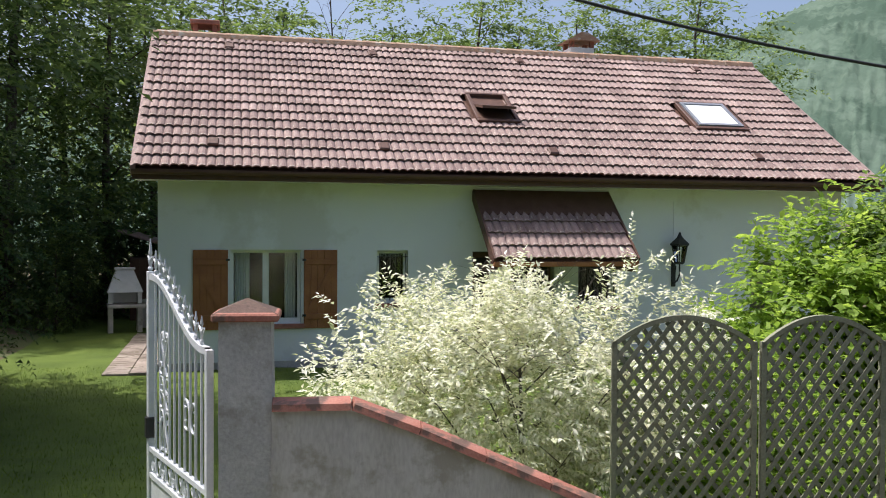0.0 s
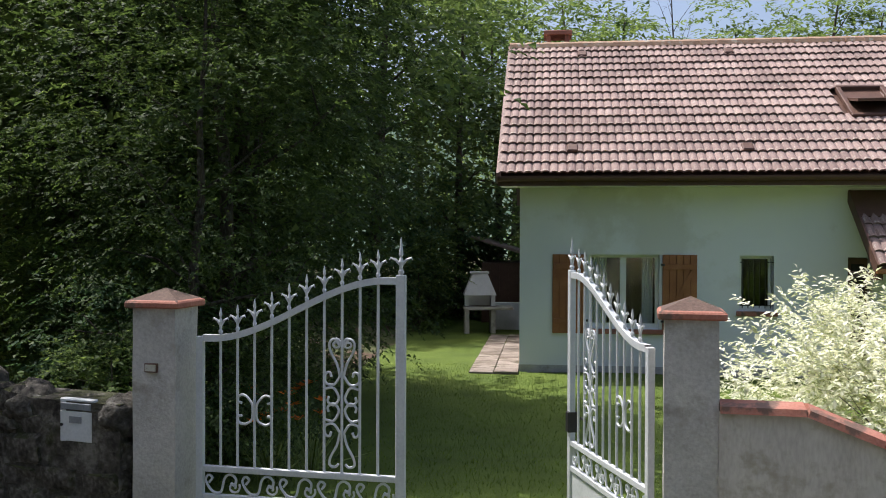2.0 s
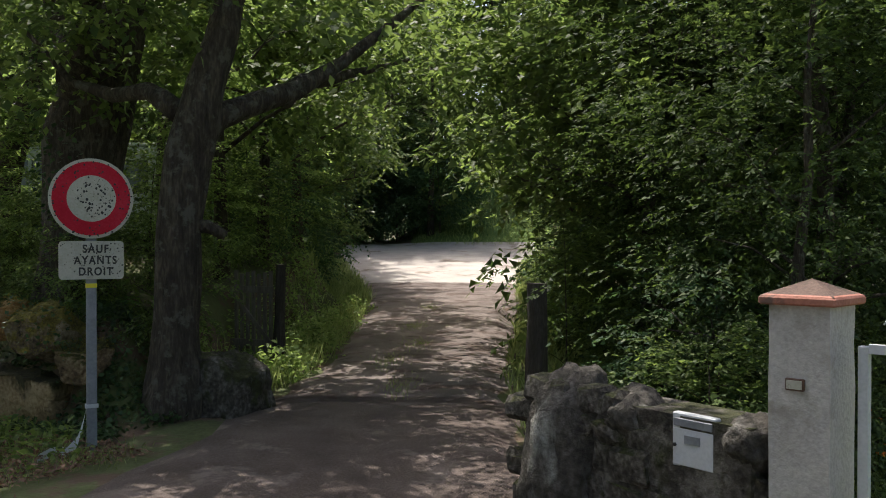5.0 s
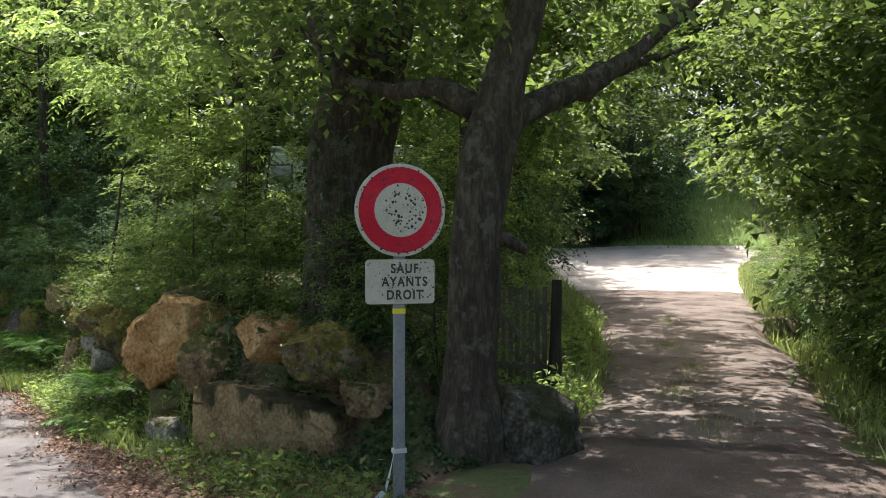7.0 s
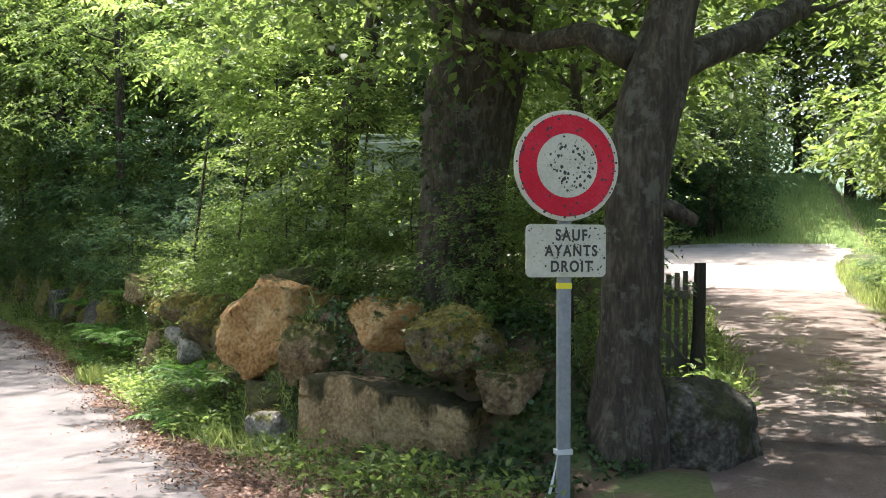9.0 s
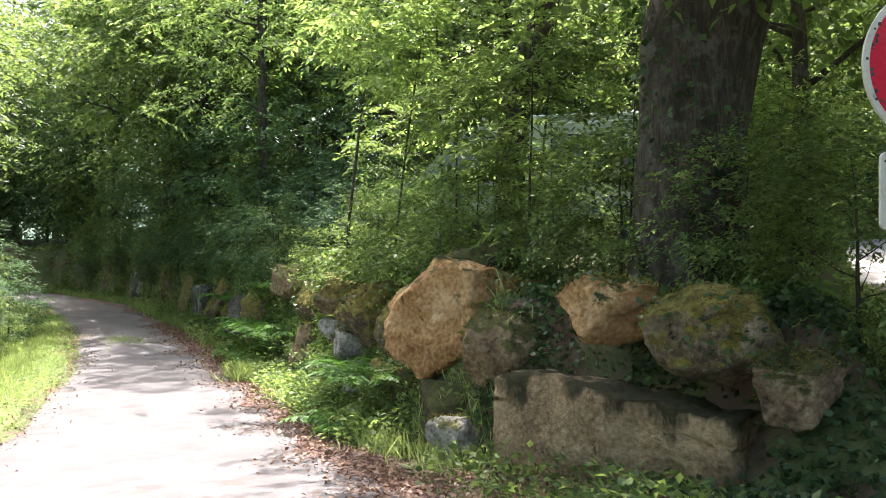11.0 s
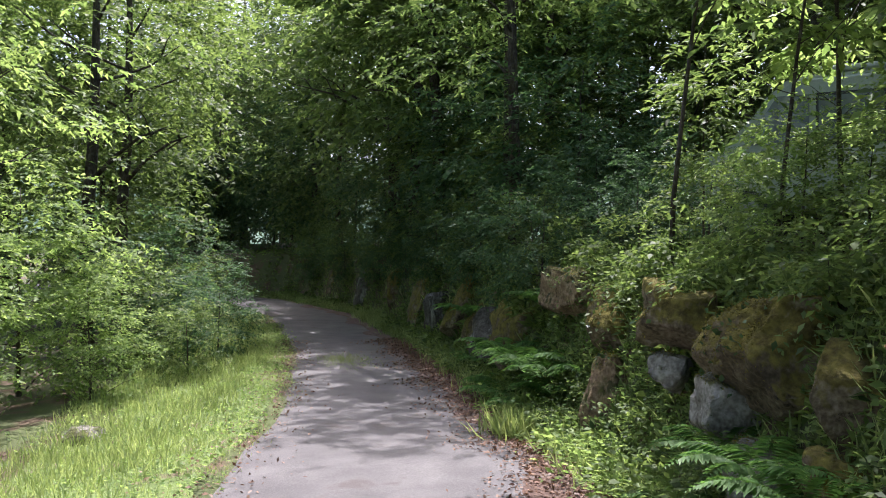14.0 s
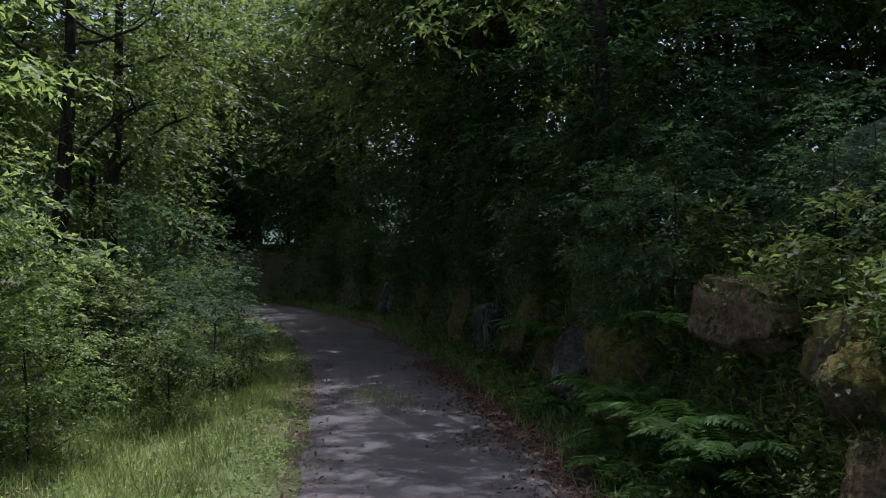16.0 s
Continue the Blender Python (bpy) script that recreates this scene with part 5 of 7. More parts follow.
    part("ribbon", bm, WHITE, t, "torn white barrier tape tied to the post")


road_sign()


# ---- boulders on the bank ----
CUSHIONS = []


def boulder(x, y, z, rx, ry, rz, seed, mat, label, cuts=9, turn=0.0, faces=(), sub=4, group="bank boulders"):
    """A rough block. faces: extra (direction, distance) cuts."""
    rng = np.random.default_rng(seed)
    bm = bmesh.new()
    bmesh.ops.create_icosphere(bm, subdivisions=sub, radius=1.0)
    a = rng.uniform(0, math.pi)
    sides = [(np.array([math.cos(a + k * math.pi / 2), math.sin(a + k * math.pi / 2), rng.uniform(-0.25, 0.35)]), rng.uniform(0.56, 0.7)) for k in range(4)] if not faces else []
    sides.append((np.array([rng.normal(0, 0.15), rng.normal(0, 0.15), 1.0]), rng.uniform(0.6, 0.75)))
    crag(bm, seed, [(unit(d), q) for d, q in sides] + [(unit(rng.normal(0, 1, 3)), rng.uniform(0.52, 0.8)) for _ in range(cuts + 5)] + [(unit(np.array(d, float)), q) for d, q in faces], 1.0 if sub > 3 else 0.8)
    bmesh.ops.transform(bm, matrix=Matrix.Diagonal((rx, ry, rz, 1)), verts=bm.verts)
    bm.normal_update()
    c, s = math.cos(radians(turn)), math.sin(radians(turn))
    for v in bm.verts:
        if -19.8 < x < -7.6 and v.normal.z > (-0.15 if mat is MOSSY else 0.6):
            CUSHIONS.append((x + c * v.co.x - s * v.co.y, y + s * v.co.x + c * v.co.y, z + v.co.z))
    return solid("boulder", bm, mat, label, "boulder", (x, y, z), turn, group=group, smooth=True)


boulder(-12.08, 5.97, 1.12, 0.84, 0.80, 0.75, 11, OCHRE, "large ochre boulder with a broken flat face", 1, 8, (((0.35, -1, 0.05), 0.40), ((-0.8, -0.2, 0.55), 0.66), ((0.55, -0.1, -0.8), 0.66), ((-0.6, -0.1, -0.75), 0.64), ((1, -0.1, 0.1), 0.56), ((0.5, -0.1, 0.85), 0.70), ((-0.35, 0, 1), 0.74)), 5)
boulder(-12.3, 6.38, 1.58, 0.52, 0.42, 0.2, 36, EARTH_SHADE, "mossy cap of roots and soil over the ochre boulder", 5, 10)
boulder(-11.06, 5.96, 0.90, 0.44, 0.42, 0.42, 15, BROWNROCK, "brown mossy boulder leaning against the ochre one", 4, 20, (((0.3, -1, 0.3), 0.55),), 5)
boulder(-9.9, 5.92, 1.32, 0.42, 0.40, 0.27, 12, OCHRE, "pale pointed boulder on top of the bank", 3, 12, (((0.1, -1, 0.15), 0.55), ((-0.7, 0, 0.7), 0.66)), 5)
boulder(-9.08, 6.02, 1.24, 0.44, 0.40, 0.34, 113, MOSSY, "moss-covered boulder above the long block", 2, 0, (((0.4, -1, 0.1), 0.6),), 5)
boulder(-8.56, 6.08, 0.95, 0.29, 0.34, 0.28, 14, BROWNROCK, "dark mossy angular boulder", 7, 0, (((0.75, -0.8, 0), 0.5), ((-0.9, -0.5, -0.2), 0.45), ((0, -0.1, 1), 0.6)), 5)
boulder(-11.12, 5.42, 0.30, 0.28, 0.22, 0.17, 16, STONE, "small pale grey stone at the foot of the bank", 8)
boulder(-11.75, 5.75, 0.40, 0.48, 0.36, 0.26, 17, EARTH_SHADE, "low mossy stone under the ochre boulder, coloured dark as its shadow", 5)
boulder(-12.6, 5.85, 0.36, 0.42, 0.36, 0.34, 29, EARTH_SHADE, "brown stone below the ochre boulder, coloured dark as its shadow", 5)
boulder(-7.52, 6.98, 0.68, 0.46, 0.36, 0.50, 18, WALLSTONE, "upright brown-grey stone beside the track", 4, 30, sub=5)
boulder(-7.95, 6.75, 0.62, 0.34, 0.3, 0.42, 19, WALLSTONE, "brown-grey stone beside the track under the old tree", 4)
boulder(-13.3, 5.98, 0.36, 0.42, 0.36, 0.32, 20, MOSSY, "mossy stone in the bank among ferns", 5)
boulder(-13.35, 6.05, 0.84, 0.32, 0.34, 0.36, 30, MOSSY, "mossy upright rock in the bank", 5)
boulder(-14.0, 5.95, 0.30, 0.32, 0.3, 0.26, 21, STONE, "grey stone jutting from the bank", 5)
boulder(-14.15, 6.2, 1.02, 0.66, 0.56, 0.44, 22, MOSSY, "rounded boulder thick with yellow moss", 2, 5, sub=5)
boulder(-14.5, 6.1, 0.55, 0.42, 0.36, 0.32, 31, STONE, "pale limestone foot of the mossy boulder", 5, sub=5)
boulder(-15.4, 6.3, 1.08, 0.40, 0.36, 0.30, 32, MOSSY, "red-brown mossy lump of rock", 3)
boulder(-15.45, 6.2, 0.70, 0.2, 0.2, 0.2, 23, STONE, "pale limestone block in the bank", 5)
boulder(-16.2, 6.75, 1.10, 0.55, 0.5, 0.36, 24, MOSSY, "long mossy ledge of rock", 4)
boulder(-17.02, 6.5, 0.28, 0.38, 0.32, 0.52, 127, BROWNROCK, "upright brown rock at the verge", 2, 15, (((0.3, -1, 0.2), 0.55), ((1, -0.1, 0.25), 0.58), ((-1, -0.2, 0.1), 0.6), ((0.15, 0, 1), 0.74)), 5)
boulder(-17.45, 6.72, 0.86, 0.46, 0.36, 0.36, 35, MOSSY, "mossy shoulder of rock between the ledges", 8)
boulder(-17.6, 6.98, 0.95, 0.55, 0.45, 0.42, 34, MOSSY, "mossy rock under hanging plants", 4)
boulder(-18.78, 7.05, 1.12, 0.78, 0.52, 0.40, 26, BROWNROCK, "overhanging brown ledge with mossy top", 3, sub=5)
boulder(-18.35, 7.22, 0.55, 0.62, 0.45, 0.5, 27, MOSSY, "brown rock half buried in the bank", 4)
boulder(-20.15, 1.69, -0.44, 0.48, 0.3, 0.17, 28, STONE, "flat pale stone in the verge grass", 8)
for k, x in enumerate(np.arange(-12.7, -19.6, -0.55)):
    for tier in (0, 1):
        x1 = float(x) + (0.2 if tier else 0) + float(noise.noise(Vector((x * 3, tier, 0)))) * 0.2
        n = float(road_north(x1)) + 0.95 + 0.2 * tier + 0.12 * float(noise.noise(Vector((x1 * 2, 5, tier))))
        q = 0.30 + 0.12 * ((k * 7 + tier * 3) % 5) / 4
        boulder(x1, n + 0.12, ground_at(x1, n - 0.6) + 0.22 + 0.55 * tier, q * 1.15, q * 0.9, q, 300 + 2 * k + tier, MOSSY, "mossy rock wedged into the bank", 4, 37 * k, sub=3, group="bank rocks")
for k, (x, dy, s) in enumerate(((-20.2, 0.8, 0.7), (-20.9, 0.7, 0.65), (-21.6, 0.9, 0.8), (-22.4, 0.75, 0.8), (-23.5, 0.8, 0.7), (-25.0, 0.9, 0.9), (-27.0, 0.9, 0.9), (-29.5, 1.0, 1.0), (-33.0, 1.0, 1.0), (-37.0, 1.0, 1.1), (-41, 1.2, 1.1))):
    y = float(road_north(x)) + dy + 0.25
    boulder(x, y, ground_at(x, y - 0.9) + 0.35 + 0.2 * (k % 3), s, s * 0.7, s * 0.95, 40 + k, MOSSY if k % 3 else LICHEN, "shaded rock outcrop along the lane", 6, 20 * k, sub=4)

bm = bmesh.new()
box(bm, -0.94, -0.28, -0.38, 0.94, 0.28, 0.36)
bmesh.ops.subdivide_edges(bm, edges=bm.edges, cuts=23, use_grid_fill=True)
for v in bm.verts:
    q = noise.noise(v.co * 1.7) * 0.07 + noise.noise(v.co * 6) * 0.03 + noise.noise(v.co * 15) * 0.012
    v.co += Vector((0.5 * q * np.sign(v.co.x), 1.3 * q if v.co.y < 0 else 0, 1.2 * q - (0.05 * abs(v.co.x / 0.94) ** 3 if v.co.z > 0.2 else 0)))
solid("stone_block", bm, BLOCKSTONE, "long weathered stone block with moss streaks", "stone block", (-9.78, 5.96, 0.45), 16, smooth=True)


# ---- trees and bushes ----
def tree_kind(name, seed, label, leaf_mat, h, r, crown, leaf, limbs=9, first=0.3, radius=0.16, clumps=95, per=13, leaflets=7, spread=0.42, reach=None, ratio=0.6, category="tree", hollow=0.5, lean=0.04, layer=0.5, blade=small_leaves):
    """One tree with its trunk and crown, parked at the origin to be copied."""
    t = thing(name, label, category)
    part("trunk", trunk_bmesh(seed, h * 0.93, radius, limbs, first, reach or r * 0.85, lean), BARK, t, smooth=True)
    part("crown", crown_mesh("crown", seed, leaf_mat, r, r, crown[0], crown[1], clumps, per, leaflets, leaf, spread, hollow, ratio, 0.3, layer, blade), leaf_mat, t)
    return t


def stand(kind, x, y, s=1.0, turn=0.0, sink=0.1, label="", sz=None):
    # keep the track's corridor open
    along, off = (float(v) for v in along_track(x, y))
    need = {"tree": 1.9 + (0.9 if kind in (OAK, ASH) else 2.6 if kind is HEDGE else 1.9) * s, "shrub": 1.7 + 1.1 * s + (0.7 if off > 0 or along > 8 else 0)}.get(kind["category"], 2.0)
    need += max(0.0, float(track_west(along)) - 1.4 if off < 0 else float(track_east(along)) - 1.9)
    if 1.0 < along < 32 and abs(off) < need:
        push = (need - abs(off)) * (1 if off > 0 else -1)
        x, y = x + push * TRACK_WAY[1], y - push * TRACK_WAY[0]
    if math.hypot(x - min(max(x, -14.0), 1.0), y - 2.5) > 24 and kind in DISTANT:
        kind = DISTANT[kind]
    m = pose(x, y, ground_at(x, y) - sink, 0, 0, turn) @ Matrix.Diagonal((s, s, sz or s, 1))
    ob = copy_thing(kind, m)
    if label:
        ob["label"] = label
    return ob


OAK = tree_kind("tree", 101, "tall broad-leaved tree in full summer leaf", LEAF, 12, 3.4, (2.6, 12.4), 0.165, radius=0.19, clumps=118, per=14, leaflets=8, layer=0.32)
ASH = tree_kind("tree", 102, "slender ash tree with light feathery leaves", LEAF_BRIGHT, 11, 2.6, (3.2, 11.6), 0.135, radius=0.13, clumps=78, per=15, ratio=0.5, leaflets=9, spread=0.5, layer=0.16)
DARK = tree_kind("tree", 103, "dense dark tree with foliage to the ground", LEAF_MID, 9, 2.5, (0.5, 9.4), 0.15, radius=0.15, clumps=135, per=13, leaflets=8, first=0.1, hollow=0.6)
LIME = tree_kind("tree", 104, "leafy lime tree with low boughs", LEAF, 8, 2.5, (0.9, 8.3), 0.14, radius=0.13, clumps=135, per=13, leaflets=8, first=0.15, hollow=0.6, layer=0.35)
MAPLE = tree_kind("tree", 111, "field maple arching its leafy boughs over the track", LEAF, 6.6, 3.2, (2.7, 6.7), 0.17, radius=0.13, clumps=27, per=26, leaflets=8, spread=0.3, first=0.3, hollow=0.25, ratio=0.8, layer=0.4)
BOUGH = tree_kind("young_ash", 113, "young ash leaning its leafy boughs over the lane", LEAF_BRIGHT, 6.2, 1.35, (2.5, 6.5), 0.135, limbs=12, first=0.35, radius=0.026, lean=0.14, clumps=20, per=14, leaflets=10, spread=0.2, category="sapling", ratio=0.42, hollow=0.25, layer=0.25, blade=leaves)
YOUNG = tree_kind("young_ash", 112, "young ash with hanging sunlit sprays of leaves", LEAF_BRIGHT, 5.4, 1.25, (0.7, 5.8), 0.135, limbs=14, first=0.12, radius=0.026, lean=0.10, clumps=40, per=9, leaflets=10, spread=0.16, category="sapling", ratio=0.42, hollow=0.25, layer=0.15, blade=leaves)
SHRUB = tree_kind("shrub", 105, "leafy green shrub of the undergrowth", LEAF, 2.4, 1.15, (0.25, 2.6), 0.088, limbs=10, first=0.05, radius=0.035, clumps=84, per=10, leaflets=7, spread=0.18, category="shrub", hollow=0.45)
HAZEL = tree_kind("shrub", 106, "bushy hazel with bright leaves", LEAF_BRIGHT, 3.6, 1.5, (0.3, 3.9), 0.095, limbs=12, first=0.05, radius=0.04, clumps=115, per=11, leaflets=7, spread=0.24, category="shrub", ratio=0.66, hollow=0.45, layer=0.22)
ELDER = tree_kind("shrub", 107, "elder bush, blue-green of shade put into its leaves", LEAF_BLUE, 3.2, 1.5, (0.3, 3.5), 0.115, limbs=10, first=0.05, radius=0.04, clumps=98, per=10, leaflets=7, spread=0.22, category="shrub", hollow=0.45, layer=0.35)
SAPLING = tree_kind("sapling", 108, "thin sapling with pinnate leaves", LEAF, 3.0, 0.65, (0.6, 3.2), 0.12, limbs=8, first=0.15, radius=0.018, clumps=24, per=6, leaflets=9, spread=0.10, category="sapling", ratio=0.35, hollow=0.2, layer=0.25, blade=leaves)
WEED = tree_kind("undergrowth_plant", 109, "low leafy undergrowth plant", LEAF, 0.7, 0.45, (0.02, 0.75), 0.085, limbs=6, first=0.05, radius=0.008, clumps=22, per=7, leaflets=5, spread=0.09, category="undergrowth", ratio=0.5, hollow=0.2, blade=leaves)
HEDGE = tree_kind("tree", 110, "dense small-leaved tree beside the gate", LEAF_DARK, 8.5, 2.4, (0.3, 8.9), 0.08, radius=0.12, clumps=270, per=17, leaflets=8, first=0.1, hollow=0.58, spread=0.33)
OAK_FAR = tree_kind("tree", 121, "tall broad-leaved woodland tree in summer leaf", LEAF, 12, 3.4, (2.2, 12.4), 0.25, radius=0.19, clumps=115, per=11, leaflets=6, limbs=6, layer=0.28)
ASH_FAR = tree_kind("tree", 122, "light green ash at the wood's edge", LEAF_BRIGHT, 11, 2.6, (2.6, 11.6), 0.22, radius=0.13, clumps=115, per=10, leaflets=6, ratio=0.5, limbs=7, layer=0.2)
DARK_FAR = tree_kind("tree", 123, "dense dark woodland tree leafy to the ground", LEAF_MID, 9, 2.5, (0.2, 9.4), 0.23, radius=0.15, clumps=115, per=10, leaflets=6, first=0.1, hollow=0.55, limbs=7)
DISTANT = {OAK: OAK_FAR, ASH: ASH_FAR, DARK: DARK_FAR, LIME: DARK_FAR}
KINDS = (OAK_FAR, ASH_FAR, DARK_FAR, HEDGE, OAK, ASH, DARK, LIME, MAPLE, YOUNG, BOUGH, SHRUB, HAZEL, ELDER, SAPLING, WEED)

rng = np.random.default_rng(77)


def turn():
    return float(rng.uniform(0, 360))


# dark trees along the garden's west side and behind the gate
for kind, x, y, s in ((HEDGE, -4.6, 9.4, 0.95), (HEDGE, -5.9, 12.6, 1.1), (HEDGE, -3.9, 13.6, 0.9), (DARK, -6.0, 13.6, 1.2), (OAK, -7.4, 15.2, 1.1), (DARK, -5.6, 27.0, 1.2), (OAK, -4.4, 26.0, 1.1), (LIME, -2.3, 29.5, 1.2), (OAK, -8.4, 27.0, 1.2), (DARK, -4.0, 33.0, 1.3), (DARK, -1.2, 33.5, 1.2)):
    stand(kind, x, y, s, turn())
# woods behind the house
for kind, x, y, s in ((OAK, 1.5, 38, 1.0), (OAK, 2.9, 34, 0.9), (OAK, 8.6, 40, 0.92), (OAK, 11.2, 37, 1.0), (OAK, 13.4, 39, 0.95), (OAK, 16.2, 38, 0.98), (OAK, 19.3, 40, 0.95), (OAK, 21.6, 38, 1.1), (OAK, 5.6, 46, 0.85), (OAK, 25.5, 43, 1.05), (LIME, 24, 36, 0.8), (ASH, 29, 47, 0.9), (OAK, -1.0, 42, 1.2)):
    stand(kind, x, y, s, turn())
# along the track
for kind, x, y, s in ((OAK, -3.9, 13.4, 0.9), (LIME, -6.4, 17.4, 0.8), (LIME, -9.4, 21.6, 0.9), (OAK, -12.0, 26.0, 1.1), (ASH, -15.4, 11.4, 0.8), (OAK, -33.5, 28.5, 1.5), (OAK, -28.5, 47, 1.5), (DARK, -31.0, 46.2, 1.6), (DARK, -27.4, 48.6, 1.6), (DARK, -34.2, 44.2, 1.5), (DARK, -23.8, 49.5, 1.6), (OAK, -31.5, 43.6, 1.4), (OAK, -24, 45.5, 1.3), (DARK, -28.4, 33.8, 0.95), (DARK, -31.2, 36.6, 1.3), (DARK, -30.5, 33.5, 1.2), (HEDGE, -2.85, 8.8, 0.62), (OAK, -34.0, 41, 1.5), (OAK, -34, 47, 1.6), (OAK, -25, 49, 1.6), (DARK, -18.5, 46, 1.6), (LIME, -24.6, 17.0, 0.9), (OAK, -33.0, 22.5, 1.1), (DARK, -32.5, 32.0, 1.2), (OAK, -37, 27, 1.2), (DARK, -15.5, 36, 1.2), (DARK, -9.0, 28.0, 1.2), (DARK, -11, 34, 1.3), (OAK, -33, 33, 1.4), (OAK, -25.4, 31.2, 0.8), (DARK, -29.6, 31.2, 1.1), (DARK, -31.6, 27.8, 1.1)):
    stand(kind, x, y, s, turn())
for s, o, k in ((7.4, -2.8, 0.95), (10.6, -2.9, 1.0), (14.0, -2.9, 1.05), (17.4, -3.4, 1.0), (20.2, -4.1, 0.95), (4.8, 3.1, 0.9), (8.4, 3.1, 0.9), (12.2, 3.4, 1.0), (16.2, 3.7, 1.0)):
    x, y = TRACK_0[0] + s * TRACK_WAY[0] + o * TRACK_WAY[1], TRACK_0[1] + s * TRACK_WAY[1] - o * TRACK_WAY[0]
    copy_thing(MAPLE, pose(x, y, ground_at(x, y) - 0.1, 0, 0, turn()) @ Matrix.Scale(k, 4))
# young ashes above the boulders
for x, y, s in ((-13.2, 7.6, 0.8), (-15.7, 7.9, 1.0)):
    stand(YOUNG, x, y, s, turn())
for x, y, s in ((-15.2, 6.9, 0.75), (-16.8, 6.95, 1.0)):
    stand(BOUGH, x, y, s, turn())
# crowns that close over the lane further on
for x, y, s in ((-33.0, 8.6, 1.4),):
    copy_thing(MAPLE, pose(x, y, ground_at(x, y) - 0.1, 0, 0, turn()) @ Matrix.Scale(s, 4))["label"] = "broad maple closing over the lane"
# terrace above the bank
for kind, x, y, s in ((LIME, -22.6, 17.8, 1.0), (DARK, -27.5, 16.5, 1.2), (DARK, -26.2, 12.8, 0.7), (DARK, -28.6, 12.4, 0.85), (DARK, -31.0, 14.5, 1.0), (DARK, -36.5, 19.0, 1.7), (DARK, -31.0, 20.5, 1.7), (DARK, -27.0, 22.5, 1.5), (DARK, -19.0, 20.0, 1.1), (ASH, -25.0, 13.4, 1.05), (ASH, -25.5, 8.6, 1.1), (OAK, -31.0, 8.8, 1.0), (OAK, -37, 9.0, 1.1), (OAK, -64, 6, 1.5), (OAK, -74, 5, 2.0), (OAK, -70, 10, 1.9), (DARK, -63, 9, 1.3), (OAK, -44, 15, 1.5), (OAK, -36, 15, 1.4), (ASH, -28.5, 10.6, 1.1), (DARK, -23.6, 14.0, 1.1), (LIME, -30.5, 10.5, 1.1), (DARK, -34, 11.0, 1.2), (OAK, -38, 11.5, 1.2), (DARK, -42, 11.0, 1.2), (OAK, -31.5, 16.0, 1.3), (OAK, -46.5, 11.5, 1.3), (DARK, -48, 9.0, 1.1), (DARK, -51.5, 8.5, 1.15), (OAK, -55, 9.5, 1.3), (DARK, -58, 5.0, 1.2), (DARK, -62, 1.5, 1.3), (DARK, -57.5, 4.2, 1.0), (DARK, -68, 4.0, 1.4), (DARK, -60.5, 3.0, 0.9), (DARK, -66, 8.5, 1.4), (DARK, -72, 3.0, 1.5), (ASH, -23.6, 8.0, 0.9)):
    stand(kind, x, y, s, turn())
# south side of the lane; unseen trees east of x -15 added to block skylight
for kind, x, y, s in ((ASH, -22.6, -0.3, 0.86), (ASH, -19.0, -2.6, 0.8), (OAK_FAR, -3.5, -5.5, 1.0), (OAK_FAR, -9.0, -6.0, 1.0), (OAK_FAR, -14.5, -7.0, 1.0), (DARK_FAR, 3.5, -7.5, 1.0), (OAK_FAR, 9.5, -8.0, 1.0), (OAK, -46, 0.2, 1.2), (OAK, -42, -3, 1.4), (OAK_FAR, -28, -6, 1.3), (OAK_FAR, -24, -5, 1.1), (ASH, -27.6, -2.6, 0.95), (OAK, -31, 0.6, 1.0), (OAK, -36, 1.0, 1.1), (LIME, -40, 0.2, 1.0), (OAK, -47.5, -1.0, 1.2), (ASH, -31, -3.5, 1.1), (OAK, -38, -5, 1.2), (DARK, -52, -5.5, 1.2), (DARK, -58, -3, 1.2)):
    stand(kind, x, y, s, turn())
for x, y, s, k in ((-21.8, -0.7, 0.95, HAZEL), (-24.0, 0.4, 0.95, HAZEL), (-25.6, 1.7, 0.85, SHRUB), (-27.5, 2.1, 0.8, ELDER), (-29.5, 2.4, 0.8, SHRUB), (-22.9, 1.5, 0.5, HAZEL), (-20.9, -0.2, 0.7, HAZEL), (-24.0, 2.8, 0.5, SHRUB), (-26.0, 3.3, 0.5, ELDER), (-57, 3.2, 1.5, ELDER), (-59, 4.6, 1.6, ELDER), (-53, 7.6, 1.9, ELDER), (-55.5, 7.0, 1.9, ELDER), (-50, 8.4, 1.8, ELDER), (-32, 3.0, 0.8, SHRUB), (-35, 3.2, 0.8, ELDER)):
    stand(k, x, y, s, turn())
# unseen bushes added across the lane from the gate, for the windows to reflect
for x, s in ((-5.0, 1.3), (-1.6, 1.35), (1.8, 1.35), (5.4, 1.3)):
    stand(ELDER, x, -4.6, s, turn(), label="unseen green bush across the lane, added for window reflections")
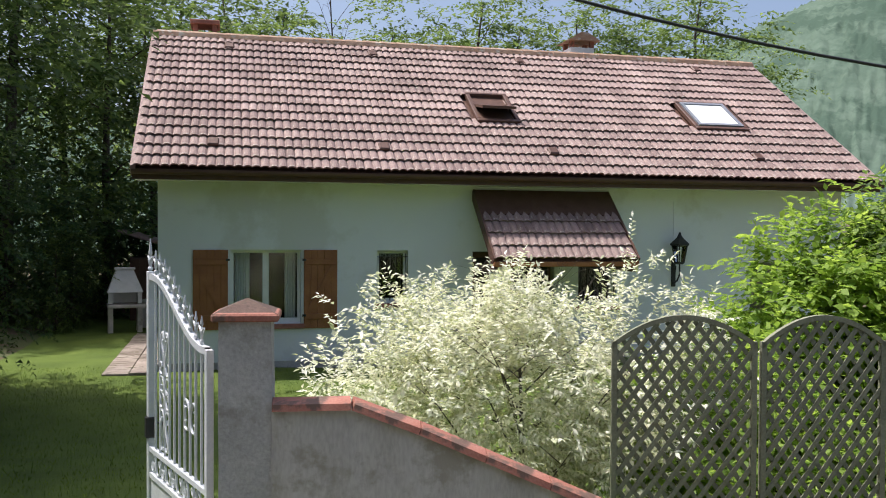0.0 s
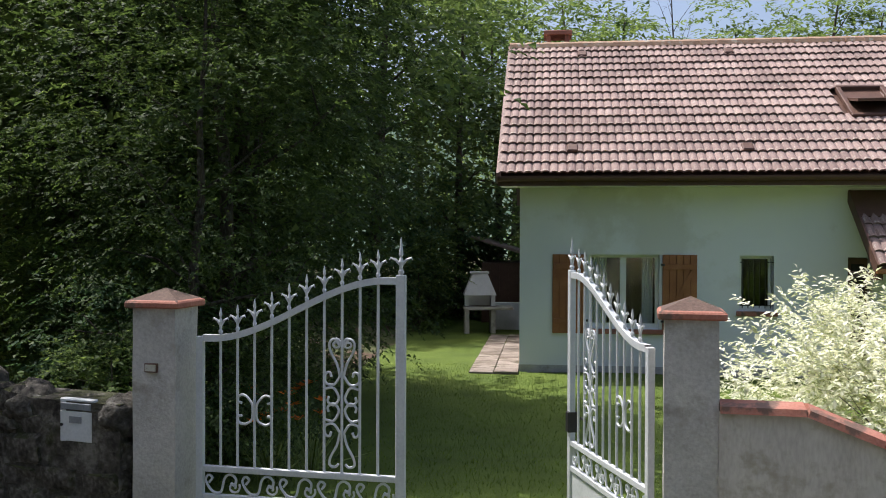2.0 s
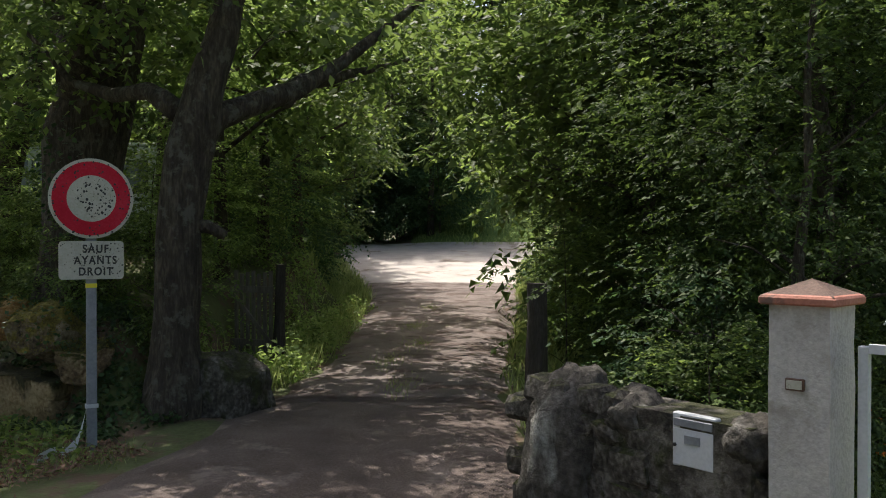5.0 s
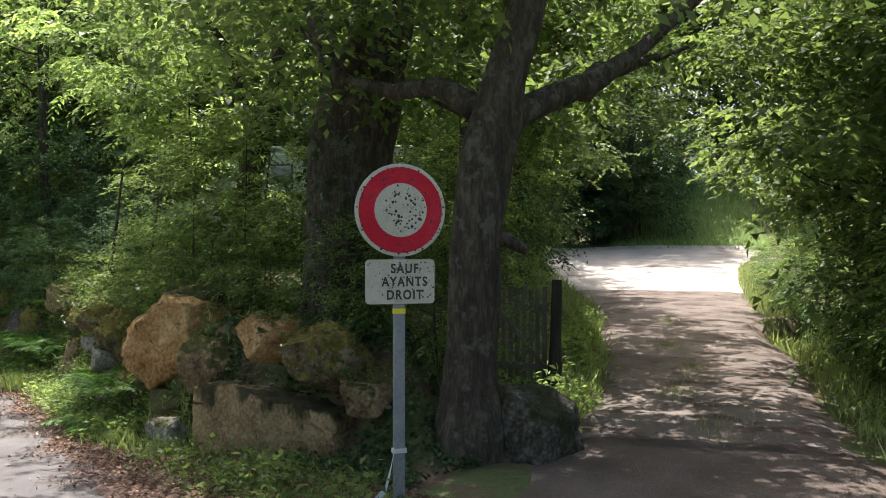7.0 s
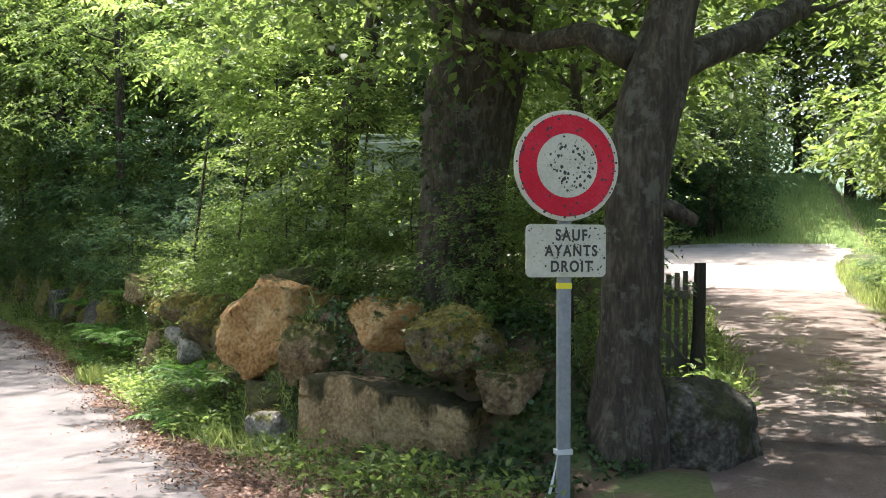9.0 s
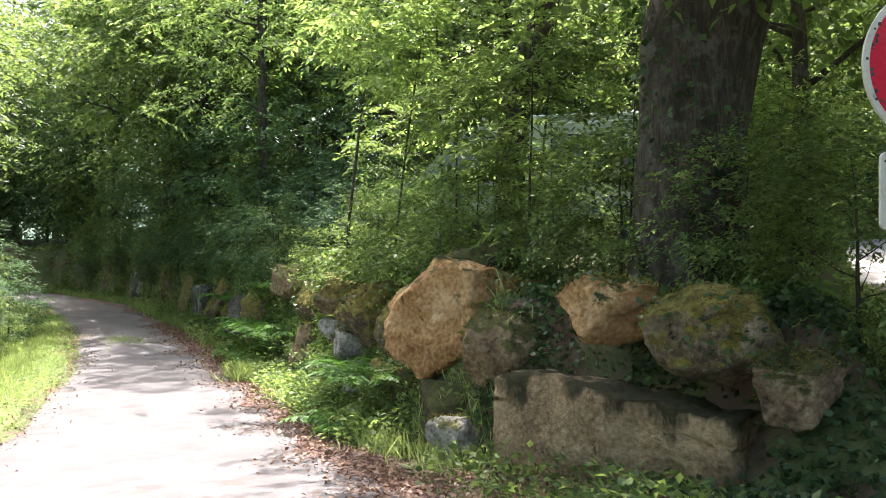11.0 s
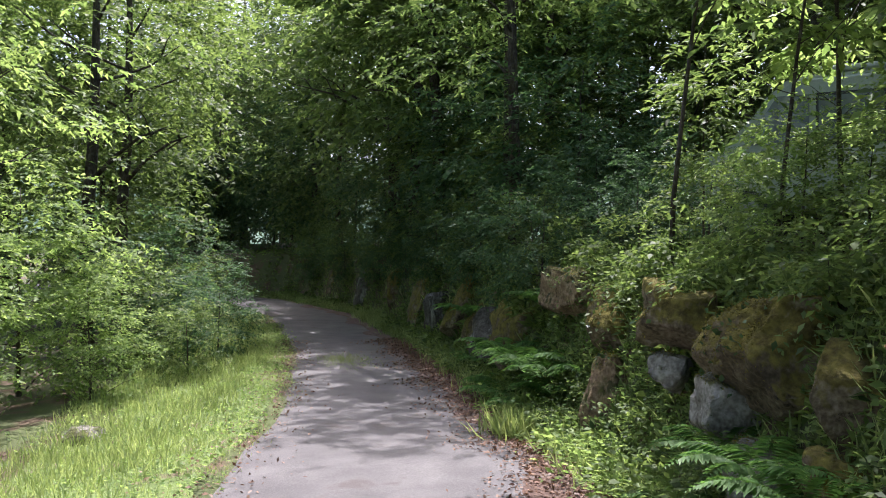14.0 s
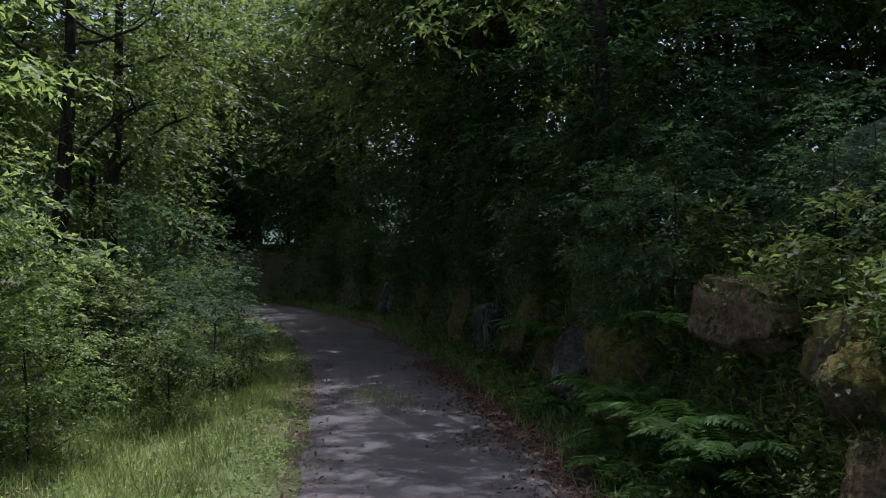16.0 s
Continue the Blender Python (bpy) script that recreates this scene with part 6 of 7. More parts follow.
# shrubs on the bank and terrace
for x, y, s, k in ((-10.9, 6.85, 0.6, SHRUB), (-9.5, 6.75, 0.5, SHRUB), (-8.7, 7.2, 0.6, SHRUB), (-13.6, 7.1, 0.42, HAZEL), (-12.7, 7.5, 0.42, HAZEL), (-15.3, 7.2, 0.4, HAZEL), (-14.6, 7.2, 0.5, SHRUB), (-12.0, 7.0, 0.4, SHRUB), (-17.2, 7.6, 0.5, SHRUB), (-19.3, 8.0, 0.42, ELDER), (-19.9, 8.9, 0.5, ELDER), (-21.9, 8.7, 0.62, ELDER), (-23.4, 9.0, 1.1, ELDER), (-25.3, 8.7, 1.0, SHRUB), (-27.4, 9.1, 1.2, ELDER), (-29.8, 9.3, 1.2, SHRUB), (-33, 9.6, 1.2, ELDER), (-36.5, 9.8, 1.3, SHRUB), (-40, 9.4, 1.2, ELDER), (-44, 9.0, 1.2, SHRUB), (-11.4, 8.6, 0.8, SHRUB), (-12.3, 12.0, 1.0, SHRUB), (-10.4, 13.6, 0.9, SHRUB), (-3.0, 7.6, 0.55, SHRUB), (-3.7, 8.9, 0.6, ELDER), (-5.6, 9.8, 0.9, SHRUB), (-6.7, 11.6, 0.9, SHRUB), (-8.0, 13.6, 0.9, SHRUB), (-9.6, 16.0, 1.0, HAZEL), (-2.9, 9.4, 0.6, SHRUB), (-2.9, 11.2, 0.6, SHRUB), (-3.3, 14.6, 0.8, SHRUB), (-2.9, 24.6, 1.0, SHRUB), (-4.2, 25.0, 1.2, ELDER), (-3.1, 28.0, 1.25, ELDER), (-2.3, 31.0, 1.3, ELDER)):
    stand(k, x, y, s, turn())
for x, y, s in ((-12.3, 6.9, 1.0), (-13.5, 6.8, 0.9), (-11.2, 7.2, 0.8), (-17.6, 7.8, 0.9), (-6.3, 9.6, 0.7)):
    stand(SAPLING, x, y, s, turn())


for k in range(11):
    s = 3.2 + 1.9 * k
    for side in (-1, 1):
        if s < 5 or side < 0 and s < 6:
            continue
        o = side * 3.05
        low = 0.5 if side > 0 and s > 9 else 0.62 if side < 0 and s < 10 else 1.0
        stand((SHRUB, ELDER, HAZEL)[(k + (side > 0)) % 3], TRACK_0[0] + s * TRACK_WAY[0] + o * TRACK_WAY[1], TRACK_0[1] + s * TRACK_WAY[1] - o * TRACK_WAY[0], low * (0.75 + 0.25 * ((k * 5) % 4) / 3), turn())
for x, y, s in ((-25.2, 31.6, 1.3), (-27.2, 32.4, 1.4), (-28.6, 29.4, 1.6), (-30.0, 30.6, 1.6), (-26.6, 30.4, 1.2)):
    stand(ELDER, x, y, s, turn())


def old_tree(x, y, radius, base, label, seed, boughs, h=9.0, low=2.6, wide=2.7, dense=60, hollow=0.5):
    """A veteran trunk with its own heavy boughs and a wide crown."""
    t = thing("old_tree", label, "tree", (x, y, base))
    bm = bmesh.new()
    zs = np.concatenate([np.linspace(-0.6, 4.0, 34), np.linspace(4.3, h, 8)])
    xs = np.interp(zs, [-0.6, 0.6, 1.6, 2.3, 2.8, 3.4, 5.5, h], [0.0, -0.01, 0.01, 0.05, 0.14, 0.24, 0.5, 0.7])
    ys = np.interp(zs, [-0.6, 0.6, 1.6, 2.3, 2.8, 3.4, 5.5, h], [-0.02, 0.0, 0.03, 0.09, 0.2, 0.34, 0.6, 0.7])
    rs = radius * np.interp(zs, [-0.6, 0.0, 0.35, 0.8, 1.6, 2.4, 2.9, 3.8, 5.5, h], [2.2, 1.75, 1.32, 1.14, 1.08, 1.22, 1.12, 0.72, 0.5, 0.1])
    tube(bm, list(zip(xs, ys, zs)), list(rs), 26)
    off = Vector((seed, 0, 0))
    for v in bm.verts:
        a = math.atan2(v.co.y, v.co.x)
        lump = 0.16 * noise.noise(Vector((math.cos(a), math.sin(a), v.co.z * 0.9)) * 1.3 + off) + 0.10 * noise.noise(Vector((math.cos(a) * 3, math.sin(a) * 3, v.co.z * 0.8)) + off) + 0.05 * noise.noise(Vector((math.cos(a) * 7, math.sin(a) * 7, v.co.z * 1.5)) + off)
        k = 1 + lump * (1.6 if v.co.z < 0.4 else 1.0)
        v.co.x, v.co.y = v.co.x * k, v.co.y * k
    for q in boughs:
        n = len(q)
        top = Vector(q[0])
        thick = 0.42 if (Vector(q[-1]) - top).length < 1.0 else 0.88 if len(q) > 6 else 0.62
        smooth = [Vector(q[k]).lerp(Vector(q[k + 1]), u) for k in range(n - 1) for u in (0.0, 0.5)] + [Vector(q[-1])]
        m = len(smooth)
        first = len(bm.verts)
        tube(bm, smooth, [radius * thick * (1 - (0.82 if thick > 0.5 else 0.45) * k / (m - 1)) for k in range(m)], 12)
        bm.verts.ensure_lookup_table()
        for v in bm.verts[first:]:
            v.co += Vector((noise.noise(v.co * 3 + off), noise.noise(v.co * 3 + off * 2), noise.noise(v.co * 3 - off))) * radius * 0.16
    part("trunk", bm, BARK, t, smooth=True)
    part("crown", crown_mesh("crown", seed, LEAF_MID, wide, wide, low, h + 0.8, int(dense * wide), 12, 7, 0.125, 0.40, hollow, 0.6, 0.3, 0.4), LEAF_MID, t)
    for k, q in enumerate(b for b in boughs if (Vector(b[-1]) - Vector(b[0])).length > 1.0):
        part("crown", crown_mesh("crown", seed + 50 + k, LEAF, 1.7, 1.7, -0.7, 1.1, 20, 11, 7, 0.125, 0.34, 0.25, 0.6, 0.3, 0.35), LEAF, t, m=Matrix.Translation(q[-1]))
    return t


old_tree(-7.88, 6.62, 0.185, 0.55, "old roadside tree with a forked leaning bough", 201, [[(0.05, 0.08, 2.35), (0.1, 0.4, 2.72), (0.14, 0.85, 2.92), (0.17, 1.35, 3.1), (0.2, 2.0, 3.5), (0.3, 2.75, 4.05), (0.5, 3.6, 4.8)], [(0.0, 0.05, 2.75), (-0.45, 0.0, 3.0), (-0.95, -0.1, 2.98), (-1.4, -0.25, 3.15), (-1.9, -0.5, 3.7)], [(0.16, 1.2, 3.0), (0.0, 1.6, 3.25), (-0.15, 2.1, 3.35), (-0.3, 2.9, 3.6), (-0.5, 3.9, 3.9)], [(0.2, 0.5, 3.9), (-0.3, 1.3, 4.6), (-0.9, 2.6, 5.4), (-1.2, 3.6, 6.0)], [(-0.05, -0.1, 1.72), (0.2, 0.22, 1.66), (0.3, 0.36, 1.58)]], 9.0, 3.1, 2.8, 30, 0.4)
old_tree(-10.22, 6.9, 0.36, 0.95, "broad dark trunk above the boulder bank", 202, [[(0, 0, 2.6), (0.7, -0.3, 3.2), (1.5, -0.5, 3.9)], [(0, 0, 3.0), (-0.8, 0.3, 3.6), (-1.7, 0.4, 4.6)]], 10, 2.2, 3.0, 50, 0.35)
old_tree(-14.4, 8.06, 0.17, 1.1, "straight trunk with a pale band, on the terrace", 203, [[(0, 0, 3.2), (0.5, -0.6, 3.8), (0.9, -1.3, 4.3)]], 11, 6.0, 1.7, 22)

# garden bushes
t = thing("variegated_willow", "white variegated dappled willow bush in sunlight", "bush", (3.5, 7.45, ground_at(3.5, 7.45)))
part("stem", trunk_bmesh(301, 1.9, 0.03, 22, 0.02, 1.35, rise=0.85), BARK, t)
part("foliage", crown_mesh("foliage", 302, LEAF_WHITE, 1.6, 1.1, 0.15, 2.05, 300, 15, 11, 0.062, 0.12, 0.34, 0.40, -0.1, 1.1), LEAF_WHITE, t)
for x, y, rx, top, seed in ((6.55, 8.8, 0.6, 1.55, 311), (7.5, 8.7, 1.0, 2.6, 312), (8.5, 8.3, 1.25, 2.9, 313)):
    t = thing("garden_shrub", "dense bright green garden shrub beyond the trellis", "shrub", (x, y, ground_at(x, y)), group="garden shrubs")
    part("stem", trunk_bmesh(seed, top * 0.85, 0.03, 14, 0.03, rx * 0.9, rise=0.8), BARK, t)
    part("foliage", crown_mesh("foliage", seed, LEAF_LIME, rx, rx * 0.9, 0.1, top, 190, 9, 7, 0.115, 0.17, 0.5, 0.6, 0.1), LEAF_LIME, t)
for x, y, rx, top, seed in ((4.75, 7.2, 0.55, 1.15, 314), (5.75, 7.15, 0.6, 1.3, 315)):
    t = thing("garden_shrub", "low yellow-green garden shrub behind the trellis", "shrub", (x, y, ground_at(x, y)), group="garden shrubs")
    part("stem", trunk_bmesh(seed, top * 0.85, 0.02, 10, 0.03, rx * 0.9, rise=0.8), BARK, t)
    part("foliage", crown_mesh("foliage", seed, LEAF_LIME, rx, rx * 0.9, 0.05, top, 80, 9, 7, 0.085, 0.14, 0.4, 0.55, 0.1), LEAF_LIME, t)
stand(SAPLING, 7.9, 8.3, 1.15, 30, label="tall green shoot above the garden shrubs")
t = thing("bare_tree", "bare thin-branched tree behind the house", "tree", (5.4, 35.4, ground_at(5.4, 35.4)))
part("trunk", trunk_bmesh(401, 11.5, 0.10, 16, 0.35, 1.6, rise=1.5), BARK, t)

# hanging growth along the far bank
for k, x in enumerate(np.arange(-20.5, -46, -1.25)):
    y = float(road_north(x)) + 1.05 + 0.25 * (k % 3)
    stand((ELDER, SHRUB, WEED)[k % 3], float(x), y, (0.5, 0.55, 1.0)[k % 3], turn(), sink=0.25)
for k, x in enumerate(np.arange(-12.7, -20, -0.55)):
    stand(WEED, float(x), float(road_north(x)) + (0.55, 1.25, 0.95)[k % 3], (0.7, 0.9, 0.75)[k % 3], turn(), sink=0.05)

for x, y, s in ((-12.6, 6.5, 0.7), (-12.2, 6.45, 0.6), (-11.75, 6.55, 0.65), (-12.95, 6.3, 0.8), (-11.3, 6.5, 0.6), (-10.3, 6.5, 0.6), (-9.4, 6.5, 0.6)):
    stand(WEED, x, y, s, turn(), sink=-0.12)

for k in KINDS:
    for o in (*k.children_recursive, k):
        bpy.data.objects.remove(o)


# ---- far hills ----
def hillside():
    az = np.radians(np.concatenate([np.linspace(-180, 14, 80), np.linspace(15, 62, 260), np.linspace(63, 180, 50)]))
    rr = np.linspace(230, 720, 70)
    rise = np.interp(np.degrees(az), [-180, -60, -20, 10, 26, 30, 34, 37, 42, 60, 100, 180], [0.1, 0.1, 0.12, 0.15, 0.185, 0.20, 0.215, 0.235, 0.27, 0.34, 0.25, 0.1])
    rg = np.random.default_rng(4)
    ga, gr = np.meshgrid(az, rr)
    top = rise * 600
    gz = -8 + smooth01((gr - 230) / 370) * (top[None, :] + 8) * gr / 600
    gz = gz + rg.normal(0, 0.9, gz.shape) + 8 * np.sin(ga * 23) * smooth01((gr - 230) / 200)
    nx = len(az)
    i = np.arange(len(rr) - 1)[:, None] * nx + np.arange(nx - 1)[None, :]
    me = bpy.data.meshes.new("hillside")
    me.from_pydata(np.stack([gr * np.sin(ga), gr * np.cos(ga), gz], -1).reshape(-1, 3).tolist(), [], np.stack([i, i + nx, i + nx + 1, i + 1], -1).reshape(-1, 4).tolist())
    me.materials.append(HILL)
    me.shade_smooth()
    tagged(new("hillside", me), "distant wooded mountainside, haze put into its colour", "hill", kind="structure")


hillside()


# ---- ground cover ----
rng = np.random.default_rng(55)


def blades(name, x, y, tall, mat, label, category, lean=0.35, thin=0.055, lift=0.0):
    """Grass on the ground at the places given; each blade is one bent leaf."""
    n = len(x)
    base = np.stack([x, y, height(x, y) + lift], 1)
    way = unit(np.stack([rng.normal(0, lean, n), rng.normal(0, lean, n), np.ones(n)], 1))
    return tagged(new(name, quads_mesh(name, leaves(rng, base, way, tall, np.maximum(0.006, tall * thin), 2.0), mat)), label, category, kind="stuff")


def tufted(n, x0, x1, low, high, tufts=400, spread=0.12):
    """Points gathered in tufts between two lines low(x) and high(x)."""
    tx = rng.uniform(x0, x1, tufts)
    ty = low(tx) + (high(tx) - low(tx)) * rng.random(tufts)
    k = rng.integers(0, tufts, n)
    return tx[k] + rng.normal(0, spread, n), ty[k] + rng.normal(0, spread, n)


x, y = tufted(34000, -36, -12.5, lambda q: road_south(q) - 2.6, lambda q: road_south(q) + 0.02, 2600, 0.12)
blades("verge_grass", x, y, rng.uniform(0.05, 0.20, len(x)) * np.clip((road_south(x) - y + 0.35) * 1.1, 0.35, 1.2), GRASS, "tall sunlit grass on the lane's verge", "grass")
x, y = tufted(22000, -46, -10.8, lambda q: road_north(q) + 0.12, lambda q: road_north(q) + 1.15, 1300, 0.13)
blades("bank_grass", x, y, rng.uniform(0.08, 0.30, len(x)), GRASS, "green grass at the foot of the bank", "grass")
x, y = tufted(3600, -10.8, -6.8, lambda q: road_north(q) + 0.25, lambda q: road_north(q) + 1.3, 260, 0.14)
blades("bank_grass", x, y, rng.uniform(0.04, 0.11, len(x)), GRASS, "sparse shaded grass and weeds below the sign", "grass")
s, o = rng.uniform(0.5, 26, 15000), rng.uniform(0, 1.25, 15000) * rng.choice([-1, 1], 15000)
o = np.where(o < 0, o - track_west(s), o + track_east(s))
x, y = TRACK_0[0] + s * TRACK_WAY[0] + o * TRACK_WAY[1], TRACK_0[1] + s * TRACK_WAY[1] - o * TRACK_WAY[0]
ok = (y > 6.9)
blades("track_grass", x[ok], y[ok], rng.uniform(0.1, 0.4, ok.sum()), GRASS, "tall grass along the dirt track", "grass")
s, o = rng.uniform(31, 43, 9000), rng.uniform(-1.4, 11.5, 9000)
blades("slope_grass", TRACK_0[0] + s * TRACK_WAY[0] + o * TRACK_WAY[1], TRACK_0[1] + s * TRACK_WAY[1] - o * TRACK_WAY[0], rng.uniform(0.15, 0.4, 9000), GRASS, "tall meadow grass on the slope beyond the yard", "grass")
c = rng.normal(0, 1, (1100, 2))
k = rng.integers(0, 5, 1100)
s, o = np.array([3.5, 5.4, 7.0, 9.4, 13.0])[k] + c[:, 0] * 0.35, np.array([0.2, -0.1, 0.15, 0.0, 0.1])[k] + c[:, 1] * 0.12
x, y = TRACK_0[0] + s * TRACK_WAY[0] + o * TRACK_WAY[1], TRACK_0[1] + s * TRACK_WAY[1] - o * TRACK_WAY[0]
blades("track_tufts", x, y, rng.uniform(0.03, 0.11, len(x)), GRASS, "small grass tufts on the track's crown", "grass", 0.6, lift=0.03)
c = rng.normal(0, 1, (900, 2))
blades("road_tufts", -23.9 + c[:, 0] * 0.5, 5.2 + c[:, 1] * 0.22, rng.uniform(0.02, 0.08, 900), GRASS, "low grass tuft growing in the lane", "grass", 0.6, lift=0.035)
x, y = rng.uniform(-3.0, 3.2, 28000), 5.9 + 12 * rng.random(28000) ** 1.8
ok = (along_track(x, y)[1] > 3.3) & ~((x > -0.05) & (y > 17.2))
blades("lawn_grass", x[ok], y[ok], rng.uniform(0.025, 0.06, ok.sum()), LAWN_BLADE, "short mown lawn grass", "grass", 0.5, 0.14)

n = 9000
tufts = rng.integers(0, 130, n)
ts = rng.uniform(3.4, 13, 130)
to = -track_west(ts) - rng.uniform(0.1, 1.3, 130)
s, o = ts[tufts] + rng.normal(0, 0.16, n), to[tufts] + rng.normal(0, 0.13, n)
x, y = TRACK_0[0] + s * TRACK_WAY[0] + o * TRACK_WAY[1], TRACK_0[1] + s * TRACK_WAY[1] - o * TRACK_WAY[0]
w = unit(np.stack([rng.normal(0, 0.8, n), rng.normal(-0.2, 0.8, n), rng.normal(0.2, 0.35, n)], 1))
tagged(new("track_weeds", quads_mesh("track_weeds", leaves(rng, np.stack([x, y, height(x, y) + rng.uniform(0.05, 0.5, n) * rng.random(130)[tufts]], 1), w, rng.uniform(0.05, 0.11, n), rng.uniform(0.03, 0.06, n), 0.6), LEAF_BRIGHT)), "lush bright weeds beside the dirt track", "undergrowth", kind="stuff")

# dry leaves along the lane and below the bank
n = 25000
x = -5.5 - 22 * rng.random(n) ** 0.9
y = road_north(x) + 0.08 - np.abs(rng.normal(0, 0.34, n)) * (0.6 + 0.5 * np.sin(x * 1.7) ** 2) + rng.normal(0, 0.06, n)
far_side = rng.random(n) < 0.12
y = np.where(far_side, road_south(x) + rng.normal(0, 0.25, n), y)
under = rng.random(n) < 0.22
x = np.where(under, rng.uniform(-10.8, -6.6, n), x)
y = np.where(under, road_north(x) + rng.uniform(0.1, 1.4, n), y)
way = unit(np.stack([rng.normal(0, 1, n), rng.normal(0, 1, n), rng.normal(0.15, 0.25, n)], 1))
tagged(new("leaf_litter", quads_mesh("leaf_litter", leaves(rng, np.stack([x, y, height(x, y) + 0.045], 1), way, rng.uniform(0.02, 0.06, n), rng.uniform(0.012, 0.032, n), 0.4), DRY)), "brown dry leaves along the lane's edge", "leaf litter", kind="stuff")

# ivy and moss growth over the bank
n = 11000
x = rng.uniform(-11.3, -7.6, n)
y = rng.uniform(5.65, 6.8, n)
keep = np.sin(x * 5.1) * np.sin(y * 6.3 + 1) + rng.normal(0, 0.5, n) > -0.2
x, y = x[keep], y[keep]
z = height(x, y)
way = unit(np.stack([rng.normal(0, 0.7, len(x)), -0.5 + rng.normal(0, 0.6, len(x)), rng.normal(-0.1, 0.5, len(x))], 1))
tagged(new("ivy", quads_mesh("ivy", leaves(rng, np.stack([x, y, z + rng.uniform(0.02, 0.12, len(x))], 1), way, rng.uniform(0.035, 0.07, len(x)), rng.uniform(0.03, 0.06, len(x)), 0.8), IVY)), "dark ivy trailing over the boulder bank", "ivy", kind="stuff")


# moss cushions and creeping plants on the rocks
pts = np.array(CUSHIONS)
for mat, n, size, label in ((MOSS_LEAF, 52000, 0.015, "yellow-green moss cushions on the rocks"), (IVY, 5000, 0.05, "creeping ivy over the rocks")):
    p = pts[rng.integers(0, len(pts), n)] + rng.normal(0, 0.02, (n, 3))
    ok = np.sin(p[:, 0] * 4.3) + np.sin(p[:, 1] * 5.1 + p[:, 0]) + rng.normal(0, 0.5, n) > (-0.1 if mat is MOSS_LEAF else 0.5)
    p = p[ok]
    w = unit(np.stack([rng.normal(0, 0.7, len(p)), rng.normal(-0.3, 0.7, len(p)), rng.normal(0.1, 0.5, len(p))], 1))
    tagged(new("rock_growth", quads_mesh("rock_growth", leaves(rng, p, w, rng.uniform(0.6, 1.3, len(p)) * size, rng.uniform(0.5, 0.9, len(p)) * size, 0.8), mat)), label, "moss", kind="stuff")


n = 2600
a, z = rng.uniform(0, 6.28, n), 0.9 + 3.6 * rng.random(n) ** 1.3
ok = np.sin(a * 2 + z * 1.3) + rng.normal(0, 0.5, n) > 0.2
a, z = a[ok], z[ok]
rr = 0.36 * np.interp(z, [0.9, 1.5, 2.2, 4.5], [1.6, 1.2, 1.1, 1.15]) + 0.03
w = unit(np.stack([np.cos(a) + rng.normal(0, 0.5, len(a)), np.sin(a) + rng.normal(0, 0.5, len(a)), rng.normal(-0.4, 0.5, len(a))], 1))
tagged(new("trunk_ivy", quads_mesh("trunk_ivy", leaves(rng, np.stack([-10.22 + rr * np.cos(a), 6.9 + rr * np.sin(a), z], 1), w, rng.uniform(0.04, 0.09, len(a)), rng.uniform(0.035, 0.07, len(a)), 0.6), IVY)), "ivy climbing the broad dark trunk", "ivy", kind="stuff")


def bank_cover(name, x0, x1, d0, d1, n, mat, size, label, tufts):
    """Broad-leaved weeds on the slope of the bank."""
    tx = rng.uniform(x0, x1, tufts)
    ty = road_north(tx) + rng.uniform(d0, d1, tufts)
    k = rng.integers(0, tufts, n)
    px, py = tx[k] + rng.normal(0, 0.13, n), ty[k] + rng.normal(0, 0.13, n)
    pz = height(px, py) + rng.uniform(0.0, 0.32, n) * rng.random(tufts)[k]
    w = unit(np.stack([px - tx[k] + rng.normal(0, 0.1, n), py - ty[k] - 0.08 + rng.normal(0, 0.1, n), rng.normal(0.06, 0.08, n)], 1))
    tagged(new(name, quads_mesh(name, leaves(rng, np.stack([px, py, pz], 1), w, rng.uniform(0.6, 1.2, n) * size, rng.uniform(0.3, 0.6, n) * size, 0.5), mat)), label, "undergrowth", kind="stuff")


bank_cover("bank_weeds", -30, -12.2, 0.3, 1.3, 24000, LEAF, 0.10, "mixed green weeds on the bank", 420)
bank_cover("bank_weeds", -22, -11.8, 0.7, 2.2, 14000, LEAF_BRIGHT, 0.09, "bright nettles and brambles on the bank", 220)
bank_cover("bank_weeds", -19.5, -12.2, 0.1, 0.95, 18000, LEAF_BRIGHT, 0.07, "lush bright weeds at the foot of the rocks", 330)
bank_cover("bank_weeds", -12.4, -7.0, 0.3, 1.1, 3200, LEAF, 0.085, "scattered weeds below the boulders", 90)
bank_cover("bank_weeds", -50, -19, 0.4, 1.8, 10000, LEAF, 0.17, "shaded weeds under the far trees", 260)


def verge_weeds(n, tufts):
    """Clover and small broad leaves low in the southern verge."""
    tx = rng.uniform(-32, -12.5, tufts)
    ty = road_south(tx) - 2.6 * rng.random(tufts)
    k = rng.integers(0, tufts, n)
    px, py = tx[k] + rng.normal(0, 0.10, n), ty[k] + rng.normal(0, 0.10, n)
    w = unit(np.stack([rng.normal(0, 1, n), rng.normal(0, 1, n), rng.normal(0.25, 0.25, n)], 1))
    tagged(new("verge_weeds", quads_mesh("verge_weeds", leaves(rng, np.stack([px, py, height(px, py) + rng.uniform(0.01, 0.10, n)], 1), w, rng.uniform(0.02, 0.06, n), rng.uniform(0.015, 0.04, n), 0.5), LEAF_BRIGHT)), "low clover and weeds in the verge", "undergrowth", kind="stuff")


verge_weeds(16000, 700)


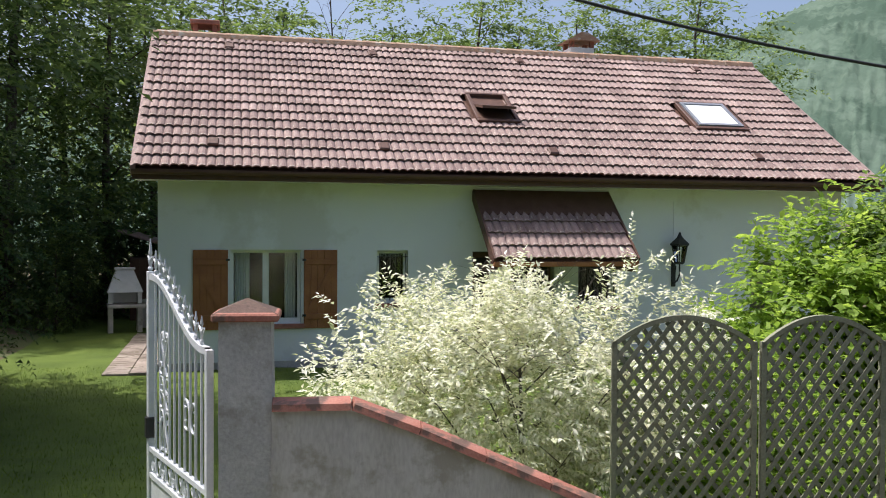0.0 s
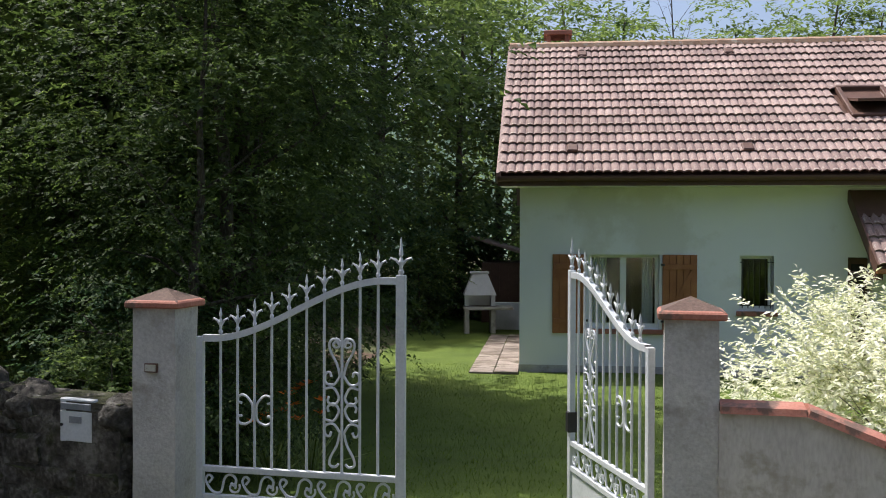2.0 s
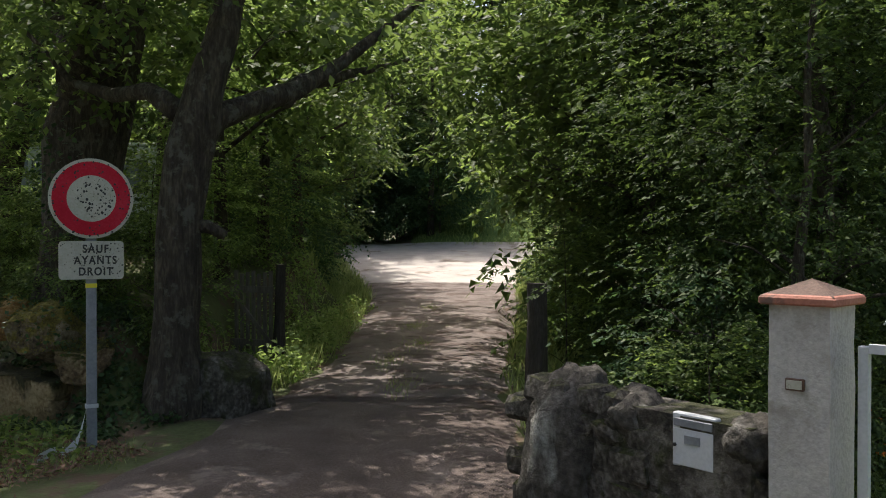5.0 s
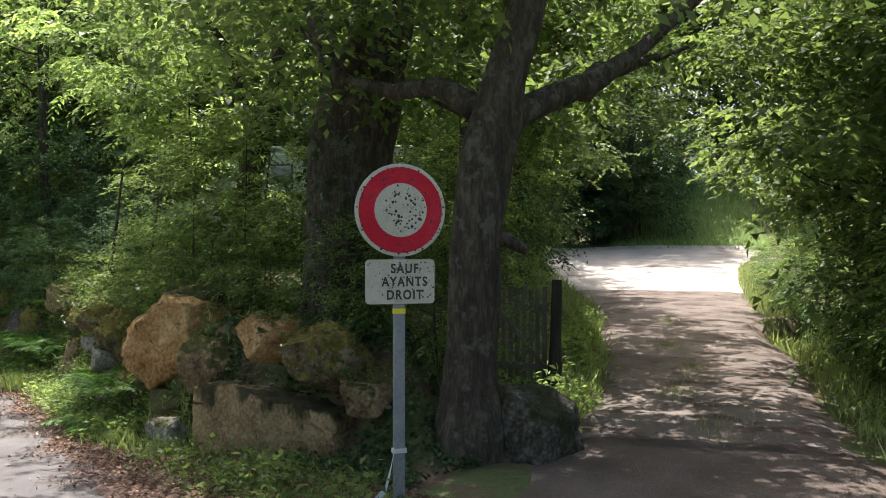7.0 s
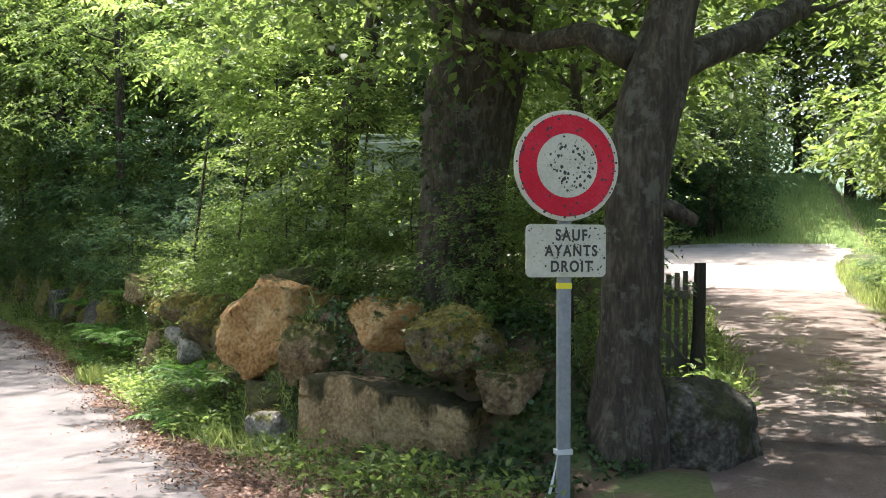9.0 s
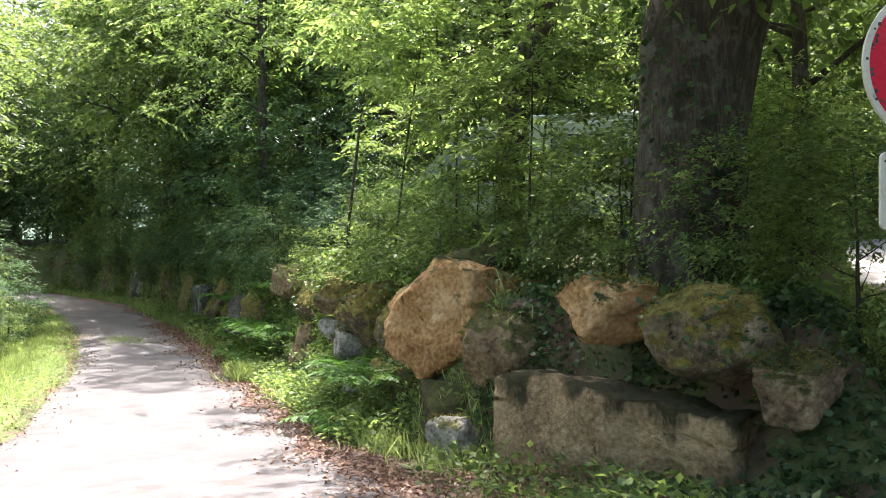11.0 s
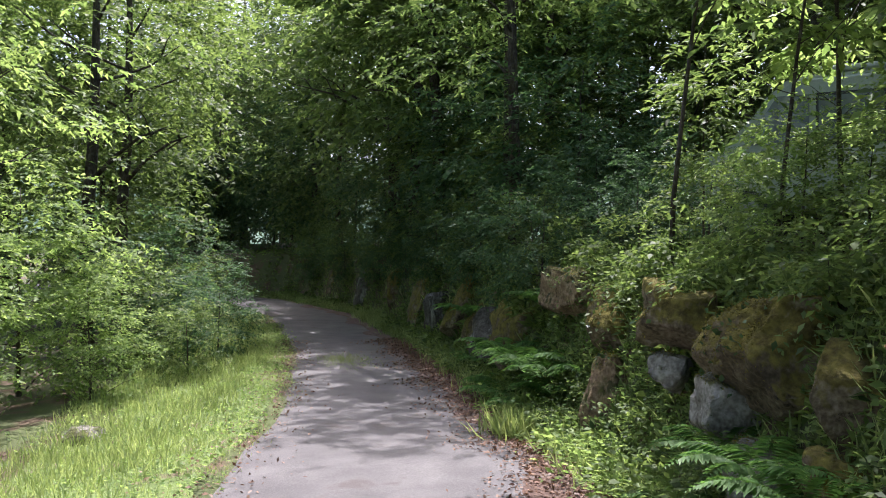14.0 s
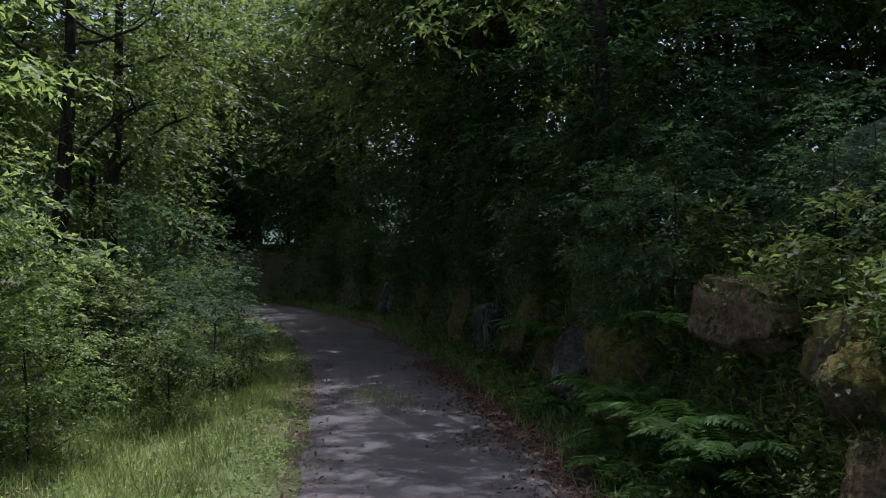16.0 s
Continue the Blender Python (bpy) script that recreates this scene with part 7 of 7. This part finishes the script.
def fern_kind():
    t = thing("fern", "green bracken fern with arching fronds", "fern")
    r = np.random.default_rng(31)
    for k in range(9):
        a = k * 2 * math.pi / 9 + r.uniform(-0.2, 0.2)
        ln = r.uniform(0.55, 0.85)
        out = np.array([math.cos(a), math.sin(a), 0.0])
        s = np.linspace(0.12, 1, 24)
        pos = out * (s[:, None] * ln * 0.85) + np.array([0, 0, 1.0]) * (ln * (0.95 * s - 0.75 * s**2))[:, None]
        side = np.array([-math.sin(a), math.cos(a), 0.0])
        size = ln * 0.21 * np.sin(np.pi * np.clip(s * 0.85 + 0.12, 0, 1)) + 0.01
        quads = []
        for sg in (-1, 1):
            w = unit(np.tile(side * sg + out * 0.45 - np.array([0, 0, 0.18]), (24, 1)) + r.normal(0, 0.06, (24, 3)))
            quads.append(leaves(r, pos, w, size, size * 0.24 + 0.006, 0.12))
        part("frond", quads_mesh("frond", np.concatenate(quads), FERN), FERN, t)
    return t


# bright tuft at the lane's edge
c = rng.normal(0, 1, (420, 2))
blades("grass_tuft", -17.7 + c[:, 0] * 0.16, 5.78 + c[:, 1] * 0.12, rng.uniform(0.15, 0.36, 420), GRASS, "bright tuft of long grass at the lane's edge", "grass", 0.45, 0.07)
FERN_ONE = fern_kind()
for x, d, s in ((-13.2, 0.2, 0.9), (-14.0, 0.5, 0.8), (-18.9, 0.45, 1.0), (-19.7, 0.4, 1.0), (-13.6, 0.35, 0.9), (-14.6, 0.45, 0.9), (-18.6, 0.7, 1.0), (-19.4, 0.55, 1.05), (-20.3, 0.6, 1.1), (-19.9, 1.0, 1.0), (-21.3, 0.8, 1.1), (-22.4, 0.7, 1.0), (-23.6, 0.9, 1.1), (-25.2, 0.9, 1.0), (-16.8, 1.5, 0.8), (-15.2, 1.7, 0.8), (-10.4, 1.9, 0.7), (-9.3, 2.2, 0.7)):
    y = float(road_north(x)) + d
    copy_thing(FERN_ONE, pose(x, y, ground_at(x, y) - 0.02, 0, 0, float(rng.uniform(0, 360))) @ Matrix.Scale(s, 4))
for x, y, z, s in ((-12.95, 5.5, 0.34, 0.85), (-13.5, 5.6, 0.38, 0.8), (-14.1, 5.75, 0.34, 0.75), (-18.3, 6.35, 0.25, 0.9), (-18.9, 6.4, 0.28, 0.95), (-19.6, 6.45, 0.25, 0.9), (-20.2, 6.6, 0.28, 0.95)):
    copy_thing(FERN_ONE, pose(x, y, z, 0, 0, float(rng.uniform(0, 360))) @ Matrix.Scale(s, 4))
for o in (*FERN_ONE.children_recursive, FERN_ONE):
    bpy.data.objects.remove(o)


# ---- things along the track ----
def van():
    """A camper van parked on the terrace, half hidden by leaves."""
    x, y = -20.65, 13.15
    t = thing("camper_van", "old camper van among the trees, pale paint darkened for shade", "van", (x, y, ground_at(x, y)), 225)
    t.scale = (1.25, 1.1, 1.22)
    prof = [(-2.5, 0.42), (2.55, 0.42), (2.62, 0.75), (2.5, 1.02), (1.95, 1.12), (1.45, 1.85), (1.2, 2.02), (-2.3, 2.05), (-2.5, 1.85)]
    bm = bmesh.new()
    prism(bm, prof, -0.9, 0.9)
    bmesh.ops.bevel(bm, geom=list(bm.edges), offset=0.07, segments=3, affect="EDGES")
    part("body", bm, VANPAINT, t, smooth=False)
    for s in (-1, 1):
        ys = (0.895, 0.912) if s > 0 else (-0.912, -0.895)
        for x0, x1 in ((-2.2, -1.3), (-1.1, -0.2), (0.2, 0.9)):
            w = part("side_window", boxed(x0, ys[0], 1.2, x1, ys[1], 1.75, bevel=0.006), MIRRORGLASS, t, "dark side window")
            part("window_surround", boxed(x0 - 0.03, ys[0] + 0.001 * s, 1.16, x1 + 0.03, ys[0] + 0.006 * s, 1.79), IRON, w)
        bm = bmesh.new()
        prism(bm, [(1.0, 1.2), (1.75, 1.2), (1.36, 1.78), (1.0, 1.78)], ys[0], ys[1])
        part("cab_window", bm, MIRRORGLASS, t)
        for wx in (-1.5, 1.7):
            wh = part("wheel", lathe(bmesh.new(), [(0.2, 0), (0.31, 0.0), (0.335, 0.03), (0.335, 0.16), (0.31, 0.19), (0.2, 0.19)], 20), IRON, t, "black tyre", m=Matrix.Translation((wx, s * 0.9 - (0.095 if s > 0 else -0.095), 0.335)) @ Matrix.Rotation(radians(90), 4, "X") @ Matrix.Translation((0, 0, -0.095)))
            part("hub", lathe(bmesh.new(), [(0.19, -0.005), (0.19, 0.195), (0.05, 0.2)], 14), STEEL, wh)
    part("roof_rack", boxed(-2.0, -0.7, 2.07, 1.0, 0.7, 2.14, bevel=0.02), VANPAINT, t, "raised white roof panel in the shade-darkened paint")
    part("bumper", boxed(2.55, -0.85, 0.45, 2.68, 0.85, 0.62, bevel=0.03), STEEL, t)


van()


def wooden_post(x, y, h, r, label, lean=(0.03, 0.02)):
    z = ground_at(x, y)
    bm = bmesh.new()
    pts = [(lean[0] * k, lean[1] * k, -0.3 + (h + 0.3) * k / 5) for k in range(6)]
    tube(bm, pts, [r * q for q in (1.1, 1.05, 1.0, 1.03, 0.95, 0.9)], 9)
    for v in bm.verts:
        v.co += Vector((noise.noise(v.co * 9), noise.noise(v.co * 9 + Vector((5, 0, 0))), 0)) * r * 0.3
    solid("wooden_post", bm, DARKPOST, label, "post", (x, y, z), group="track gate posts")


wooden_post(-4.72, 8.0, 1.30, 0.10, "dark weathered gatepost at the track's edge", (0.0, 0.004))
wooden_post(-8.94, 8.77, 1.32, 0.07, "dark weathered post holding the old slatted gate", (0.0, 0.01))


def slatted_gate():
    t = thing("slatted_gate", "old grey slatted wooden gate standing open", "gate", (-9.0, 8.8, ground_at(-9.0, 8.8) + 0.12), 195)
    for k in range(7):
        x = 0.06 + 0.085 * k
        part("slat", boxed(x, -0.012, 0.02 * (k % 2), x + 0.045, 0.012, 1.12 - 0.02 * (k % 3)), GREYWOOD, t)
    for z in (0.2, 0.85):
        part("rail", boxed(0.03, 0.013, z, 0.66, 0.04, z + 0.08), GREYWOOD, t)
    bm = bmesh.new()
    prism(bm, [(0.05, 0.28), (0.11, 0.28), (0.64, 0.84), (0.58, 0.84)], 0.041, 0.06)
    part("brace", bm, GREYWOOD, t)


slatted_gate()


# ---- back garden ----
def barbecue():
    x, y = -1.25, 24.2
    t = thing("barbecue", "white masonry garden barbecue with a hooded chimney", "barbecue", (x, y, ground_at(x, y)), 8)
    part("plinth", boxed(-0.40, -0.3, -0.1, -0.28, 0.3, 0.62, bevel=0.01), ROUGHCAST, t)
    part("plinth", boxed(0.28, -0.3, -0.1, 0.40, 0.3, 0.62, bevel=0.01), ROUGHCAST, t)
    part("hearth", boxed(-0.42, -0.36, 0.62, 0.85, 0.34, 0.70, bevel=0.01), ROUGHCAST, t, "pale concrete hearth slab with a side shelf")
    part("back", boxed(-0.38, 0.16, 0.72, 0.38, 0.30, 1.0), WHITE, t)
    for s in (-1, 1):
        part("cheek", boxed(s * 0.34 - 0.05, -0.24, 0.72, s * 0.34 + 0.05, 0.16, 1.0), WHITE, t)
    bm = bmesh.new()
    lo = [bm.verts.new(c) for c in ((-0.42, -0.3, 1.0), (0.42, -0.3, 1.0), (0.42, 0.32, 1.0), (-0.42, 0.32, 1.0))]
    hi = [bm.verts.new(c) for c in ((-0.2, -0.08, 1.55), (0.2, -0.08, 1.55), (0.2, 0.28, 1.55), (-0.2, 0.28, 1.55))]
    bm.faces.new(lo[::-1]), bm.faces.new(hi)
    for k in range(4):
        bm.faces.new((lo[k], lo[(k + 1) % 4], hi[(k + 1) % 4], hi[k]))
    part("hood", bm, WHITE, t)
    part("chimney_cap", boxed(-0.24, -0.12, 1.55, 0.24, 0.32, 1.60, bevel=0.008), WHITE, t)


barbecue()


def shed():
    t = thing("garden_shed", "brown wooden shed with a sloping tiled roof", "shed", (0.2, 28.3, -0.2))
    part("shed_wall", boxed(-1.6, -1.3, -0.1, 1.6, 1.3, 1.75), BROWN, t)
    for k in range(12):
        part("board", boxed(-1.6 + 0.267 * k, -1.325, 0.0, -1.6 + 0.267 * (k + 1) - 0.012, -1.303, 1.72), BROWN, t)
    m = Matrix.Translation((-1.9, 0, 2.45)) @ Matrix.Rotation(radians(17), 4, "Y")
    part("shed_roof", boxed(0, -1.7, 0.0, 3.7, 1.7, 0.09, bevel=0.02, m=m), TILE, t, "reddish sloping roof")


shed()
for k in range(3):
    solid("low_wall", boxed(-0.35, -0.12, -0.2, 0.35, 0.12, 0.75 - 0.1 * k, bevel=0.015), WHITE if k == 0 else ROUGHCAST, "pale low garden wall beside the barbecue", "wall", (-0.55 + 0.1 * k, 25.0 + 0.5 * k, -0.22))


def lilies():
    """Orange day lilies in a clump beside the gate."""
    r = np.random.default_rng(9)
    for k, (x, y) in enumerate(((-2.35, 9.6), (-2.1, 9.0), (-1.95, 8.5), (-2.3, 10.4), (-1.7, 8.9))):
        t = thing("day_lily", "orange day lily with strappy green leaves", "flower", (x, y, ground_at(x, y)), group="day lilies")
        n = 40
        w = unit(np.stack([r.normal(0, 0.5, n), r.normal(0, 0.5, n), np.ones(n)], 1))
        part("leaf_tuft", quads_mesh("leaf_tuft", leaves(r, r.normal(0, 0.06, (n, 3)) * np.array([1, 1, 0]), w, r.uniform(0.35, 0.6, n), 0.022, 1.0), GRASS), GRASS, t)
        for q in range(3):
            a = r.uniform(0, 6.28)
            top = np.array([0.18 * math.cos(a), 0.18 * math.sin(a), r.uniform(0.55, 0.8)])
            st = part("stem", tube(bmesh.new(), [(0, 0, 0), tuple(top * 0.6), tuple(top)], 0.006, 5), LAWN_BLADE, t)
            az = np.arange(6) * math.pi / 3
            pw = unit(np.stack([np.cos(az), np.sin(az), np.full(6, 0.55)], 1))
            part("petals", quads_mesh("petals", leaves(r, np.tile(top, (6, 1)), pw, 0.10, 0.045, 0.1), PETAL), PETAL, st)


lilies()

# overhead line crossing the garden
bm = bmesh.new()
a, b = Vector((0.8, 14.0, 7.3)), Vector((15.5, 12.6, 4.62))
tube(bm, [a.lerp(b, k / 14) - Vector((0, 0, 0.5 * 4 * (k / 14) * (1 - k / 14))) for k in range(15)], 0.026, 6)
solid("overhead_cable", bm, IRON, "black overhead cable sagging across the garden", "cable")
